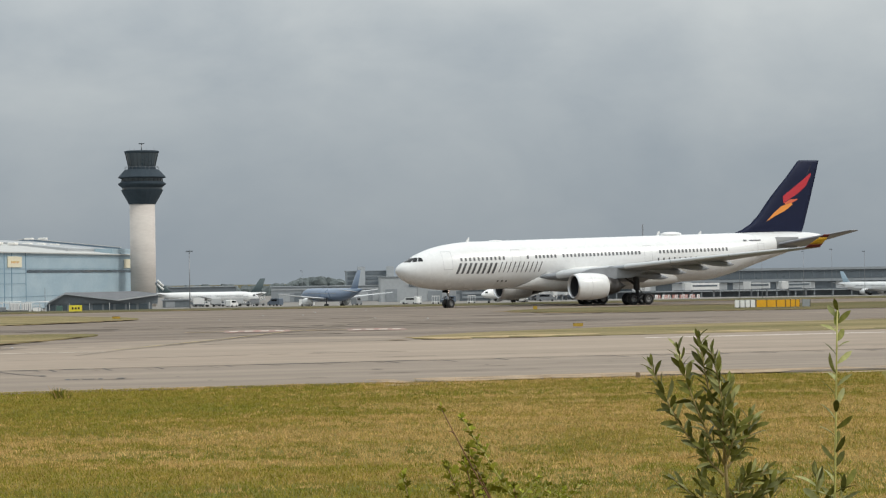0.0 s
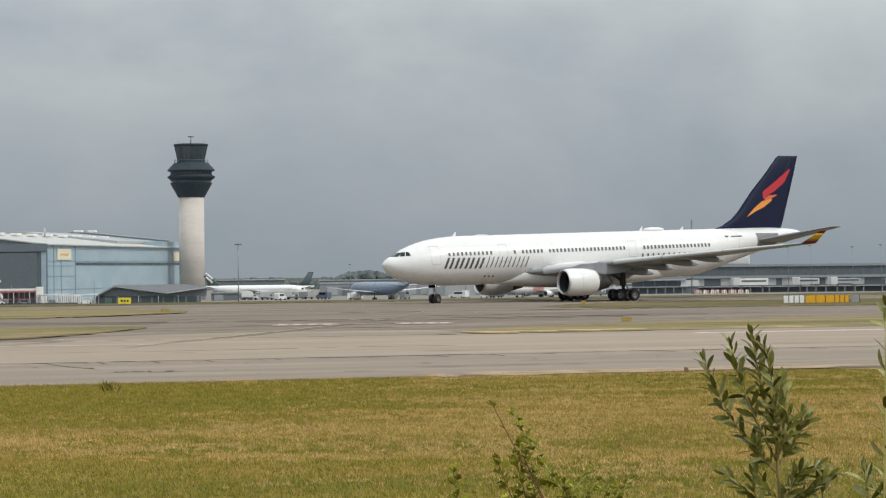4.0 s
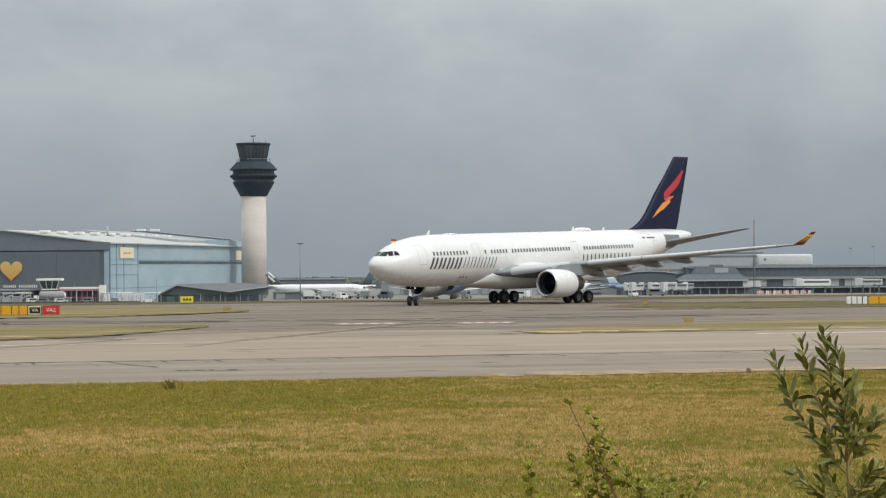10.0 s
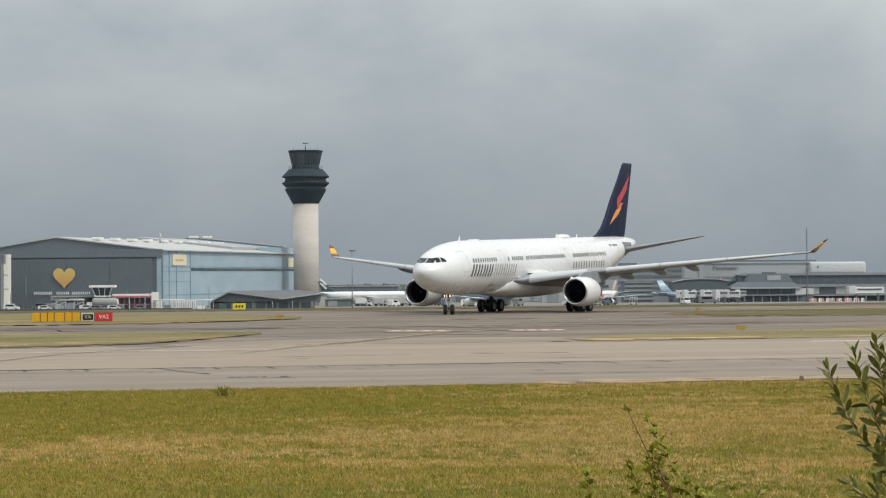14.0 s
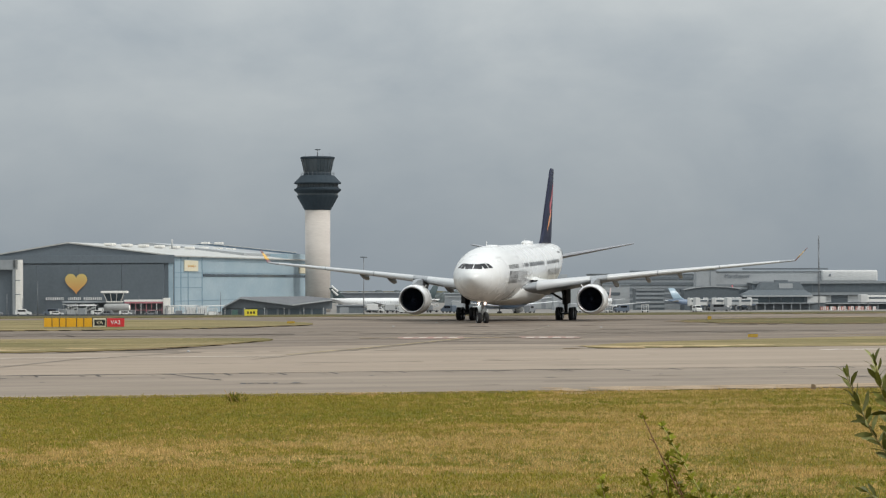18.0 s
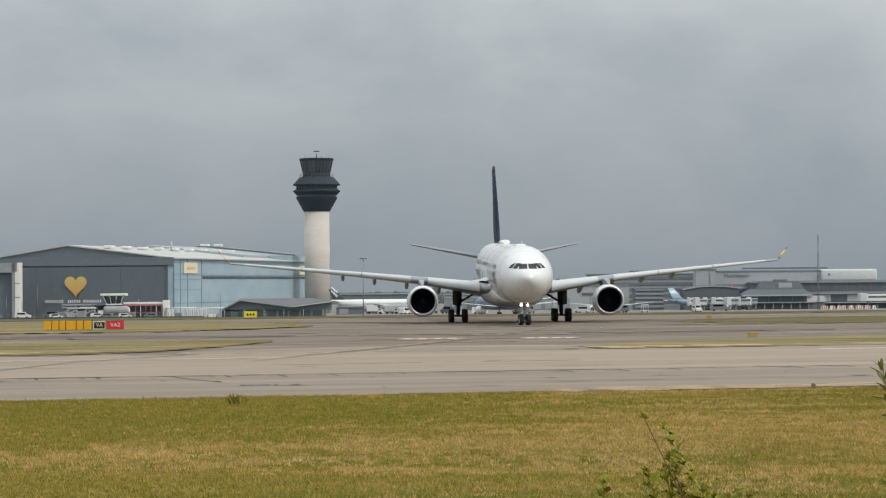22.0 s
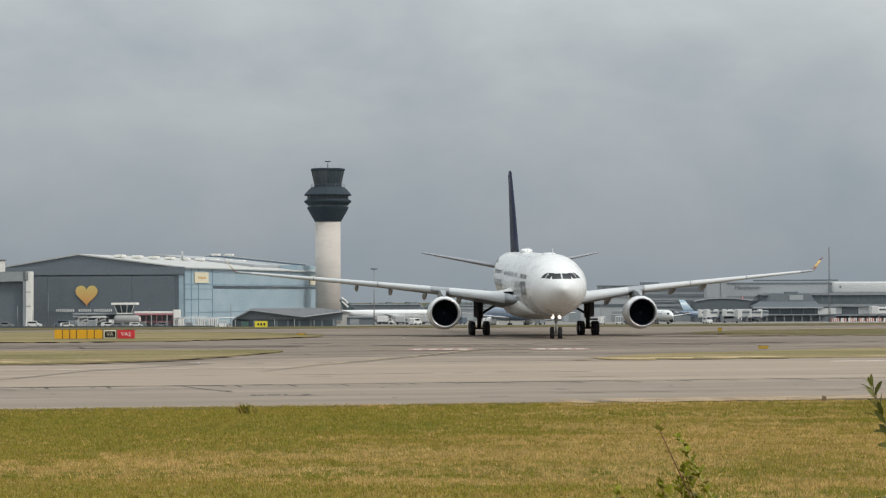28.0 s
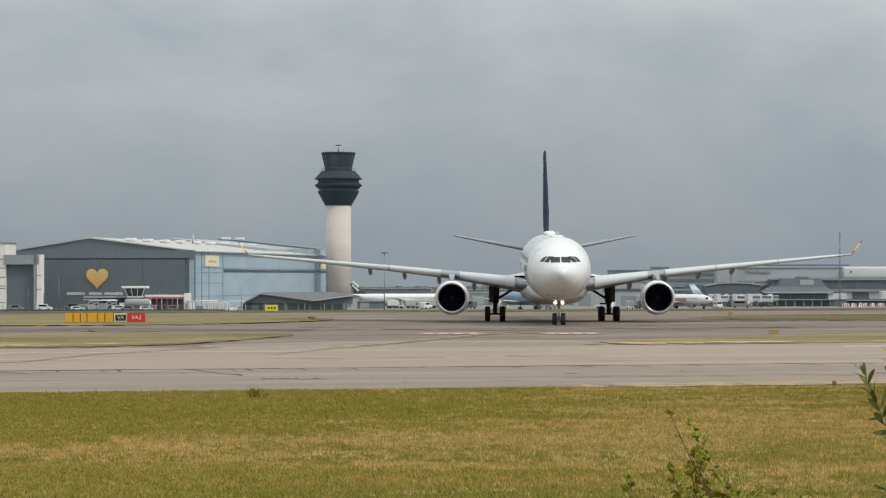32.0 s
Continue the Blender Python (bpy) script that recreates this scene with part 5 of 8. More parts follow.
        for x in (-0.9, 0.9):
            wheel_small(t, x, -0.8, 0.28)
    # boarding stairs
    for i, (x, w) in enumerate(((-111.5, 4.6), (-106.2, 4.6))):
        t = thing("boarding_stairs", "grey and white mobile boarding stairs", "stairs", (x, EQ_Y, EQ_Z), 0, group="boarding stairs")
        part("flight", loft([[(-2.3, y, 0.6), (1.6, y, 2.5), (2.3, y, 2.5), (2.3, y, 2.1), (1.8, y, 2.1), (-2.1, y, 0.3)] for y in (-0.9, 0.9)]), M_LIGHTPANEL, t, "stair flight", smooth=False)
        for k in range(7):
            part("rail_post", rod((-2.0 + k * 0.65, -0.9, 0.7 + k * 0.3), (-2.0 + k * 0.65, -0.9, 1.7 + k * 0.3), 0.05, n=5), M_VEHWHITE, t)
        part("hand_rail", rod((-2.1, -0.9, 1.65), (2.0, -0.9, 3.5), 0.06, n=5), M_VEHWHITE, t)
        part("canopy", box((4.4, 2.0, 0.18), (0.1, 0, 3.3)), M_VEHWHITE if i else M_LIGHTPANEL, t, smooth=False)
        for dx in (-1.5, 1.5):
            wheel_small(t, dx, -0.8, 0.4)
        part("chassis", box((4.4, 1.6, 0.35), (0, 0, 0.6)), M_VEHGREY, t, smooth=False)
    # low canopy with stores beneath it
    t = thing("equipment_canopy", "grey flat canopy on posts over apron stores", "canopy", (-107.2, EQ_Y + 4, EQ_Z))
    part("roof", box((13.6, 5, 0.45), (0, 0, 4.0), bevel=0.05), M_GREYPANEL, t, "grey flat roof", smooth=False)
    for k in range(6):
        part("post", box((0.18, 0.18, 3.8), (-6.5 + k * 2.6, -2.3, 1.9)), M_POST, t, smooth=False)
    part("back_wall", box((13.2, 0.2, 3.7), (0, 2.2, 1.85)), M_DARKPANEL, t, smooth=False)
    for i, (x, w, h, m, lab) in enumerate(((-112.4, 2.2, 1.9, M_GREYPANEL, "grey"), (-109.6, 2.6, 1.6, M_LIGHTPANEL, "light grey"), (-106.5, 2.2, 2.1, M_GREYPANEL, "grey"), (-103.2, 2.0, 1.5, M_VEHWHITE, "white"), (-101.0, 1.4, 2.3, M_VEHWHITE, "white"), (-91.6, 1.8, 1.6, M_VEHGREY, "dark grey"), (-80.4, 1.6, 2.6, M_WHITEPANEL, "white"), (-78.0, 2.0, 1.4, M_VEHGREY, "dark grey"), (-68.0, 2.2, 1.2, M_VEHWHITE, "white"), (-64.8, 1.5, 1.0, M_LIGHTPANEL, "light grey"))):
        t = thing("crate", lab + " equipment crate on the apron", "crate", (x, EQ_Y - 8 - (i % 3), EQ_Z), (i * 37) % 30 - 15, group="apron crates")
        part("body", box((w, 1.4, h), (0, 0, h / 2), bevel=0.06), m, t, smooth=False)
        part("lid", box((w + 0.08, 1.48, 0.12), (0, 0, h + 0.06)), M_LIGHTPANEL, t, smooth=False)
        part("batten", box((0.12, 0.06, h * 0.9), (w * 0.22, -0.73, h / 2)), M_VEHGREY, t, smooth=False)
    for x, w in ((-74.6, 2.9), (-71.3, 2.9)):
        t = thing("freight_container", "white ribbed freight container on the apron", "container", (x, EQ_Y - 6, EQ_Z), 3, group="freight containers")
        part("body", box((w, 2.2, 2.5), (0, 0, 1.3), bevel=0.05), M_VEHWHITE, t, smooth=False)
        for k in range(5):
            part("rib", box((0.16, 0.08, 2.2), (-w * 0.4 + k * w * 0.2, -1.13, 1.3)), M_VEHGREY if k % 2 else M_LIGHTPANEL, t, smooth=False)
    for i, (x, dy) in enumerate(((-113.8, -11), (-99.0, -12), (-93.5, -10), (-86.0, -11), (-60.5, -6))):
        van(x, EQ_Y + dy, (M_VEHWHITE, M_VEHGREY)[i % 2], ("white car parked on the apron", "grey car parked on the apron")[i % 2], 3.9, 1.45, 180 * (i % 2))
    for x, w, z in ((-107.5, 9.0, 3.0), (-78.0, 9.5, 2.9), (-69.0, 8.5, 2.8)):
        t = thing("pipe_rack", "white tubular rack of pipes on stands", "rack", (x, EQ_Y - 3, EQ_Z), group="pipe racks")
        for k in range(3):
            part("pipe", rod((-w / 2, -0.25 + 0.25 * k, z), (w / 2, -0.25 + 0.25 * k, z + 0.04 * k), 0.11, n=6), M_VEHWHITE, t)
        for k in range(4):
            part("stand", box((0.14, 0.7, z), (-w * 0.45 + k * w * 0.3, 0, z / 2)), M_LIGHTPANEL, t, smooth=False)
    van(-124.6, EQ_Y - 5, M_VEHWHITE, "white panel van parked on the apron")
    van(-133.5, EQ_Y - 2, M_VEHGREY, "grey panel van parked on the apron", 4.4, 1.7)
    van(-117.5, EQ_Y + 2, M_VEHBLUE, "dark blue van parked on the apron", 4.8, 2.1, 180)
    van(-101.5, EQ_Y - 9, M_VEHWHITE, "white pickup parked beside the tank", 4.2, 1.6)
    for i, (x, y) in enumerate(((12, 830), (28, 835), (46, 850), (58, 845), (84, 860), (96, 900), (-12, 845), (2, 860))):
        van(x, y, (M_VEHWHITE, M_VEHGREY, M_VEHWHITE, M_VEHBLUE)[i % 4], ("white service van on the apron", "grey service van on the apron", "white service van on the apron", "dark blue service van on the apron")[i % 4], 5.0 + (i % 3), 2.2 + 0.3 * (i % 2), (i * 70) % 360)
    t, gz = block("equipment_store", "low dark grey equipment store on the apron", -35, -26, 862, 5, -3.5, M_DARKPANEL)
    strip(t, "roller_door", M_GREYPANEL, -3.5, -0.5, 0.1, 2.0, label="grey roller door")
    for x, y, ln, h, paint, lab in ((-22.5, 872, 5.6, 2.8, M_VEHWHITE, "white catering truck parked beside an airliner"), (-16.8, 868, 4.8, 2.7, M_LIGHTPANEL, "pale grey baggage truck beside an airliner"), (-11.5, 873, 6.0, 2.7, M_LIGHTPANEL, "pale grey catering truck parked beside an airliner"), (-5.5, 869, 4.6, 2.5, M_VEHGREY, "grey service truck on the apron")):
        truck(x, y, paint, lab, ln, h, x > -15)
    # added posts and low panels that make the dark strip below the equipment
    t = thing("apron_fence", "added posts and low dark panels along the apron edge", "fence", (-110, 760, ground_z(760)))
    for k in range(32):
        part("post", box((0.1, 0.1, 1.7), (-40 + k * 2.6, 0, 0.85)), M_POST, t, smooth=False)
    for k in range(31):
        part("mesh_panel", box((2.48, 0.04, 0.5), (-38.7 + k * 2.6, 0, 0.3)), M_DARKSTRIP, t, smooth=False)


M_DARKSTRIP = mat("dark_strip_panel", (0.07, 0.08, 0.085), 0.7, var=0.25, scale=0.8)
equipment()


# ---- airfield signs, lights and markings ----
def signs():
    def cabinet(name, label, x, y, w, h, m, rz=0.0, words="", wm=None, bars=0, group="airfield signs", low=False):
        lift = 0.0 if low else 0.04
        t = thing(name, label, "sign", (x, y, 0.11), rz, group=group)
        part("case", box((w, 0.22, h), (0, 0, lift + h / 2), bevel=0.02), m, t, smooth=False)
        part("frame", box((w + 0.05, 0.18, 0.05), (0, 0, lift + h), bevel=0.01), M_STRUTDARK, t, smooth=False)
        if not low and not words:
            part("seam", box((0.05, 0.20, h), (w / 2 - 0.02, -0.02, lift + h / 2)), M_STRUTDARK, t, smooth=False)
        for dx in () if low else (-w * 0.38, w * 0.38):
            part("leg", box((0.06, 0.06, 0.10), (dx, 0, 0.0)), M_POST, t, smooth=False)
        if words:
            text_mesh("sign_letters", words, h * 0.66, wm, t, (0, -0.13, lift + h / 2))
        for k in range(bars):
            part("sign_bar", box((0.2, 0.03, 0.26), ((k - (bars - 1) / 2) * 0.36, -0.125, lift + h / 2)), M_BLACK, t, smooth=False)
        return t

    y = 233.6
    edges = [-35.7, -34.95, -34.3, -33.7, -32.75, -32.1, -31.33]
    for a, b in zip(edges, edges[1:]):
        cabinet("sign_cabinet", "yellow blank airfield sign cabinet on grass", (a + b) / 2, y, b - a - 0.015, 0.80, M_SIGNYEL, group="row of sign cabinets by the turn")
    t = cabinet("location_sign", "black location sign with thin cream border and letters", -30.70, y, 1.18, 0.76, M_CREAM)
    part("panel", box((0.95, 0.03, 0.54), (0, -0.125, 0.42)), M_BLACK, t, smooth=False)
    text_mesh("sign_letters", "VA", 0.46, M_CREAM, t, (0, -0.16, 0.42))
    cabinet("holding_sign", "red holding position sign with white letters", -29.28, y, 1.54, 0.76, M_SIGNRED, words="VA2", wm=M_SIGNWHITE)
    y = 259.0
    for k in range(4):
        cabinet("sign_cabinet", "white blank airfield sign cabinet on grass", 46.9 + k * 0.53, y, 0.50, 0.74, M_SIGNWHITE, group="row of sign cabinets by the taxiway")
    for k, w in enumerate((1.05, 0.95, 0.95, 0.5, 0.5, 0.45)):
        x = 48.85 + sum((1.05, 0.95, 0.95, 0.5, 0.5, 0.45)[:k]) + w / 2
        cabinet("sign_cabinet", "yellow blank airfield sign cabinet on grass", x, y, w - 0.015, 0.72, M_SIGNYEL, group="row of sign cabinets by the taxiway")
    cabinet("equipment_box", "grey electrical box beside the signs", 53.9, y, 0.8, 0.72, M_GREYPANEL)
    cabinet("direction_sign", "yellow direction sign with dark marks", -22.9, 311.9, 1.6, 0.74, M_SIGNYEL2, bars=3)
    for x, yy, w, h in ((21.8, 183.2, 0.68, 0.22), (-14.7, 253.0, 0.75, 0.20), (27.8, 271.5, 0.4, 0.34)):
        cabinet("marker_board", "small low ochre marker board on the grass edge", x, yy, w, h, M_OCHRE, group="marker boards", low=True)
    # marker stump at the near edge
    t = thing("edge_marker", "small rusty marker stump at the pavement edge", "marker", (13.56, 95.4, 0.04))
    part("stump", loft([[(-0.08, -0.06, 0), (0.08, -0.06, 0), (0.08, 0.06, 0), (-0.08, 0.06, 0)], [(-0.06, -0.05, 0.21), (0.08, -0.05, 0.17), (0.08, 0.05, 0.17), (-0.06, 0.05, 0.21)]]), M_RUST, t, smooth=False)
    # taxiway edge and centre lights
    first = None
    for x, yy in ((-0.6, 260.8), (3.4, 260.4), (4.9, 278.8), (10.8, 290.2), (9.6, 236.7), (-14.8, 151.8), (-40.1, 243.0), (14.0, 230.0), (-4.5, 238.0)):
        m = pose(x, yy, 0.03)
        if first is None:
            first = thing("taxi_light", "small inset taxiway light fitting", "light fitting", (x, yy, 0.03), group="taxiway lights")
            part("dome", lathe([(0, 0.10), (0.03, 0.09), (0.05, 0.05), (0.06, 0.02)], 14), M_FARLIGHT, first)
        else:
            copy_thing(first, m)


M_OCHRE = mat("ochre_paint", (0.42, 0.27, 0.03), 0.6, var=0.15, scale=3)
M_RUST = mat("rusty_steel", (0.19, 0.13, 0.075), 0.8, var=0.25, scale=8)


def flat(name, quads, z, m, label, category="marking"):
    """Painted or tarred flat pieces lying on the pavement, in one thin mesh."""
    bm = bmesh.new()
    for q in quads:
        f = bm.faces.new([bm.verts.new((x, y, z)) for x, y in q])
    tagged(part(name, bm, m, smooth=False), label, category, kind="structure")


def bar(x, y, ln, w, rz):
    c, s = math.cos(radians(rz)), math.sin(radians(rz))
    return [(x + c * a - s * b, y + s * a + c * b) for a, b in ((-ln / 2, -w / 2), (ln / 2, -w / 2), (ln / 2, w / 2), (-ln / 2, w / 2))]


def ribbon(pts, w):
    out = []
    for (a, b), (c, d) in zip(pts, pts[1:]):
        n = Vector((d - b, a - c)).normalized() * w / 2
        out.append([(a - n.x, b - n.y), (c - n.x, d - n.y), (c + n.x, d + n.y), (a + n.x, b + n.y)])
    return out


def ragged(pts, w, seed, gaps=0.25):
    """A broken ribbon of uneven width, for torn turf edges."""
    rnd = random.Random(seed)
    fine = []
    for (a, b), (c, d) in zip(pts, pts[1:]):
        k = max(1, int(math.dist((a, b), (c, d)) / 0.9))
        fine += [(a + (c - a) * i / k, b + (d - b) * i / k) for i in range(k)]
    out, run = [], w
    for p, q in zip(fine, fine[1:]):
        nxt = max(0.05, min(w * 1.4, run + rnd.uniform(-0.5, 0.5) * w))
        if rnd.random() > gaps:
            n = Vector((q[1] - p[1], p[0] - q[0])).normalized()
            out.append([(p[0] - n.x * run * 0.3, p[1] - n.y * run * 0.3), (q[0] - n.x * nxt * 0.3, q[1] - n.y * nxt * 0.3), (q[0] + n.x * nxt * 0.7, q[1] + n.y * nxt * 0.7), (p[0] + n.x * run * 0.7, p[1] + n.y * run * 0.7)])
        run = nxt
    return out


def markings():
    tilt = math.degrees(math.atan(SL))
    # joint between shoulder and runway with slanting patches every few metres
    rnd = random.Random(4)
    pale = []
    q = ragged([(x, 116.75 + SL * x + 0.22 * rnd.uniform(-1, 1)) for x in range(-60, 80, 2)], 1.25, 31, 0.06)
    for k in range(-14, 22):
        x = k * 2.55 + rnd.uniform(-0.3, 0.3)
        for j in range(rnd.choice((1, 2, 2, 2))):
            ln = rnd.uniform(1.9, 2.9)
            xa = x + j * rnd.uniform(0.5, 0.7)
            (q if j else pale).append(bar(xa, 116.7 - ln * 0.5 + SL * xa, ln, rnd.uniform(0.12, 0.20), -79))
    flat("road", q, 0.052, M_TAR, "dark bitumen joint along the runway edge")
    flat("road", pale, 0.0515, M_JOINT, "faded bitumen strokes along the runway edge")
    q = ribbon([(-11.9, 113.6), (-10.9, 110.6), (-10.2, 108.6), (-9.5, 107.4), (-9.0, 106.1)], 0.16)
    pitch = []
    for xa, ya, ln in ((-7.85, 102.6, 0.22), (-7.55, 102.7, 0.26), (-7.2, 102.8, 0.20), (-6.95, 102.85, 0.3), (-6.6, 102.95, 0.16), (-5.8, 103.1, 0.3), (-11.85, 113.4, 0.5), (-10.2, 108.7, 0.2), (-9.35, 107.2, 0.45)):
        pitch.append(bar(xa, ya, ln, rnd.uniform(0.5, 0.9), rnd.uniform(-12, 12)))
    flat("road", pitch, 0.053, M_PITCH, "black lumps of pitch filling a crack")
    q += ribbon([(-21, 110.6), (-19.6, 110.1), (-18.2, 108.6)], 0.25) + ribbon([(17, 108.5), (17.8, 108.7)], 0.8) + ribbon([(4.3, 108.2), (4.7, 108.3)], 0.6)
    for k in range(16):
        x, y0 = rnd.uniform(-22, 34), rnd.uniform(99, 114)
        q.append(bar(x, y0 + SL * x, rnd.uniform(0.08, 0.2), rnd.uniform(0.2, 0.5), rnd.uniform(-15, 15)))
    flat("road", q, 0.050, M_TAR, "dark cracks and tar patches on the shoulder")
    # fine lengthwise joints
    q = []
    for y0, w, xa, xb in ((153.5, 0.9, -60, 80), (199, 1.1, -14, 40), (216, 1.3, -30, 26), (176, 0.8, -10, 9), (206, 0.9, -5, 60), (131, 0.30, -40, 12), (123, 0.25, 2, 50), (103, 0.2, 4, 34)):
        q += ragged([(x, y0 + SL * x + rnd.uniform(-0.25, 0.25)) for x in range(xa, xb, 4)], w, int(y0), 0.12)
    flat("road", q, 0.054, M_JOINT, "fine lengthwise pavement joints")
    q = []
    for k in range(24):
        x, y0 = rnd.uniform(-26, 40), rnd.choice((rnd.uniform(98, 116), rnd.uniform(118, 152), rnd.uniform(156, 210)))
        q.append(bar(x, y0 + SL * x, rnd.uniform(0.3, 2.2), rnd.uniform(0.12, 0.4), 14 + rnd.uniform(-8, 8)))
    flat("road", q, 0.0505, M_JOINT, "dark scuffs and patched cracks on the pavement")
    # white edge lines
    flat("road", ribbon([(22, 151.4), (60, 151.3 + 9.9), (120, 151.4 + 25)], 0.9), 0.056, M_PAINTWHITE, "worn white runway edge line")
    flat("road", ribbon([(-34, 134.5), (-16, 140.2), (-8.6, 140.6)], 0.5), 0.056, M_PAINTPALE, "faded white line")
    # pale worn edges of the taxiways behind the islands
    flat("road", ragged([(-6, 187.0), (14, 189.5), (31, 194.5), (60, 201.5), (130, 219)], 1.5, 41, 0.06), 0.0565, M_DUST, "pale worn strip along the taxiway edge")
    flat("road", ragged([(30, 291), (60, 297), (160, 322)], 3.0, 42, 0.06), 0.0565, M_DUST, "pale worn strip along the taxiway edge")
    flat("road", ragged([(-24, 199), (4, 206), (40, 215)], 1.8, 43, 0.15), 0.0560, M_TAR2, "dark weathered streak on the taxiway")
    flat("road", ragged([(-80, 192), (-50, 200), (-30, 205), (-12, 209)], 11.0, 45, 0.04), 0.0545, M_TAR2, "dark weathered band of the taxiway")
    flat("road", ragged([(2, 238), (23, 243.5), (33, 243), (80, 251)], 3.0, 44, 0.15), 0.0560, M_TAR2, "dark weathered streak on the taxiway")
    # faded yellow lead-off curve with a dark edge
    curve = [(-14.5, 118.0), (-11.9, 126.0), (-9.9, 134.9), (-8.0, 143.3), (-4.1, 158.0), (-1.3, 169.6), (2.4, 186.8), (5.9, 205.8), (8.3, 223.0), (9.6, 236.7)]
    flat("road", ribbon(curve[2:], 0.20), 0.058, M_PAINTYEL, "dark worn edge of the taxi lead-off line")
    flat("road", ribbon([(x - 0.55, y + 0.8) for x, y in curve[3:7]], 0.36), 0.058, M_LINEYEL, "faded yellow taxi lead-off line")
    flat("road", ribbon([(-26, 118), (-20.9, 123.4), (-19.3, 135.2), (-14, 150)], 0.35), 0.057, M_JOINT, "faint dark lead-off line")
    # red mandatory markings with white strokes
    for x0, x1 in ((-3.2, 1.5), (5.6, 9.8)):
        flat("road", [[(x0, 183.6), (x1, 184.2), (x1, 191.0), (x0, 190.4)]], 0.060, M_PAINTRED, "worn red mandatory marking")
        n = 4
        q = []
        for k in range(n):
            xa = x0 + 0.35 + k * (x1 - x0 - 0.4) / n
            q.append([(xa, 186.0), (xa + 0.62, 186.1), (xa + 0.72, 188.9), (xa + 0.1, 188.8)])
        flat("road", q, 0.064, M_PAINTPALE, "worn white strokes on a red marking")
    # dusty margin where the shoulder meets the turf
    flat("pavement", ragged([(-40, 94.5 - 40 * SL), (-10, 94.5 - 10 * SL), (4, 94.5 + 4 * SL), (40, 94.5 + 40 * SL)], 0.9, 14, 0.1), 0.046, M_DUST, "pale dusty margin of the shoulder", "pavement")
    flat("pavement", ragged([(3, 95.6 + 3 * SL), (10, 95.8 + 10 * SL), (45, 96.0 + 45 * SL)], 2.6, 15, 0.06), 0.0495, M_DUST, "brown dirt washed over the shoulder", "pavement")
    flat("ground", ragged([(4, 93.0 + 4 * SL), (10, 92.6 + 10 * SL), (45, 92.6 + 45 * SL)], 2.0, 16, 0.08), 0.012, M_DUST, "bare dirt strip beside the shoulder", "ground")
    # dark turf lips and dry margins of the islands
    flat("ground", ragged([(-60, 154.0 - 60 * SL), (-40, 143.6), (-26.2, 147.6), (-21.5, 151.2), (-17.7, 156.0), (-15.2, 163), (-13.6, 170), (-12.1, 178)], 0.9, 1), 0.118, M_SOIL, "dark turf lip of the grass island", "grass")
    flat("ground", ragged([(9.0, 159.6), (12, 160.8), (20, 163.0), (32, 165.6), (60, 170.7), (120, 186.0)], 8.0, 9, 0.04), 0.070, M_GRASSDRY, "straw-dry margin of the grass island", "grass")
    flat("ground", ragged([(-70, 141.5), (-40, 149.0), (-27, 152.6), (-20.6, 158.0)], 5.5, 10, 0.05), 0.1145, M_GRASSDRY, "straw-dry margin of the grass island", "grass")
    flat("ground", ragged([(7.0, 155.0), (10, 155.9), (13, 156.6), (24, 159.4)], 1.0, 2), 0.075, M_SOIL, "dark turf lip of the grass island", "grass")
    flat("ground", ragged([(-60, 212.9), (-38, 219.0), (-25, 222.4), (-19.5, 230.5), (-15.4, 238.6), (-12.4, 247)], 1.3, 3), 0.118, M_SOIL, "dark turf lip of the grass island", "grass")
    flat("ground", ragged([(23.4, 267), (24.6, 259), (27, 252), (34, 247), (60, 249.2), (120, 264)], 3.2, 4), 0.075, M_SOIL, "dark turf lip of the grass island", "grass")
    flat("ground", ragged([(-12, 316), (20, 322), (80, 336.5), (160, 357)], 4.5, 5), 0.046, M_SOIL, "dark turf lip of the far grass", "grass")
    flat("ground", ragged([(-120, 283), (-60, 298), (-12, 310.6)], 4.5, 6), 0.046, M_SOIL, "dark turf lip of the far grass", "grass")


M_LINEYEL = mat("faded_yellow_paint", (0.40, 0.31, 0.155), 0.85, var=0.2, scale=0.3, alt=(0.28, 0.225, 0.15), mix=(0.40, 0.55))
M_DUST = mat("pale_dust", (0.37, 0.280, 0.190), 0.95, var=0.25, scale=0.8, alt=(0.235, 0.175, 0.115), spec=0.1)
M_TAR2 = mat("dark_weathered_asphalt", (0.112, 0.090, 0.072), 0.9, var=0.2, scale=0.15, fine=1.0, alt=(0.19, 0.154, 0.122), stretch=(0.3, 1, 1), mix=(0.42, 0.6), spec=0.2)
M_PITCH = mat("black_pitch", (0.022, 0.020, 0.018), 0.6, var=0.2, scale=3)
M_JOINT = mat("faint_joint", (0.165, 0.136, 0.108), 0.9, var=0.2, scale=0.35, alt=(0.24, 0.20, 0.16), spec=0.2)
M_PAINTPALE = mat("faded_white_paint", (0.54, 0.48, 0.41), 0.85, var=0.15, scale=0.8, alt=(0.42, 0.36, 0.30), spec=0.2)
signs()
markings()

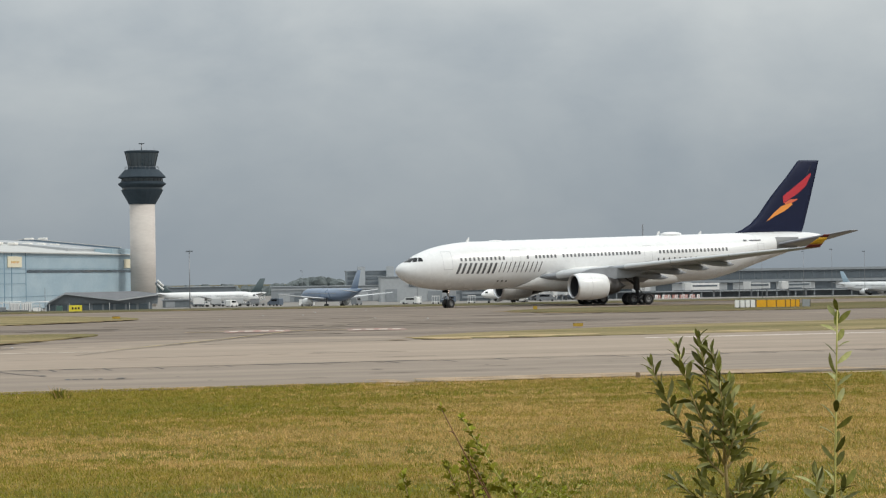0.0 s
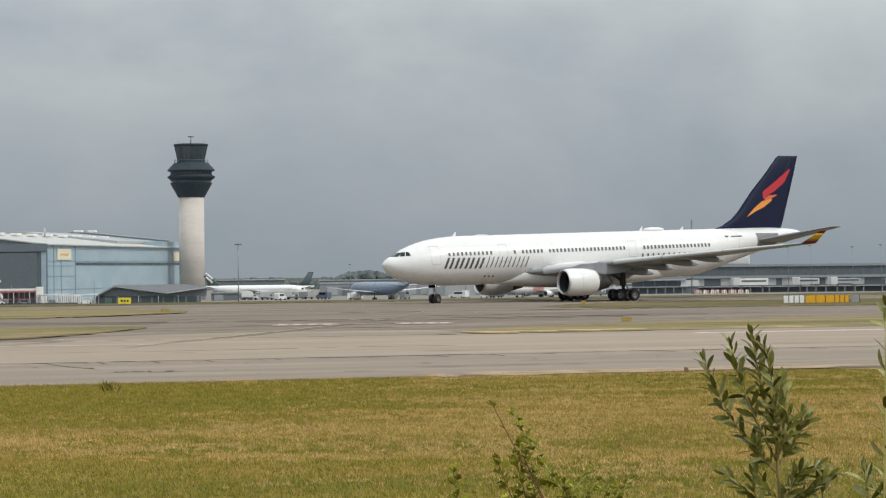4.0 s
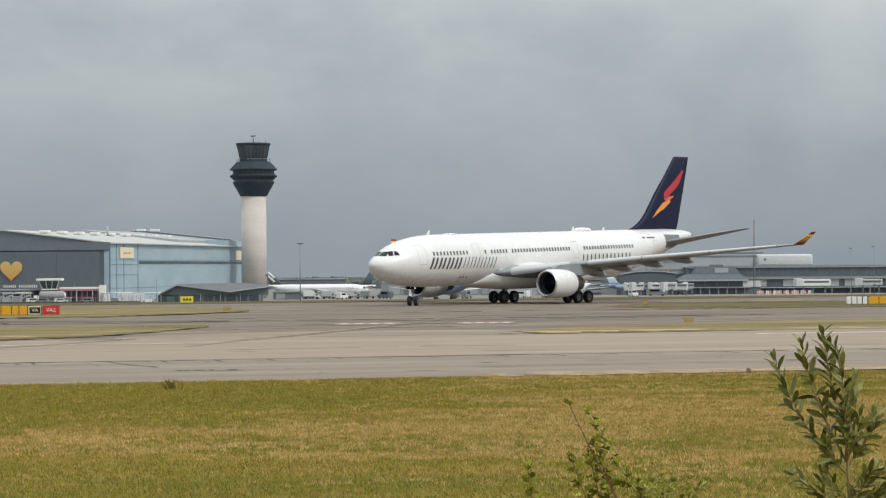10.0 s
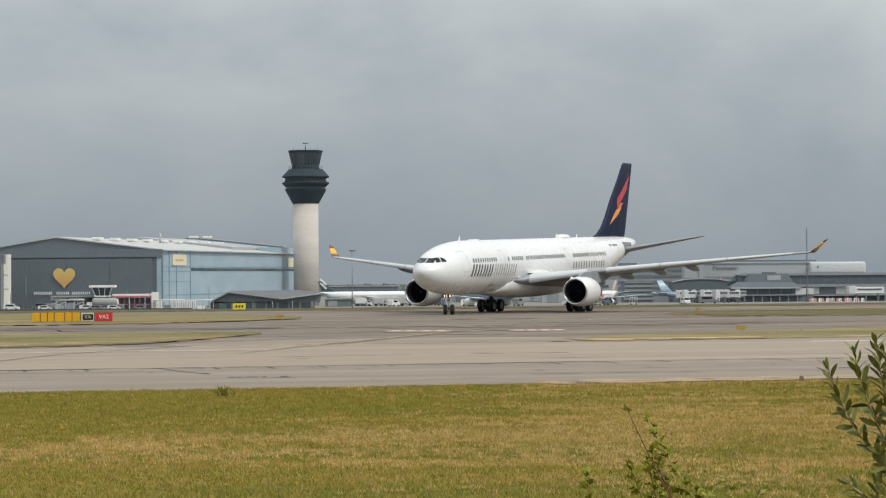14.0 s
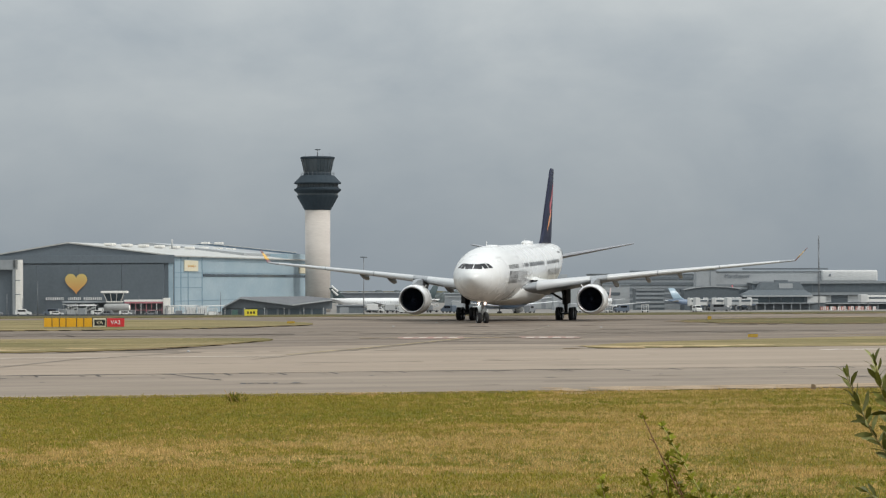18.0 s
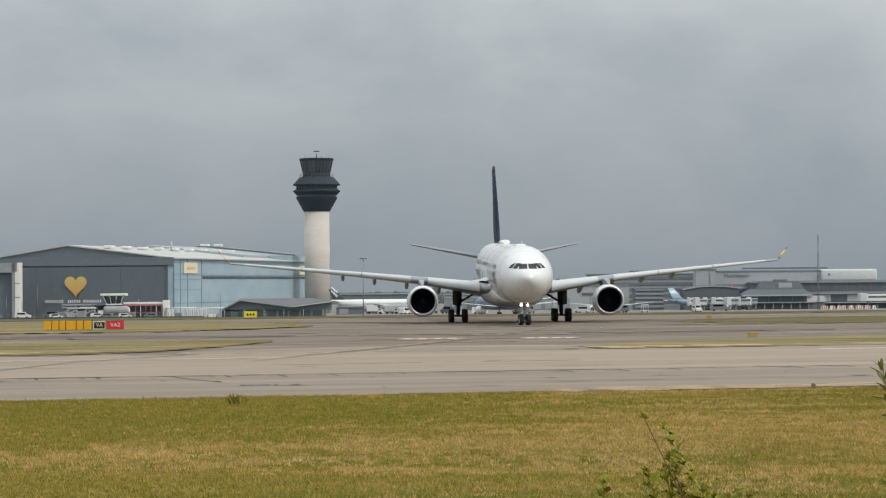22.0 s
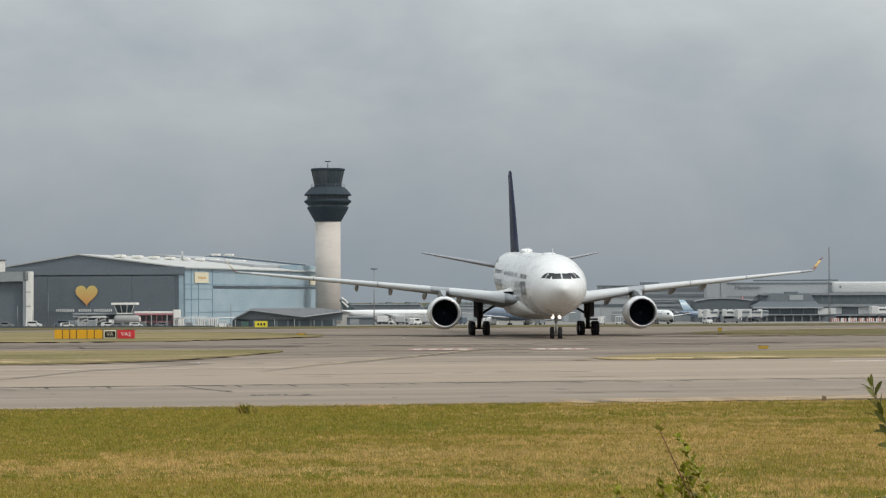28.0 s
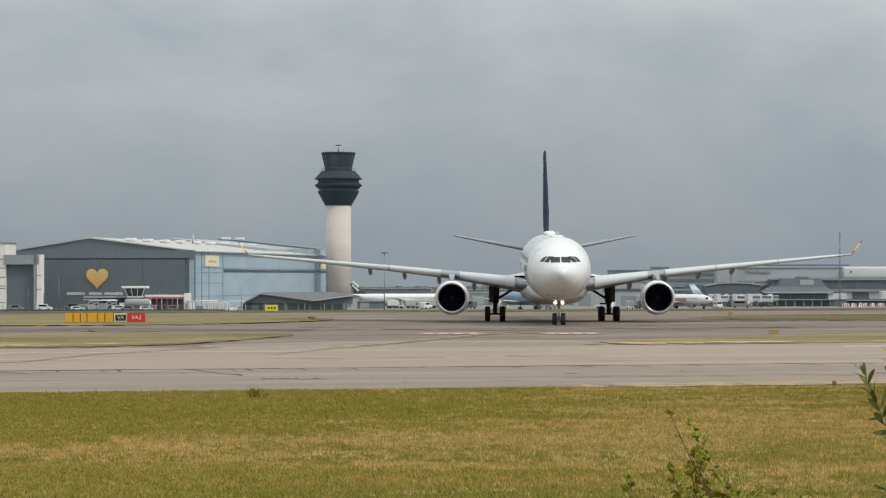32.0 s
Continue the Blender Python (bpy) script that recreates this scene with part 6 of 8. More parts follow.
# ---- foreground plants ----
def leaf_mesh(name, ln, w, m, fold=0.25, droop=0.15, full=1.12):
    """A lance leaf along +x with a mid-rib fold and a short stalk."""
    bm = bmesh.new()
    mid, lf, rt = [], [], []
    for u in (0.0, 0.10, 0.24, 0.42, 0.62, 0.82, 1.0):
        ww = 0.04 * w if u < 0.05 else w * math.sin(math.pi * u ** full) ** 0.62 if u < 1 else 0.0
        z = -droop * ln * u * u
        mid.append(bm.verts.new((ln * u, 0, z)))
        lf.append(bm.verts.new((ln * u, ww, z + fold * ww)))
        rt.append(bm.verts.new((ln * u, -ww, z + fold * ww)))
    for i in range(6):
        bm.faces.new((mid[i], mid[i + 1], lf[i + 1], lf[i]))
        bm.faces.new((mid[i], rt[i], rt[i + 1], mid[i + 1]))
    bmesh.ops.remove_doubles(bm, verts=bm.verts, dist=1e-5)
    me = bpy.data.meshes.new(name)
    bm.to_mesh(me)
    bm.free()
    me.materials.append(m)
    me.polygons.foreach_set("use_smooth", [True] * len(me.polygons))
    return me


def lobed_mesh(name, ln, m, curl=0.2):
    """A hawthorn leaf along +x: a wedge base, two side lobes and a middle lobe, folded at the rib."""
    half = ((0.0, 0.015), (0.26, 0.03), (0.34, 0.16), (0.46, 0.44), (0.60, 0.40), (0.58, 0.13), (0.78, 0.30), (0.86, 0.24), (0.84, 0.10), (1.0, 0.0))
    bm = bmesh.new()
    for s in (1, -1):
        mid = [bm.verts.new((ln * u, 0, -curl * ln * u * u)) for u, w in half]
        out = [bm.verts.new((ln * u, s * ln * 0.82 * w, ln * (0.55 * w - curl * u * u))) for u, w in half]
        for i in range(len(half) - 1):
            q = (mid[i], mid[i + 1], out[i + 1], out[i])
            bm.faces.new(q if s > 0 else q[::-1])
    bmesh.ops.remove_doubles(bm, verts=bm.verts, dist=1e-6)
    me = bpy.data.meshes.new(name)
    bm.to_mesh(me)
    bm.free()
    me.materials.append(m)
    return me


def stem_mesh(pts, r0, r1):
    bm = bmesh.new()
    n = len(pts)
    rings = []
    for i, p in enumerate(pts):
        d = (pts[min(i + 1, n - 1)] - pts[max(i - 1, 0)]).normalized()
        q = d.to_track_quat("Z", "Y")
        r = r0 + (r1 - r0) * i / (n - 1)
        rings.append([p + q @ Vector((r * math.cos(k * math.tau / 6), r * math.sin(k * math.tau / 6), 0)) for k in range(6)])
    return loft(rings, bm)


def curved(a, b, bow, n=9):
    a, b, bow = Vector(a), Vector(b), Vector(bow)
    return [a.lerp(b, u) + bow * math.sin(math.pi * u) for u in lin(0, 1, n)]


def leafy(plant, pts, meshes, count, start, rnd, spread=(35, 70), size=(0.7, 1.1), flat=0.75, close=0.55, up=(-0.40, 0.6, 0.6)):
    """Set leaves along a stem on alternate sides; they turn their upper face to the open, lit side of the plant."""
    n = len(pts) - 1
    ang = rnd.uniform(0, 360)
    for i in range(count):
        u = start + (1 - start) * (i + rnd.uniform(-0.2, 0.2)) / max(1, count - 1)
        u = min(max(u, 0), 1)
        k = min(int(u * n), n - 1)
        p = pts[k].lerp(pts[k + 1], u * n - k)
        d = (pts[k + 1] - pts[k]).normalized()
        ang += 137.5
        tilt = rnd.uniform(*spread) * (1 - close * u)
        side = Vector((math.cos(radians(ang)), flat * math.sin(radians(ang)), 0))
        side = (side - d * side.dot(d)).normalized()
        way = (d * math.cos(radians(tilt)) + side * math.sin(radians(tilt))).normalized()
        face = Vector((rnd.gauss(0.1, up[1]), rnd.gauss(up[0], up[1]), rnd.gauss(up[2], 0.45)))
        face = (face - way * face.dot(way)).normalized()
        across = face.cross(way)
        q = Matrix((way, across, face)).transposed().to_4x4()
        s = rnd.uniform(*size) * (1.0 - 0.25 * max(0, u - 0.8) / 0.2)
        ob = part_of("leaf", rnd.choice(meshes), None, plant)
        ob.matrix_basis = Matrix.Translation(p) @ q @ Matrix.Scale(s, 4)


def stem(plant, a, b, bow, r0, r1, m, n=9):
    pts = curved(a, b, bow, n)
    part("stem", stem_mesh(pts, r0, r1), m, plant)
    return pts


BANK = 2.2


def twig(plant, foot, tip, bow, leaves, first, step, rnd, m, r0=0.0042, spread=(24, 66), size=(0.75, 1.1), young=None, crowd=1.4, up=(-0.40, 0.6, 0.6)):
    """A leafy shoot from foot to tip, both as sideways, depth and height; bow bends its middle."""
    pts = stem(plant, foot, tip, bow, r0, 0.0015, m, 10)
    run = crowd * (Vector(tip) - Vector(foot)).length * (1 - first)
    leafy(plant, pts, leaves, max(1, int(run / step)), first, rnd, spread, size, 0.9, 0.35, up)
    if young:
        leafy(plant, pts[-2:], young, 2, 0.8, rnd, (4, 20), (0.8, 1.0))
    return pts


def willow_bush():
    rnd = random.Random(23)
    p = thing("willow_shrub", "young willow shrub with grey-green lance leaves", "shrub", (1.533, 8.0, BANK - 0.018))
    lm = [leaf_mesh("leaf", 0.0634, 0.0086, M_LEAF, 0.22, 0.12), leaf_mesh("leaf", 0.0669, 0.0091, M_LEAF, 0.3, 0.2, 1.25), leaf_mesh("leaf", 0.0598, 0.0087, M_LEAFPALE, 0.2, 0.1), leaf_mesh("leaf", 0.0546, 0.0083, M_LEAF, 0.35, -0.12), leaf_mesh("leaf", 0.0651, 0.0079, M_LEAFPALE, 0.4, 0.25, 1.2), leaf_mesh("leaf", 0.0581, 0.0091, M_LEAF, 0.15, 0.3)]
    young = [leaf_mesh("leaf", 0.0387, 0.0063, M_LEAFFRESH, 0.4, 0.0)]
    stem(p, (-0.045, 0, 0), (-0.067, 0, 1.062), (0.012, 0, 0), 0.0100, 0.0072, M_STEM)
    stem(p, (-0.067, 0, 1.055), (-0.078, 0, 1.240), (0.0, 0, 0), 0.0072, 0.0046, M_STEM)
    # shoots: foot and tip (sideways, depth, height), sideways and upward bow, spacing of the leaves
    for foot, tip, bow, step in (((-0.078, 0, 1.150), (-0.297, 0.03, 1.496), (-0.020, -0.020), 0.0172), ((-0.078, 0, 1.183), (-0.221, -0.03, 1.543), (-0.016, 0.0), 0.0172),
                                 ((-0.079, 0, 1.230), (-0.146, 0.02, 1.578), (-0.006, 0.0), 0.0165), ((-0.076, 0, 1.225), (-0.116, -0.03, 1.535), (0.012, 0.0), 0.0165),
                                 ((-0.078, 0, 1.215), (-0.054, 0.03, 1.440), (0.004, 0.0), 0.0150), ((-0.075, 0, 1.165), (0.028, 0.02, 1.310), (0.0, -0.004), 0.0145),
                                 ((-0.022, 0.01, 1.238), (0.000, -0.02, 1.328), (0.004, 0.0), 0.0130), ((-0.080, 0, 1.148), (-0.148, -0.04, 1.240), (-0.01, 0.0), 0.0150),
                                 ((-0.078, 0, 1.20), (-0.095, -0.05, 1.360), (0.004, 0.0), 0.0150), ((-0.078, 0, 1.18), (-0.045, -0.05, 1.330), (0.006, 0.0), 0.0140)):
        twig(p, foot, tip, (bow[0], 0, bow[1]), lm, 0.16, step, rnd, M_STEM, spread=(24, 78), young=young, crowd=2.15)
    # low side shoots round the foot of the crown
    for foot, tip, step in (((-0.128, 0.0, 0.95), (-0.153, 0.0, 1.146), 0.016), ((-0.140, 0.0, 1.070), (-0.234, 0.02, 1.140), 0.015), ((-0.066, 0, 1.080), (0.054, 0.02, 1.162), 0.0125),
                            ((-0.060, 0, 1.050), (0.090, -0.02, 1.136), 0.0135), ((0.058, 0.02, 0.95), (0.074, 0.02, 1.136), 0.017), ((-0.072, 0, 1.090), (0.004, -0.03, 1.166), 0.0125),
                            ((-0.068, 0, 1.060), (-0.128, -0.03, 1.120), 0.0140), ((-0.066, 0, 1.040), (-0.030, -0.04, 1.130), 0.0130), ((-0.062, 0, 1.000), (0.030, 0.03, 1.085), 0.0140)):
        twig(p, foot, tip, (0, 0, -0.006), lm, 0.2, step, rnd, M_STEM, 0.0034, crowd=2.0)
    return p


def willow_shoot():
    rnd = random.Random(5)
    p = thing("willow_shoot", "single upright willow shoot with long leaves", "shrub", (1.85, 8.0, BANK))
    lm = [leaf_mesh("leaf", 0.080, 0.0115, M_LEAF), leaf_mesh("leaf", 0.078, 0.0105, M_LEAFPALE, 0.3, 0.2), leaf_mesh("leaf", 0.082, 0.0100, M_LEAFPALE, 0.4, 0.3), leaf_mesh("leaf", 0.078, 0.0118, M_LEAF, 0.2, 0.1)]
    pts = stem(p, (-0.085, 0, 0), (-0.042, 0, 1.640), (0.0, 0, 0), 0.0065, 0.0024, M_STEMGREEN, 14)
    leafy(p, pts, lm, 29, 0.58, rnd, (30, 66), (0.80, 1.05), 0.6, 0.1)
    leafy(p, pts[-3:], [leaf_mesh("leaf", 0.040, 0.010, M_LEAFFRESH)], 4, 0.8, rnd, (5, 30), (0.8, 1.0))
    for x, z in ((-0.112, 1.13), (-0.02, 1.10)):
        twig(p, (-0.068, 0, 0.94), (x, 0.01, z), (x * 0.1, 0, 0), lm, 0.35, 0.017, rnd, M_STEMGREEN, 0.003)
    return p


def bramble():
    rnd = random.Random(8)
    p = thing("hawthorn_sprig", "thin hawthorn sprigs with small lobed leaves", "shrub", (0.777, 8.0, BANK - 0.012))
    dull = [lobed_mesh("leaf", 0.043, M_LEAFHAW), lobed_mesh("leaf", 0.038, M_LEAFHAW, 0.35), lobed_mesh("leaf", 0.045, M_LEAFHAW, 0.05), lobed_mesh("leaf", 0.038, M_LEAFBRIGHT, 0.1)]
    bright = [lobed_mesh("leaf", 0.034, M_LEAFBRIGHT), lobed_mesh("leaf", 0.030, M_LEAFBRIGHT, 0.35), lobed_mesh("leaf", 0.034, M_LEAFHAW, 0.2)]
    # sprigs: foot and tip sideways and height, first leaf, spacing, leaves, stem
    for bx, bz, x, z, first, step, lm, m in ((0.070, 0.90, -0.169, 1.375, 0.97, 0.024, dull, M_STEMRED), (0.030, 0.98, -0.088, 1.238, 0.45, 0.0130, dull, M_STEMRED), (0.160, 0.90, -0.103, 1.340, 0.12, 0.0150, dull, M_STEMGREEN), (-0.040, 0.90, -0.156, 1.196, 0.45, 0.0140, dull, M_STEMRED),
                                             (-0.020, 0.90, -0.100, 1.206, 0.45, 0.0150, dull, M_STEMRED), (-0.230, 0.90, -0.292, 1.170, 0.55, 0.0180, dull, M_STEM), (0.000, 1.00, 0.119, 1.142, 0.4, 0.0125, bright, M_STEMGREEN),
                                             (0.060, 1.00, 0.154, 1.122, 0.4, 0.0120, bright, M_STEMGREEN), (0.150, 1.00, 0.259, 1.122, 0.4, 0.0125, bright, M_STEMGREEN), (0.100, 0.90, 0.046, 1.120, 0.45, 0.0130, dull, M_STEMRED),
                                             (0.000, 0.90, -0.050, 1.135, 0.45, 0.0140, dull, M_STEMRED), (0.150, 0.95, 0.200, 1.105, 0.4, 0.0125, bright, M_STEMGREEN)):
        stem(p, (0.7 * bx, 0.0, 0.0), (bx, 0, bz), (0.01, 0, 0), 0.0050, 0.0036, m, 5)
        pts = twig(p, (bx, 0, bz), (x, rnd.uniform(-0.03, 0.03), z), (-0.005, 0, 0), lm, first, step, rnd, m, 0.0042 if m == M_STEMGREEN else 0.0034, (30, 85), (0.75, 1.2), crowd=1.55, up=(-0.15, 0.45, 1.0))
        leafy(p, pts[-2:], lm, 4, 0.6, rnd, (10, 45), (0.45, 0.75), up=(-0.1, 0.4, 0.9))
    # a short thorn spur on the tallest sprig
    stem(p, (-0.128, 0.0, 1.290), (-0.146, -0.01, 1.300), (0, 0, 0.004), 0.0022, 0.0012, M_STEMRED, 4)
    return p


M_LEAFBRIGHT = mat("bright_leaf_green", (0.29, 0.31, 0.034), 0.5, var=0.25, scale=6, fine=40, spec=0.15, rand=0.3)
M_LEAFHAW = mat("hawthorn_leaf_green", (0.180, 0.178, 0.018), 0.5, var=0.25, scale=6, fine=40, spec=0.12, rand=0.35)
M_STEMGREEN = mat("pale_green_stem", (0.42, 0.385, 0.12), 0.5, var=0.15, scale=20)
BUSH, SHOOT, SPRIG = willow_bush(), willow_shoot(), bramble()


def grass_blades():
    """Short mown grass between the bank and the pavement: straw, olive and green blades in drifts."""
    rng = np.random.default_rng(3)
    n = 420000
    yy = 40 + 57.5 * rng.random(n) ** 0.80
    half = 0.19 * yy + 2
    xx = (rng.random(n) * 2 - 1) * half + 0.027 * yy
    yy = np.minimum(yy, 93.95 - 1.2 / (1 + np.exp((5 - xx) / 1.5)) + SL * xx + (0.25 + 0.45 * (xx > 5)) * rng.standard_normal(n))
    keep = yy > 39
    xx, yy = xx[keep], yy[keep]
    n = len(xx)

    def drift(sx, sy, seed, octaves=5):
        """Smooth value noise on a lattice."""
        out = np.zeros(n)
        amp = 1.0
        for o in range(octaves):
            g = np.random.default_rng(seed + o).random((64, 64))
            u, v = np.mod(xx / sx * 2 ** o + 17.3, 63), np.mod(yy / sy * 2 ** o + 5.1, 63)
            i, j = u.astype(int), v.astype(int)
            fu, fv = u - i, v - j
            fu, fv = fu * fu * (3 - 2 * fu), fv * fv * (3 - 2 * fv)
            i2, j2 = (i + 1) % 64, (j + 1) % 64
            out += amp * ((g[i, j] * (1 - fu) + g[i2, j] * fu) * (1 - fv) + (g[i, j2] * (1 - fu) + g[i2, j2] * fu) * fv)
            amp *= 0.72
        return out / sum(0.72 ** o for o in range(octaves))

    d = drift(2.6, 5.5, 40, 6) - 0.5
    edge = yy - (93.7 + SL * xx)
    far_left = 1 / (1 + np.exp((xx - 3) / 2.0))
    bands = 0.85 * np.exp(-((edge + 8 + 3.5 * far_left) / (8.0 + 3.0 * far_left)) ** 2) * (0.50 + 0.50 * far_left) - (0.30 + 0.30 * far_left) * np.exp(-((edge + 27 + 3.5 * far_left) / 8.0) ** 2) + (0.28 + 0.40 * far_left) / (1 + np.exp((edge + 39) / 3.0))
    d = 0.75 * d + 0.75 * (drift(9.0, 2.2, 140, 4) - 0.5)
    green = 0.27 + 3.4 * d + bands + 0.42 * far_left - 0.13 * (1 - far_left) + 0.50 / (1 + np.exp((xx + 3.5) / 2.2))
    straw = 0.60 + 0.16 / (1 + np.exp((edge + 38) / 3.0)) * (1 - far_left) - 2.4 * (drift(4.5, 2.2, 60, 6) - 0.5) - 0.9 * d - 0.7 * bands - 0.30 / (1 + np.exp((xx + 3.5) / 2.2)) + 0.10 * np.clip(xx / 8, -1, 1) + 0.5 * np.exp(-((edge + 0.6) / 1.1) ** 2) * (xx > 4)
    clump = drift(0.30, 0.7, 90, 3)
    r = np.clip(0.45 * rng.random(n) + 1.0 * (clump - 0.5) + 0.275, 0, 1)
    kind = np.where(r < np.clip(green, 0.06, 0.94) * 0.62, 2, np.where(r > 1 - np.clip(straw, 0.05, 0.92) * 0.62, 0, 1))
    tall = (0.030 + 0.055 * rng.random(n) ** 2 + 0.10 * np.clip(clump - 0.5, 0, 1)) * (1 + 0.9 * (rng.random(n) < 0.03))
    wide = 0.009 + 0.010 * rng.random(n)
    lean = 1.5 * (rng.random(n) - 0.5) * tall
    a = rng.random(n) * np.pi
    zz = np.zeros(n)
    co = np.empty((n, 3, 3))
    co[:, 0] = np.stack([xx - wide * np.cos(a), yy - wide * np.sin(a), zz - 0.01], 1)
    co[:, 1] = np.stack([xx + wide * np.cos(a), yy + wide * np.sin(a), zz - 0.01], 1)
    co[:, 2] = np.stack([xx + lean, yy + 0.3 * lean, tall], 1)
    me = bpy.data.meshes.new("grass")
    me.vertices.add(n * 3)
    me.vertices.foreach_set("co", co.ravel())
    me.loops.add(n * 3)
    me.loops.foreach_set("vertex_index", np.arange(n * 3))
    me.polygons.add(n)
    me.polygons.foreach_set("loop_start", np.arange(n) * 3)
    for m in (M_STRAW, M_OLIVE, M_GREENBLADE):
        me.materials.append(m)
    me.polygons.foreach_set("material_index", kind.astype(np.int32))
    me.update()
    tagged(new("grass", me), "short dry mown grass in straw and olive drifts", "grass", kind="stuff")


grass_blades()


def island_blades():
    """Longer dry grass on the islands and along the far strip, ragged at the edges."""
    rng = np.random.default_rng(9)
    co, kinds = [], []
    for outline, x0, x1, y0, y1, n, tall in ((ISLES[0], -34, -10, 138, 192, 14000, 0.022), (ISLES[1], 6, 38, 154, 200, 9000, 0.018), (ISLES[2], -50, -11, 212, 292, 10000, 0.022), (ISLES[3], 22, 58, 246, 295, 8000, 0.014)):
        xx, yy = x0 + (x1 - x0) * rng.random(n), y0 + (y1 - y0) * rng.random(n)
        inside = np.zeros(n, bool)
        for (ax, ay), (bx, by) in zip(outline, outline[1:] + outline[:1]):
            inside ^= ((ay > yy) != (by > yy)) & (xx < (bx - ax) * (yy - ay) / (by - ay + 1e-9) + ax)
        inside &= yy > (153.5 if x0 < 0 else 160.5) + 0.26 * (xx - (-27 if x0 < 0 else 8))     # bare straw margins
        xx, yy = xx[inside], yy[inside]
        k = len(xx)
        v = np.sin(xx * 0.55 + 3 * np.sin(yy * 0.21)) + np.sin(yy * 0.8 + 2 * np.sin(xx * 0.33 + 1.7)) + rng.normal(0, 0.9, k)
        kinds.append(np.where(v > 1.2, 2, np.where(v < 0.1, 0, 1)))
        h, w, a = tall * (0.5 + 0.9 * rng.random(k)), 0.02 + 0.03 * rng.random(k), rng.random(k) * np.pi
        base = 0.11 if x0 < 0 else 0.066
        c, s_, z = np.cos(a) * w, np.sin(a) * w, np.full(k, base - 0.02)
        ln, ln2 = (rng.random(k) - 0.5) * 0.5, (rng.random(k) - 0.5) * 0.5
        co.append(np.stack([np.stack([xx - c, yy - s_, z], 1), np.stack([xx + c, yy + s_, z], 1), np.stack([xx + ln, yy + ln2, base + h], 1)], 1))
    co, kinds = np.concatenate(co), np.concatenate(kinds)
    n = len(kinds)
    me = bpy.data.meshes.new("grass")
    me.vertices.add(n * 3)
    me.vertices.foreach_set("co", co.ravel())
    me.loops.add(n * 3)
    me.loops.foreach_set("vertex_index", np.arange(n * 3))
    me.polygons.add(n)
    me.polygons.foreach_set("loop_start", np.arange(n) * 3)
    for m in (M_ISLESTRAW, M_ISLEOLIVE, M_ISLEGREEN):
        me.materials.append(m)
    me.polygons.foreach_set("material_index", kinds.astype(np.int32))
    me.update()
    tagged(new("grass", me), "dry straw and olive grass on the islands", "grass", kind="stuff")


M_ISLESTRAW = mat("isle_straw", (0.36, 0.285, 0.155), 0.85, var=0.2, scale=0.3, fine=2, island=0.15, spec=0.1)
M_ISLEOLIVE = mat("isle_olive", (0.285, 0.220, 0.104), 0.85, var=0.2, scale=0.3, fine=2, island=0.15, spec=0.1)
M_ISLEGREEN = mat("isle_green", (0.230, 0.187, 0.080), 0.85, var=0.2, scale=0.3, fine=2, island=0.15, spec=0.1)
island_blades()


def weed_tuft(x, y, h, seed):
    rnd = random.Random(seed)
    t = thing("weed_tuft", "olive coarse weed tuft in mown grass", "weed", (x, y, 0), group="weed tufts")
    bm = bmesh.new()
    for k in range(140):
        a, ln = rnd.uniform(0, math.tau), h * rnd.uniform(0.3, 1.0)
        o, e = Vector((math.cos(a) * 0.12, math.sin(a) * 0.12, 0)), Vector((math.cos(a) * ln * 0.5 + rnd.uniform(-0.2, 0.2), math.sin(a) * ln * 0.5, ln * rnd.uniform(0.7, 1.15)))
        s = Vector((-math.sin(a), math.cos(a), 0)) * 0.011
        v = [bm.verts.new(c) for c in (o - s, o + s, o.lerp(e, 0.6) + s + Vector((0, 0, ln * 0.12)), e)]
        bm.faces.new(v)
    for i, f in enumerate(bm.faces):
        f.material_index = (0, 1, 2, 1)[i % 4]
    part("blades", bm, [M_LEAF, M_GREENBLADE, M_STRAW], t, smooth=False)


for k, (dx, dy, h) in enumerate(((0, 0, 0.46), (0.28, -0.3, 0.30))):
    weed_tuft(-7.0 + dx, 87.3 + dy, h, 1 + k)

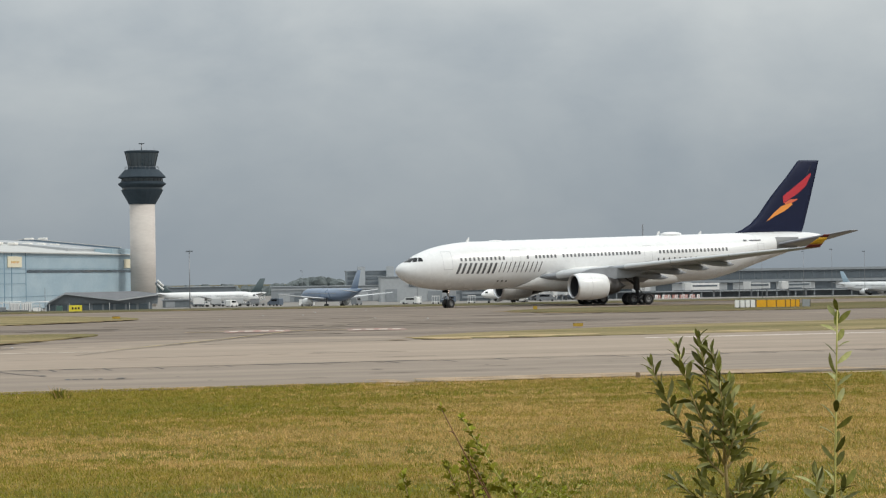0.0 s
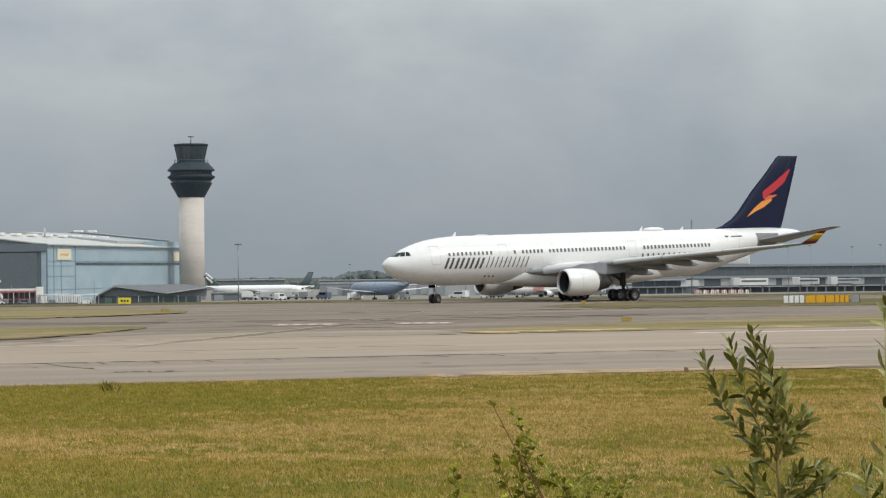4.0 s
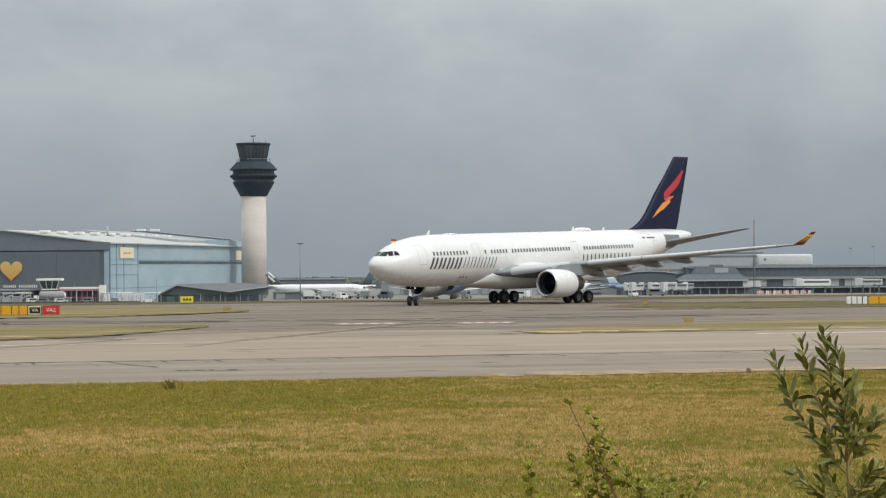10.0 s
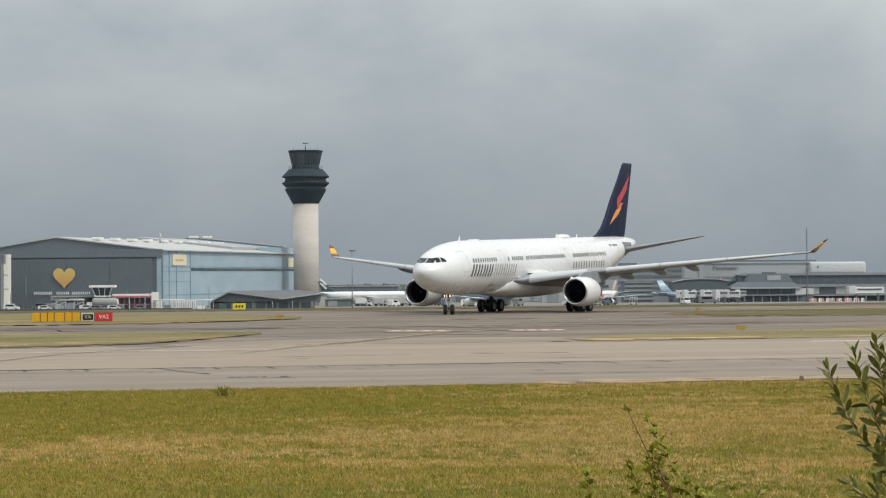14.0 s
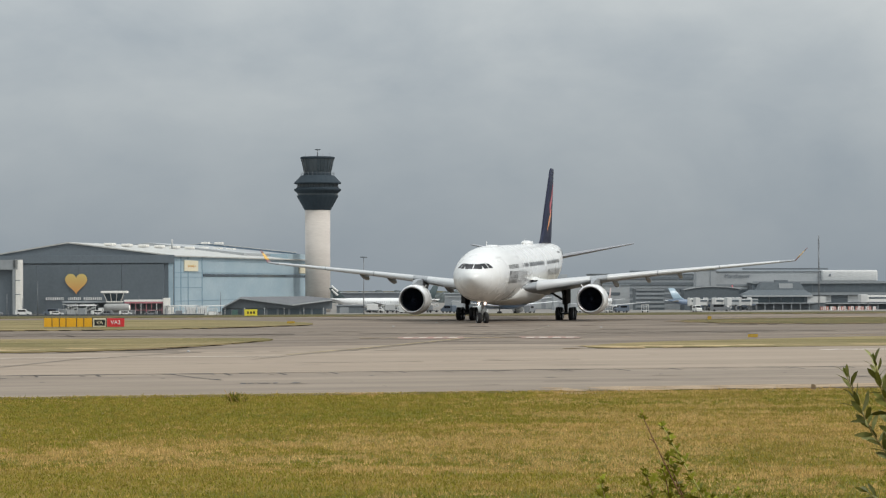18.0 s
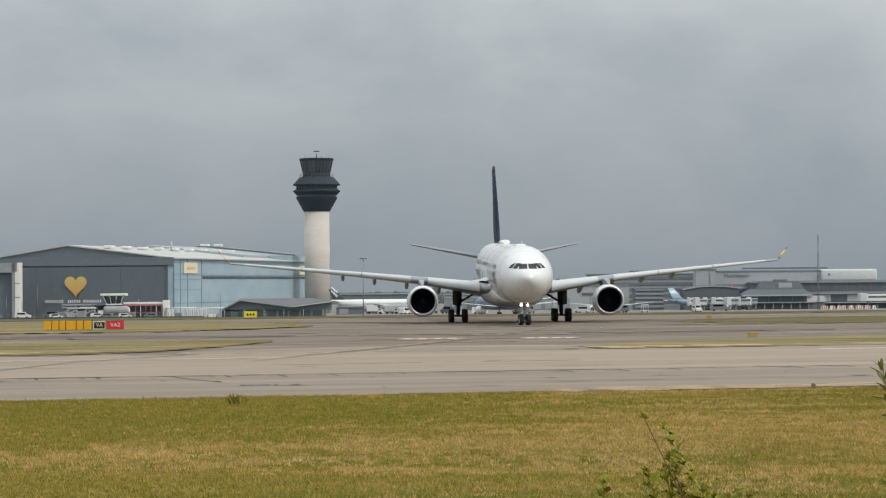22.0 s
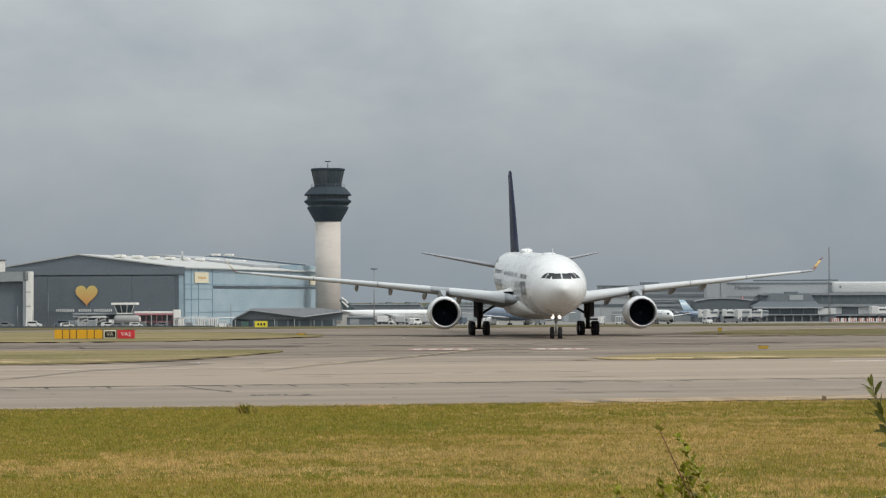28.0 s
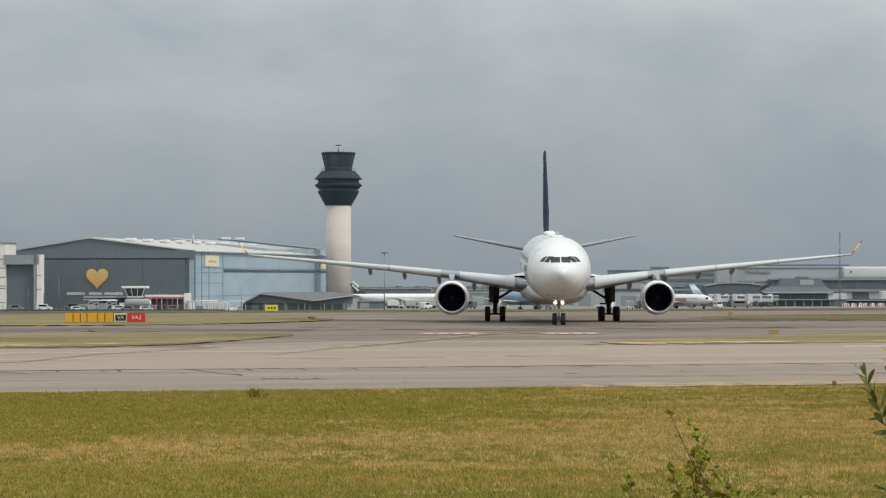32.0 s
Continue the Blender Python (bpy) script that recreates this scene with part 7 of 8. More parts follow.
# ---- control tower ----
def control_tower():
    t = thing("control_tower", "pale concrete control tower with dark flared cab", "control tower", (-47.8, 1000, ground_z(1000)))
    b = -ground_z(1000)
    N = 24
    part("shaft", lathe([(-1.0, 4.82), (32.3 + b, 4.82)], 48), M_CONCRETE, t, "pale ribbed concrete shaft")
    part("lower_cone", lathe([(32.2 + b, 5.05), (37.0 + b, 7.75), (37.7 + b, 8.0), (37.75 + b, 7.5)], N), M_TOWERDARK, t, "dark clad flared base", smooth=False)
    part("lower_windows", lathe([(37.7 + b, 7.55), (38.7 + b, 7.75)], N), M_TOWERGLASS, t, smooth=False)
    part("lower_eave", lathe([(38.5 + b, 7.7), (39.7 + b, 9.0), (40.15 + b, 9.1), (40.3 + b, 8.7), (40.9 + b, 7.9)], N), M_TOWERDARK, t, "dark projecting eave", smooth=False)
    ring = part("window_band", lathe([(40.7 + b, 7.75), (42.2 + b, 7.85)], N), M_TOWERGLASS, t, "band of tinted windows", smooth=False)
    for k in range(N):
        a = (k + 0.5) * math.tau / N
        part("window_post", box((0.12, 0.35, 1.5), (7.85 * math.cos(a), 7.85 * math.sin(a), 41.45 + b), rz=math.degrees(a)), M_TOWERTRIM, ring, smooth=False)
    part("upper_eave", lathe([(42.0 + b, 7.8), (42.2 + b, 9.0), (42.55 + b, 9.1), (45.3 + b, 6.55), (45.5 + b, 5.5)], N), M_TOWERDARK, t, "dark sloping upper skirt", smooth=False)
    part("cab_wall", lathe([(45.3 + b, 5.35), (46.7 + b, 5.2)], N), M_TOWERDARK, t, smooth=False)
    cab = part("cab_glazing", lathe([(46.7 + b, 5.15), (51.7 + b, 6.25)], N), M_TOWERGLASS, t, "outward leaning cab windows", smooth=False)
    for k in range(N):
        a = k * math.tau / N
        part("mullion", rod((5.19 * math.cos(a), 5.19 * math.sin(a), 46.7 + b), (6.3 * math.cos(a), 6.3 * math.sin(a), 51.7 + b), 0.07, n=6), M_TOWERTRIM, cab)
    part("roof", lathe([(51.6 + b, 6.35), (52.0 + b, 6.6), (52.45 + b, 6.6), (52.6 + b, 6.2), (52.75 + b, 0.3)], N), M_TOWERDARK, t, "dark flat cab roof", smooth=False)
    rail = bmesh.new()
    for k in range(N):
        a, c = k * math.tau / N, (k + 1) * math.tau / N
        rod((6.4 * math.cos(a), 6.4 * math.sin(a), 45.3 + b), (6.4 * math.cos(a), 6.4 * math.sin(a), 46.5 + b), 0.04, bm=rail, n=5)
        rod((6.4 * math.cos(a), 6.4 * math.sin(a), 46.45 + b), (6.4 * math.cos(c), 6.4 * math.sin(c), 46.45 + b), 0.045, bm=rail, n=5)
    part("gallery_rail", rail, M_POST, t, "thin gallery railing")
    m = rod((0, 0, 52.5 + b), (0, 0, 55.3 + b), 0.22, 0.16)
    part("aerial_mast", m, M_POST, t)
    part("radar_bar", box((2.2, 0.35, 0.35), (0, 0, 55.35 + b), bevel=0.05), M_TOWERTRIM, t, "small radar bar")
    for x, y, h in ((-4.5, -2, 1.2), (4.8, -1.5, 1.4), (2.2, -4.6, 0.9), (-2.6, -4.4, 0.8)):
        part("roof_aerial", rod((x, y, 52.5 + b), (x, y, 52.7 + b + h), 0.05, n=5), M_POST, t)


# ---- the hangar ----
M_BAYPALE = mat("pale_bay_sheet", (0.36, 0.375, 0.385), 0.6, var=0.05, scale=0.1, fine=0.8)
M_RIMBLUE = mat("slate_blue_trim", (0.10, 0.15, 0.20), 0.5, var=0.08)
def hangar():
    ang = math.degrees(math.atan2(-0.2, 0.98))   # local x runs along the front, y back along the side
    gz = ground_z(850)
    t = thing("hangar", "large aircraft hangar, slate grey front and pale blue side", "hangar", (-87.7, 850, gz), ang)
    W, L, E, R = 64.5, 190.0, 13.35 - gz, 17.4 - gz
    # local frame: corner at the origin, front towards -x
    front = loft([[(0, y, 0), (0, y, E), (-W * 0.56, y, R), (-W, y, E), (-W, y, 0)] for y in (0.0, 0.8)])
    part("front_wall", front, M_CLADDARK, t, "slate grey gabled front", smooth=False)
    for i in range(4):
        x0, x1 = -3.0 - i * 14.6, -3.0 - (i + 1) * 14.6 + 0.06
        part("door_leaf", box((x0 - x1, 0.5, 16.2), ((x0 + x1) / 2, -0.35 - 0.10 * (i % 2), 8.1), bevel=0.05), M_CLADDARK2, t, "slate grey sliding door leaf", smooth=False)
    part("fascia", box((W + 0.8, 0.7, 2.6), (-W / 2, -0.4, E - 1.2), bevel=0.05), M_CLADDARK, t, "slate fascia above the doors", smooth=False)
    side = part("side_wall", box((0.8, L, E), (-0.41, L / 2 + 0.81, E / 2)), M_CLADBLUE, t, "pale blue clad side wall", smooth=False)
    # horizontal and upright cladding seams
    for z, ln in ((4.2, L), (8.6, 31), (12.0, 31), (13.5, L), (17.6, L)):
        part("cladding_seam", box((0.1, ln, 0.12), (0.05, ln / 2 + 0.8, z)), M_CLADBLUE2, side, smooth=False)
    for y in (1.0, 8, 16, 32):
        part("cladding_post", box((0.14, 0.4 if y < 40 else 0.15, E), (0.06, y, E / 2)), M_CLADBLUE2, side, smooth=False)
    for i in range(9):
        y0 = 33.0 + i * 16.9
        part("ribbon_window", box((0.16, 16.2, 0.95), (0.06, y0 + 8.1, 12.65)), M_STRIPGLASS, side, "dark ribbon window", smooth=False)
    part("logo_board", box((0.2, 15.5, 3.6), (0.2, 19.0, 15.8)), M_CREAM, t, "cream logo board", smooth=False)
    for k in range(6):
        part("logo_mark", box((0.05, 1.0, 0.55 if k % 2 else 0.8), (0.33, 15.5 + k * 1.5, 15.75)), M_GOLD, t, smooth=False)
    part("corner_post", box((1.5, 0.3, E - 0.5), (-0.85, -0.17, (E - 0.5) / 2)), M_CLADBLUE, t, "pale blue corner post", smooth=False)
    part("logo_board", box((0.2, 14.5, 3.5), (0.2, 168.0, 15.5)), M_CREAM, t, "cream logo board", smooth=False)
    # roof: two low slopes with an overhang
    rf = loft([[(0.9, y, E - 0.05), (-W * 0.56, y, R + 0.45), (-W - 0.9, y, E - 0.05), (-W - 0.9, y, E - 0.45), (-W * 0.56, y, R + 0.02), (0.9, y, E - 0.45)] for y in (-0.5, L + 1.5)])
    roof = part("roof", rf, M_ROOFMETAL, t, "pale metal sheet roof", smooth=False)
    for i in range(9):
        y = 12 + i * 18
        part("roof_vent", box((3.0, 4.0, 0.9), (-W * 0.40, y, R - 0.2), bevel=0.25), M_WHITEPANEL, roof, "white roof vent", smooth=False)
    # raised rear bay with a parapet along its far edge
    z0, pk, lo, le = E - 0.5, 19.35 - gz, 15.35 - gz, 17.6 - gz
    part("raised_bay", loft([[(-8, y, z0), (-8, y, lo), (-45.5, y, pk), (-58, y, le), (-58, y, z0)] for y in (112, 184)]), M_BAYPALE, t, "raised pale rear bay", smooth=False)
    for m, a, b, nm, lb in ((M_RIMBLUE, 0.2, 0.75, "parapet", "slate blue parapet"), (M_ROOFMETAL, 0.76, 1.05, "parapet_cap", "white parapet cap")):
        part(nm, loft([[(-7.5, y, lo + a), (-45.5, y, pk + a), (-58.5, y, le + a), (-58.5, y, le + b), (-45.5, y, pk + b), (-7.5, y, lo + b)] for y in (184.2, 186)]), m, t, lb, smooth=False)
    part("bay_post", box((0.8, 1.0, 3.2), (-7.6, 183.6, 14.3 - gz)), M_RIMBLUE, t, smooth=False)
    part("rear_block", box((7.0, 40, 3.6), (-3.7, 165, 13.6 - gz)), M_CLADBLUE, t, "blue clad rear wall", smooth=False)
    for x, y in ((-42, 176), (-37, 178)):
        part("roof_vent", box((3.2, 3.0, 0.8), (x, y, pk + 0.7), bevel=0.2), M_WHITEPANEL, t, "white roof vent", smooth=False)
    # heart emblem and title bar on the doors
    pts = []
    for k in range(48):
        u = k * math.tau / 48
        pts.append((16 * math.sin(u) ** 3, 13 * math.cos(u) - 5 * math.cos(2 * u) - 2 * math.cos(3 * u) - math.cos(4 * u)))
    bm = loft([[(-33.0 + 0.238 * x, y, 10.4 + 0.235 * z) for x, z in pts] for y in (-1.05, -0.95)])
    part("heart_emblem", bm, M_GOLD, t, "golden heart emblem", smooth=False)
    for x, w in ((-40.2, 6.2), (-33.2, 4.6), (-27.0, 6.4)):
        for k in range(int(w / 0.62)):
            part("title_bar", box((0.30, 0.06, 0.95), (x - w / 2 + k * 0.64, -1.0, 5.05)), M_SIGNWHITE, t, "plain white bar", smooth=False)
    part("roof_mast", rod((-W * 0.3, 60, R - 1), (-W * 0.3, 60, R + 2.2), 0.35, n=6), M_LIGHTPANEL, t)


def white_block():
    gz = ground_z(835)
    t = thing("hangar_annex", "white panelled block with dark seams beside the hangar", "building", (-163.2, 838, gz), -4)
    top = 15.7 - gz
    part("wall", box((31.5, 14, top), (0.4, 7, top / 2)), M_WHITEPANEL, t, "white panelled wall", smooth=False)
    for z in (2.2, 6.8, 7.6, 10.4, 13.3, 16.2):
        part("panel_seam", box((31.6, 0.1, 0.22), (0.4, -0.04, z)), M_DARKPANEL, t, smooth=False)
    part("roof_edge", box((32.4, 14.8, 0.35), (0.4, 7, top + 0.17)), M_GREYPANEL, t, smooth=False)
    t2 = thing("hangar_portal", "grey portal with white end pier before the hangar", "building", (-141.3, 836, gz), -4)
    tp = 11.9 - gz
    part("lintel", box((11.5, 4, 3.1), (-0.6, 2, tp - 1.6)), M_GREYPANEL, t2, "grey lintel", smooth=False)
    part("shutter", box((9.5, 0.6, tp - 3.2), (-0.9, 2.2, (tp - 3.2) / 2)), M_CLADDARK2, t2, "slate shutter", smooth=False)
    for x, w, m in ((3.9, 0.9, M_GREYPANEL), (5.2, 1.5, M_WHITEPANEL)):
        part("pier", box((w, 4, tp), (x, 2, tp / 2)), m, t2, smooth=False)
    for z in (6.5, 11.0):
        part("panel_seam", box((1.6, 0.1, 0.2), (5.2, -0.04, z)), M_DARKPANEL, t2, smooth=False)


M_LOCKER = mat("dull_green_paint", (0.06, 0.12, 0.10), 0.5, var=0.1)


def shed():
    gz = ground_z(690)
    t = thing("low_shed", "low dark shed with shallow felt roof and glazed front", "shed", (-44.5, 690, gz), 3)
    part("wall", box((27.5, 10, 2.6 ), (0, 5, 1.3)), M_DARKPANEL, t, "dark boarded wall", smooth=False)
    front, back = ((-13.4, 2.9), (-9.0, 5.2), (4.8, 3.35), (15.4, 4.7)), ((-13.4, 3.1), (-9.0, 5.45), (9.0, 5.55), (15.4, 4.85))
    bm = bmesh.new()
    for dz in (0.0, -0.3):
        g = [[bm.verts.new((x, y, z + dz)) for x, z in row] for y, row in ((-1.2, front), (9.5, back), (11.0, [(x, z - 0.6) for x, z in back]))]
        for p, q in zip(g, g[1:]):
            for i in range(3):
                bm.faces.new((p[i], p[i + 1], q[i + 1], q[i]))
    part("roof", bm, M_BROWNROOF, t, "folded dark felt roof", smooth=False)
    part("gable", loft([[(x, y, z - 0.15) for x, z in front] + [(15.2, y, 2.2), (-13.2, y, 2.2)] for y in (0.0, 0.3)]), M_DARKPANEL, t, "dark boarded gables", smooth=False)
    for (x0, z0), (x1, z1) in zip(front, front[1:]):
        part("roof_edge", loft([[(x0, y, z0 + 0.02), (x1, y, z1 + 0.02), (x1, y, z1 - 0.26), (x0, y, z0 - 0.26)] for y in (-1.32, -1.21)]), M_LIGHTPANEL if x1 > 10 else M_GREYPANEL, t, "grey sloping roof edge", smooth=False)
    part("locker", box((1.6, 1.2, 2.0), (-10.4, -2.2, 1.0), bevel=0.04), M_LOCKER, t, "green metal locker", smooth=False)
    for i in range(9):
        x = -12.6 + i * 3.0
        part("window_pane", box((2.4, 0.1, 1.5), (x, -0.06, 1.5)), M_STRIPGLASS, t, smooth=False)
    for i in range(6):
        part("post", rod((-13 + i * 5.2, -1.0, 0), (-13 + i * 5.2, -1.0, 2.6), 0.07, n=6), M_LIGHTPANEL, t)


# ---- background aircraft ----

M_JETPANE = mat("far_window_pane", (0.33, 0.34, 0.35), 0.4, var=0.1)


def jet(name, label, at, heading, length=44.0, dia=3.9, span=36.0, body_m=None, fin_m=None, belly_m=None, stripe=None, tall=1.45):
    body_m, fin_m = body_m or M_WHITE, fin_m or M_WHITE
    t = thing(name, label, "airliner", (at[0], at[1], ground_z(at[1]) + 0.05), heading)
    r, zc = dia / 2, dia * 0.92
    ks = [(0, 0.02, -0.25), (0.012, 0.28, -0.2), (0.03, 0.5, -0.14), (0.07, 0.78, -0.06), (0.12, 0.95, 0), (0.18, 1, 0), (0.62, 1, 0), (0.72, 0.94, 0.06), (0.84, 0.68, 0.3), (0.94, 0.36, 0.6), (1.0, 0.1, 0.82)]
    rings = [[(length * (0.5 - u), r * k * math.cos(a * math.tau / 28), zc + r * (o + k * math.sin(a * math.tau / 28))) for a in range(28)] for u, k, o in ks]
    f = part("fuselage", loft(rings), body_m, t)
    if belly_m:
        rings = [[(length * (0.5 - u), (r + 0.03) * k * math.cos(a), zc + r * o + (r + 0.03) * k * math.sin(a)) for a in lin(math.pi * 1.05, math.pi * 1.95, 12)] for u, k, o in ks[2:9]]
        part("lower_body", loft(rings, caps=False, closed=False), belly_m, t)
    hs = span / 2
    for sd in (1, -1):
        rt, tp = length * 0.14, length * 0.035
        st = [(r * 0.6, length * 0.36, rt * 1.15, zc - r * 0.62, 0.12), (hs * 0.35, length * 0.43, rt * 0.72, zc - r * 0.38, 0.11), (hs, length * 0.56, tp, zc + r * 0.22, 0.1)]
        rings = [[(length * 0.5 - le - a, sd * y, z + b) for a, b in foil(c, th, 8)] for y, le, c, z, th in st]
        part("wing", loft(rings), M_LIGHTWING, t, "pale grey wing")
        st = [(r * 0.2, length * 0.875, length * 0.09, zc + r * 0.45, 0.1), (hs * 0.33, length * 0.945, length * 0.035, zc + r * 0.8, 0.09)]
        part("tailplane", loft([[(length * 0.5 - le - a, sd * y, z + b) for a, b in foil(c, th, 6)] for y, le, c, z, th in st]), M_LIGHTWING, t)
        e = part("engine", lathe([(0, r * 0.52), (-0.15, r * 0.6), (-length * 0.05, r * 0.62), (-length * 0.09, r * 0.48), (-length * 0.11, r * 0.3)], 24, "x"), body_m if body_m is not M_SKYBLUE else M_VEHWHITE, t, "engine nacelle", loc=(length * 0.5 - length * 0.37, sd * hs * 0.33, zc - r * 1.05))
        part("inlet", lathe([(0.02, r * 0.5), (0.03, 0.02)], 20, "x"), M_BLACK, e)
        bm = rod((0, 0, 0.5), (0, 0, zc - r * 0.4), 0.14)
        g = part("main_gear", bm, M_STRUTDARK, t, loc=(-length * 0.05, sd * r * 1.35, 0))
        for x in (-0.5, 0.5):
            part("tyre", lathe([(-0.35, 0.3), (-0.35, 0.45), (0.0, 0.5), (0.35, 0.45), (0.35, 0.3)], 14, "y"), M_TYRE, g, loc=(x, 0, 0.5))
        for k in range(26):
            s = 0.16 + 0.5 * k / 25
            part("cabin_window", box((0.3, 0.06, 0.42), (length * (0.5 - s), sd * (r + 0.0), zc + r * 0.22)), M_JETPANE, f, smooth=False)
        part("cockpit_pane", box((0.9, 0.08, 0.5), (length * 0.5 - length * 0.045, sd * r * 0.56, zc + r * 0.26), rz=-sd * 28), M_GLASSDARK, f, smooth=False)
    h = dia * tall
    fs = [(length * 0.80, length * 0.13, zc + r * 0.7, 0.05), (length * 0.845, length * 0.105, zc + r + h * 0.2, 0.05), (length * 0.93, length * 0.062, zc + r + h, 0.05)]
    part("fin", loft([[(length * 0.5 - le - a, b, z) for a, b in foil(c, th, 6)] for le, c, z, th in fs]), fin_m, t, "painted tail fin")
    ng = part("nose_gear", rod((0, 0, 0.4), (0, 0, zc - r * 0.9), 0.1), M_STRUTDARK, t, loc=(length * 0.39, 0, 0))
    part("tyre", lathe([(-0.3, 0.22), (-0.3, 0.36), (0, 0.4), (0.3, 0.36), (0.3, 0.22)], 14, "y"), M_TYRE, ng, loc=(0, 0, 0.4))
    if stripe:
        for sd in (1, -1):
            part("body_mark", box((length * 0.16, 0.06, dia * 0.34), (length * 0.12, sd * (r + 0.0), zc - r * 0.12)), stripe, f, smooth=False)
    return t


# ---- motion ----
def motions():
    walk(plane, [
        (0, pose(41.18, 308.87, 0, 0, 0, 202.53)),
        (1, pose(39.68, 308.39, 0, 0, 0, 203.90)),
        (2, pose(37.75, 307.67, 0, 0, 0, 204.57)),
        (3, pose(35.50, 306.72, 0, 0, 0, 205.52)),
        (4, pose(33.06, 305.58, 0, 0, 0, 207.18)),
        (5, pose(30.51, 304.26, 0, 0, 0, 209.62)),
        (6, pose(27.92, 302.78, 0, 0, 0, 212.75)),
        (7, pose(25.36, 301.16, 0, 0, 0, 216.39)),
        (8, pose(22.88, 299.42, 0, 0, 0, 220.32)),
        (9, pose(20.53, 297.57, 0, 0, 0, 224.39)),
        (10, pose(18.33, 295.63, 0, 0, 0, 228.47)),
        (11, pose(16.31, 293.62, 0, 0, 0, 232.50)),
        (12, pose(14.49, 291.54, 0, 0, 0, 236.46)),
        (13, pose(12.87, 289.40, 0, 0, 0, 240.37)),
        (14, pose(11.47, 287.22, 0, 0, 0, 244.26)),
        (15, pose(10.27, 285.01, 0, 0, 0, 248.14)),
        (16, pose(9.29, 282.76, 0, 0, 0, 252.04)),
        (17, pose(8.50, 280.50, 0, 0, 0, 255.91)),
        (18, pose(7.89, 278.22, 0, 0, 0, 259.72)),
        (19, pose(7.45, 275.93, 0, 0, 0, 263.36)),
        (20, pose(7.17, 273.63, 0, 0, 0, 266.72)),
        (21, pose(7.02, 271.32, 0, 0, 0, 269.67)),
        (22, pose(6.98, 269.00, 0, 0, 0, 272.09)),
        (23, pose(7.03, 266.67, 0, 0, 0, 273.86)),
        (24, pose(7.15, 264.34, 0, 0, 0, 274.94)),
        (25, pose(7.32, 261.98, 0, 0, 0, 275.32)),
        (26, pose(7.51, 259.62, 0, 0, 0, 275.09)),
        (27, pose(7.71, 257.22, 0, 0, 0, 274.38)),
        (28, pose(7.90, 254.80, 0, 0, 0, 273.40)),
        (29, pose(8.07, 252.33, 0, 0, 0, 272.35)),
        (30, pose(8.20, 249.82, 0, 0, 0, 271.41)),
        (31, pose(8.29, 247.25, 0, 0, 0, 270.59)),
        (32, pose(8.34, 244.61, 0, 0, 0, 269.58)),
    ])
    # the wheels roll with the distance gone; rows close enough together for the turn between them
    rows_t = [i * 0.4 for i in range(81)]
    track = [(t, plane_place(t)) for t in rows_t]
    gone, total = [0.0], 0.0
    for (t0, a), (t1, b) in zip(track, track[1:]):
        total += (a - b).length
        gone.append(total)
    for w, r, p in WHEELS:
        walk(w, [(t, pose(*p, 0, math.degrees(g / r), 0)) for t, g in zip(rows_t, gone)])
    # the nose leg steers into the turn and straightens out
    base = tuple(NOSE_LEG.location)
    walk(NOSE_LEG, [(t, pose(*base, 0, 0, a)) for t, a in ((0, 18), (4, 26), (9, 30), (14, 29), (19, 25), (21.5, 15), (23.5, 0), (26, -6), (30, -4), (32, -3))])
    # a smaller jet turns round on the apron behind
    walk(TAXI_JET, [(t, pose(JET_Y * math.tan(radians(az)), JET_Y, JET_Z, 0, 0, a)) for t, az, a in ((0, 5.40, 222), (4, 4.95, 223), (6, 4.69, 226), (10, 4.10, 235), (14, 3.72, 246), (18, 3.52, 256), (20, 3.50, 262), (22, 3.65, 267), (25, 3.92, 274), (28, 4.37, 290), (30, 4.42, 304), (32, 4.64, 314))])
    # the plants sway in a light wind; gusts lean the shrub to one side
    home = tuple(BUSH.location)
    lean = ((0, -0.18), (0.6, -0.04), (1.3, 0.08), (1.9, -0.21), (2.5, -0.69), (3.2, -0.43), (4.5, 0.16), (5.7, -0.17), (6.4, -1.08), (7, -0.31), (7.6, 0.10), (8.3, 0.40), (8.9, 0.03), (10.2, 0.46), (11.5, 0.40), (12.7, -0.00), (14, -0.03), (15.3, 0.49), (16.6, 0.12), (17.5, -0.25), (18.5, 1.22), (19.5, 0.39), (20.5, 1.75), (21, 0.71), (21.5, 2.12), (22, 4.37), (22.5, 3.84), (23, 0.94), (24, 0.25), (25, -0.76), (26.5, 1.43), (28, 1.94), (29, 2.27), (30, 0.03), (31, 1.54), (32, -0.17))
    walk(BUSH, [(t, pose(*home, 0.12 * math.sin(0.9 * t + 1), a, 0)) for t, a in lean])
    for ob, seed, amp, drift in ((SHOOT, 2.3, 0.6, (0, 0, 0, 0)), (SPRIG, 4.1, 0.4, (-1.3, -1.2, -0.1, 0.3))):
        home = tuple(ob.location)
        walk(ob, [(0.5 * k, pose(*home, 0.3 * amp * math.sin(0.9 * k * 0.5 + seed), float(np.interp(0.5 * k, (0, 7, 14, 22), drift)) + amp * (math.sin(1.7 * k * 0.5 + seed) + 0.5 * math.sin(3.1 * k * 0.5 + 2 * seed)), 0)) for k in range(65)])


def plane_place(t):
    scene.frame_set(frame(t))
    return plane.matrix_world.translation.copy()


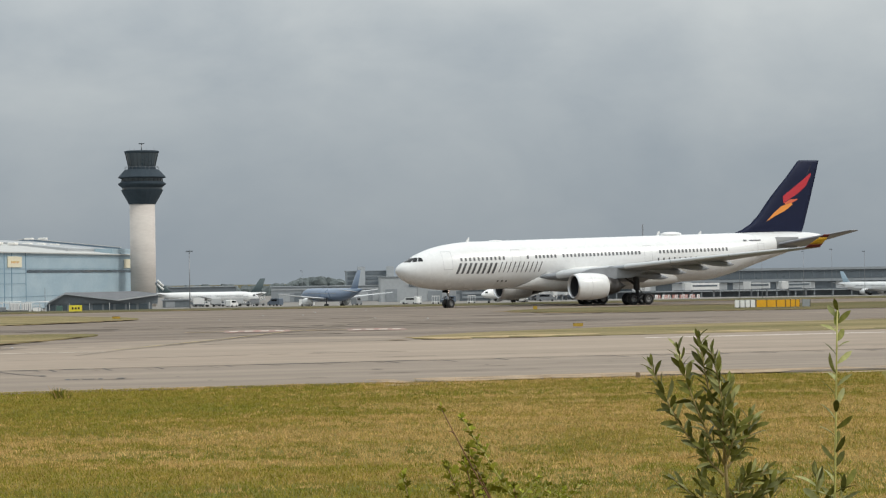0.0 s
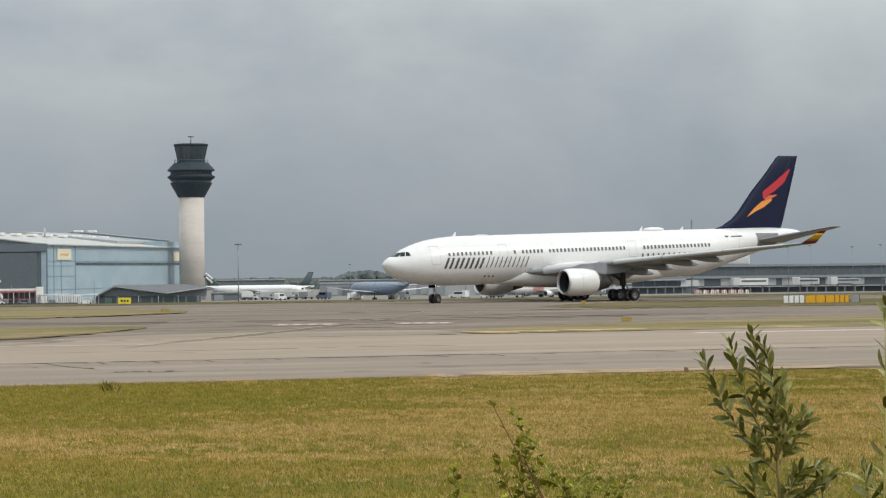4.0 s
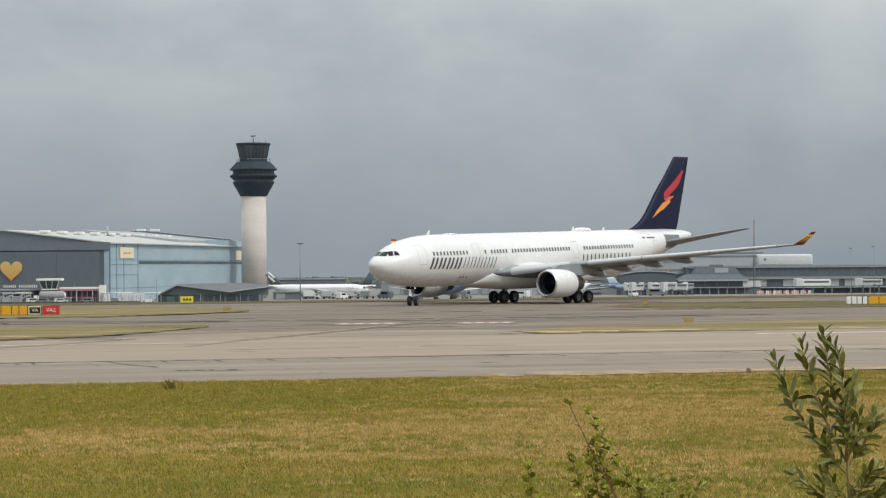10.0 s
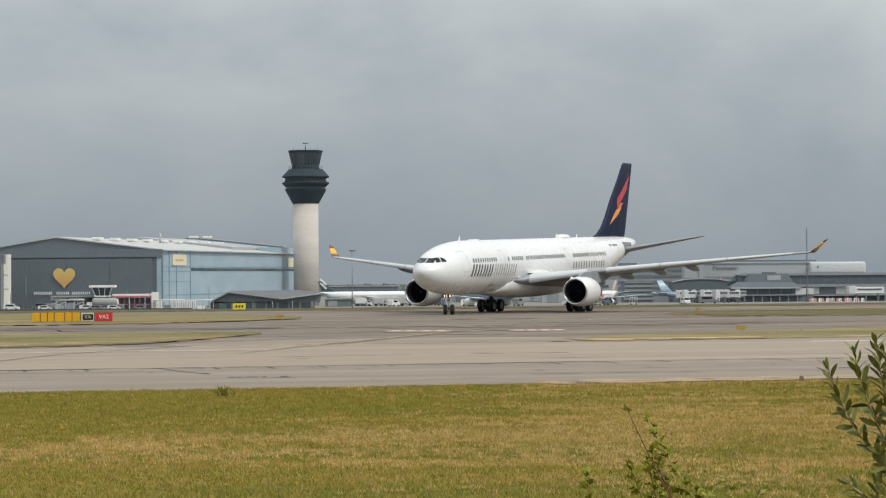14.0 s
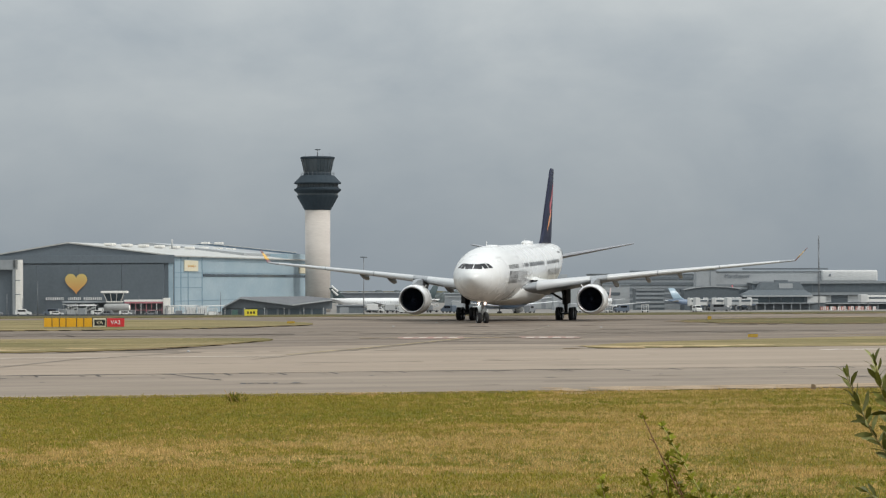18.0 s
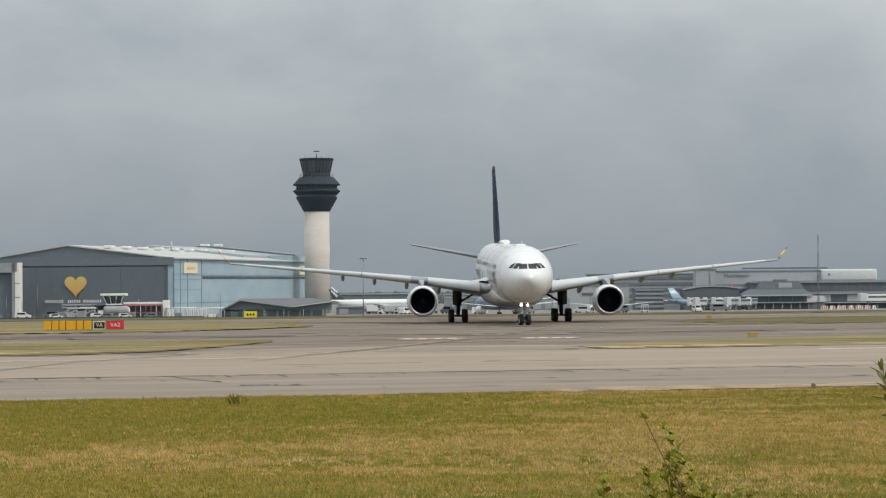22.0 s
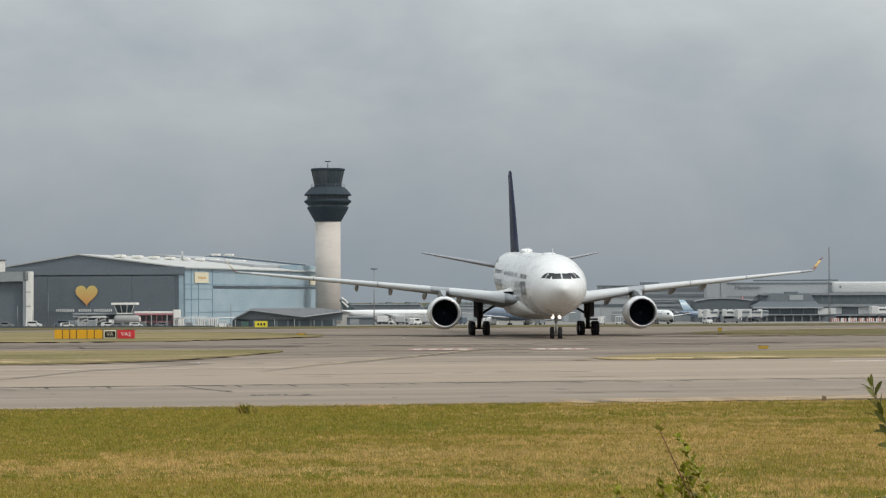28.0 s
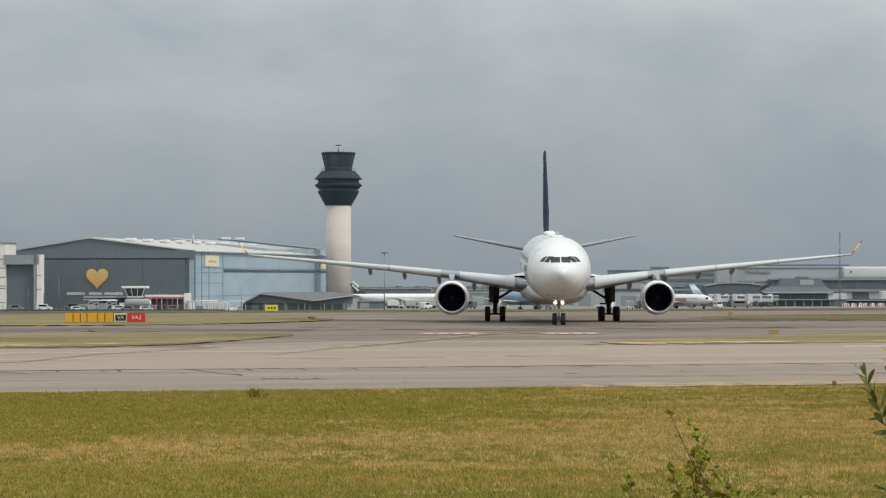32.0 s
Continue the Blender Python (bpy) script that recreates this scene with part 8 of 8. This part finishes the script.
M_FINBLUE = mat("pale_blue_fin_paint", (0.33, 0.44, 0.52), 0.35, var=0.05)
# fin red paled to pink-grey, the haze put into its colour
M_HAZEPINK = mat("haze_pink_paint", (0.44, 0.34, 0.32), 0.4, var=0.08)
control_tower()
hangar()
white_block()
shed()
jet("parked_airliner", "white parked airliner with slate and white tail", (-21.5, 900), 4, 36, 3.5, 30, fin_m=M_TEAL, tall=1.0)
PARKED = bpy.data.objects["parked_airliner"]
for dz in (0.0, 1.3):
    part("fin_stripe", rod((-14.6, -0.2, 5.9 + dz), (-16.8, -0.2, 8.0 + dz), 0.45, 0.3, n=6), M_VEHWHITE, PARKED, "white tail stripe")
STAIRS = bpy.data.objects["boarding_stairs"]
DOLLY = bpy.data.objects["dolly"]
for x, y, rz in ((-31, 884, 0), (-24, 886, 180), (-15.5, 884, 10), (-9, 886, 170), (-3.5, 882, 0)):
    copy_thing(STAIRS, pose(x, y, ground_z(y) + 0.05, 0, 0, rz))
for x, y in ((-28, 880), (-19.5, 879), (-12, 880), (-6, 878), (48, 842), (54, 846), (66, 850)):
    copy_thing(DOLLY, pose(x, y, ground_z(y) + 0.05))
jet("blue_airliner", "light blue and white twin-jet airliner parked on the apron", (18.5, 775), 114, 41, 3.9, 37, body_m=M_SKYBLUE, fin_m=M_SKYBLUE, tall=1.35)
jet("slate_tailed_airliner", "pale airliner with dark slate tail on the apron", (-17, 962), 176, 32, 3.4, 30, fin_m=M_TEAL)
jet("blue_tailed_airliner", "blue airliner with light blue tail at the pier", (104, 1004), 20, 38, 3.1, 34, body_m=M_SKYBLUE, fin_m=M_FINBLUE, tall=1.4)
jet("far_airliner", "white airliner with pale blue tail nose-on at the pier", (244, 1050), 300, 34, 3.9, 30, fin_m=M_FINBLUE, tall=1.1)
jet("pale_tailed_airliner", "white airliner with pale blue tail behind the pier", (226, 1128), 160, 36, 4.0, 32, fin_m=M_FINBLUE, tall=1.6)
jet("red_tailed_airliner", "grey airliner with red tail at the pier", (124, 1082), 70, 34, 3.6, 30, fin_m=M_RED)
JET_Y = 850.0
JET_Z = ground_z(JET_Y) + 0.05
TAXI_JET = jet("taxiing_jet", "white twin-jet with haze-paled pink tail and red markings, taxiing", (85, JET_Y), 184, 32, 3.3, 30, fin_m=M_HAZEPINK, stripe=M_REDWHITE, tall=1.0)
motions()
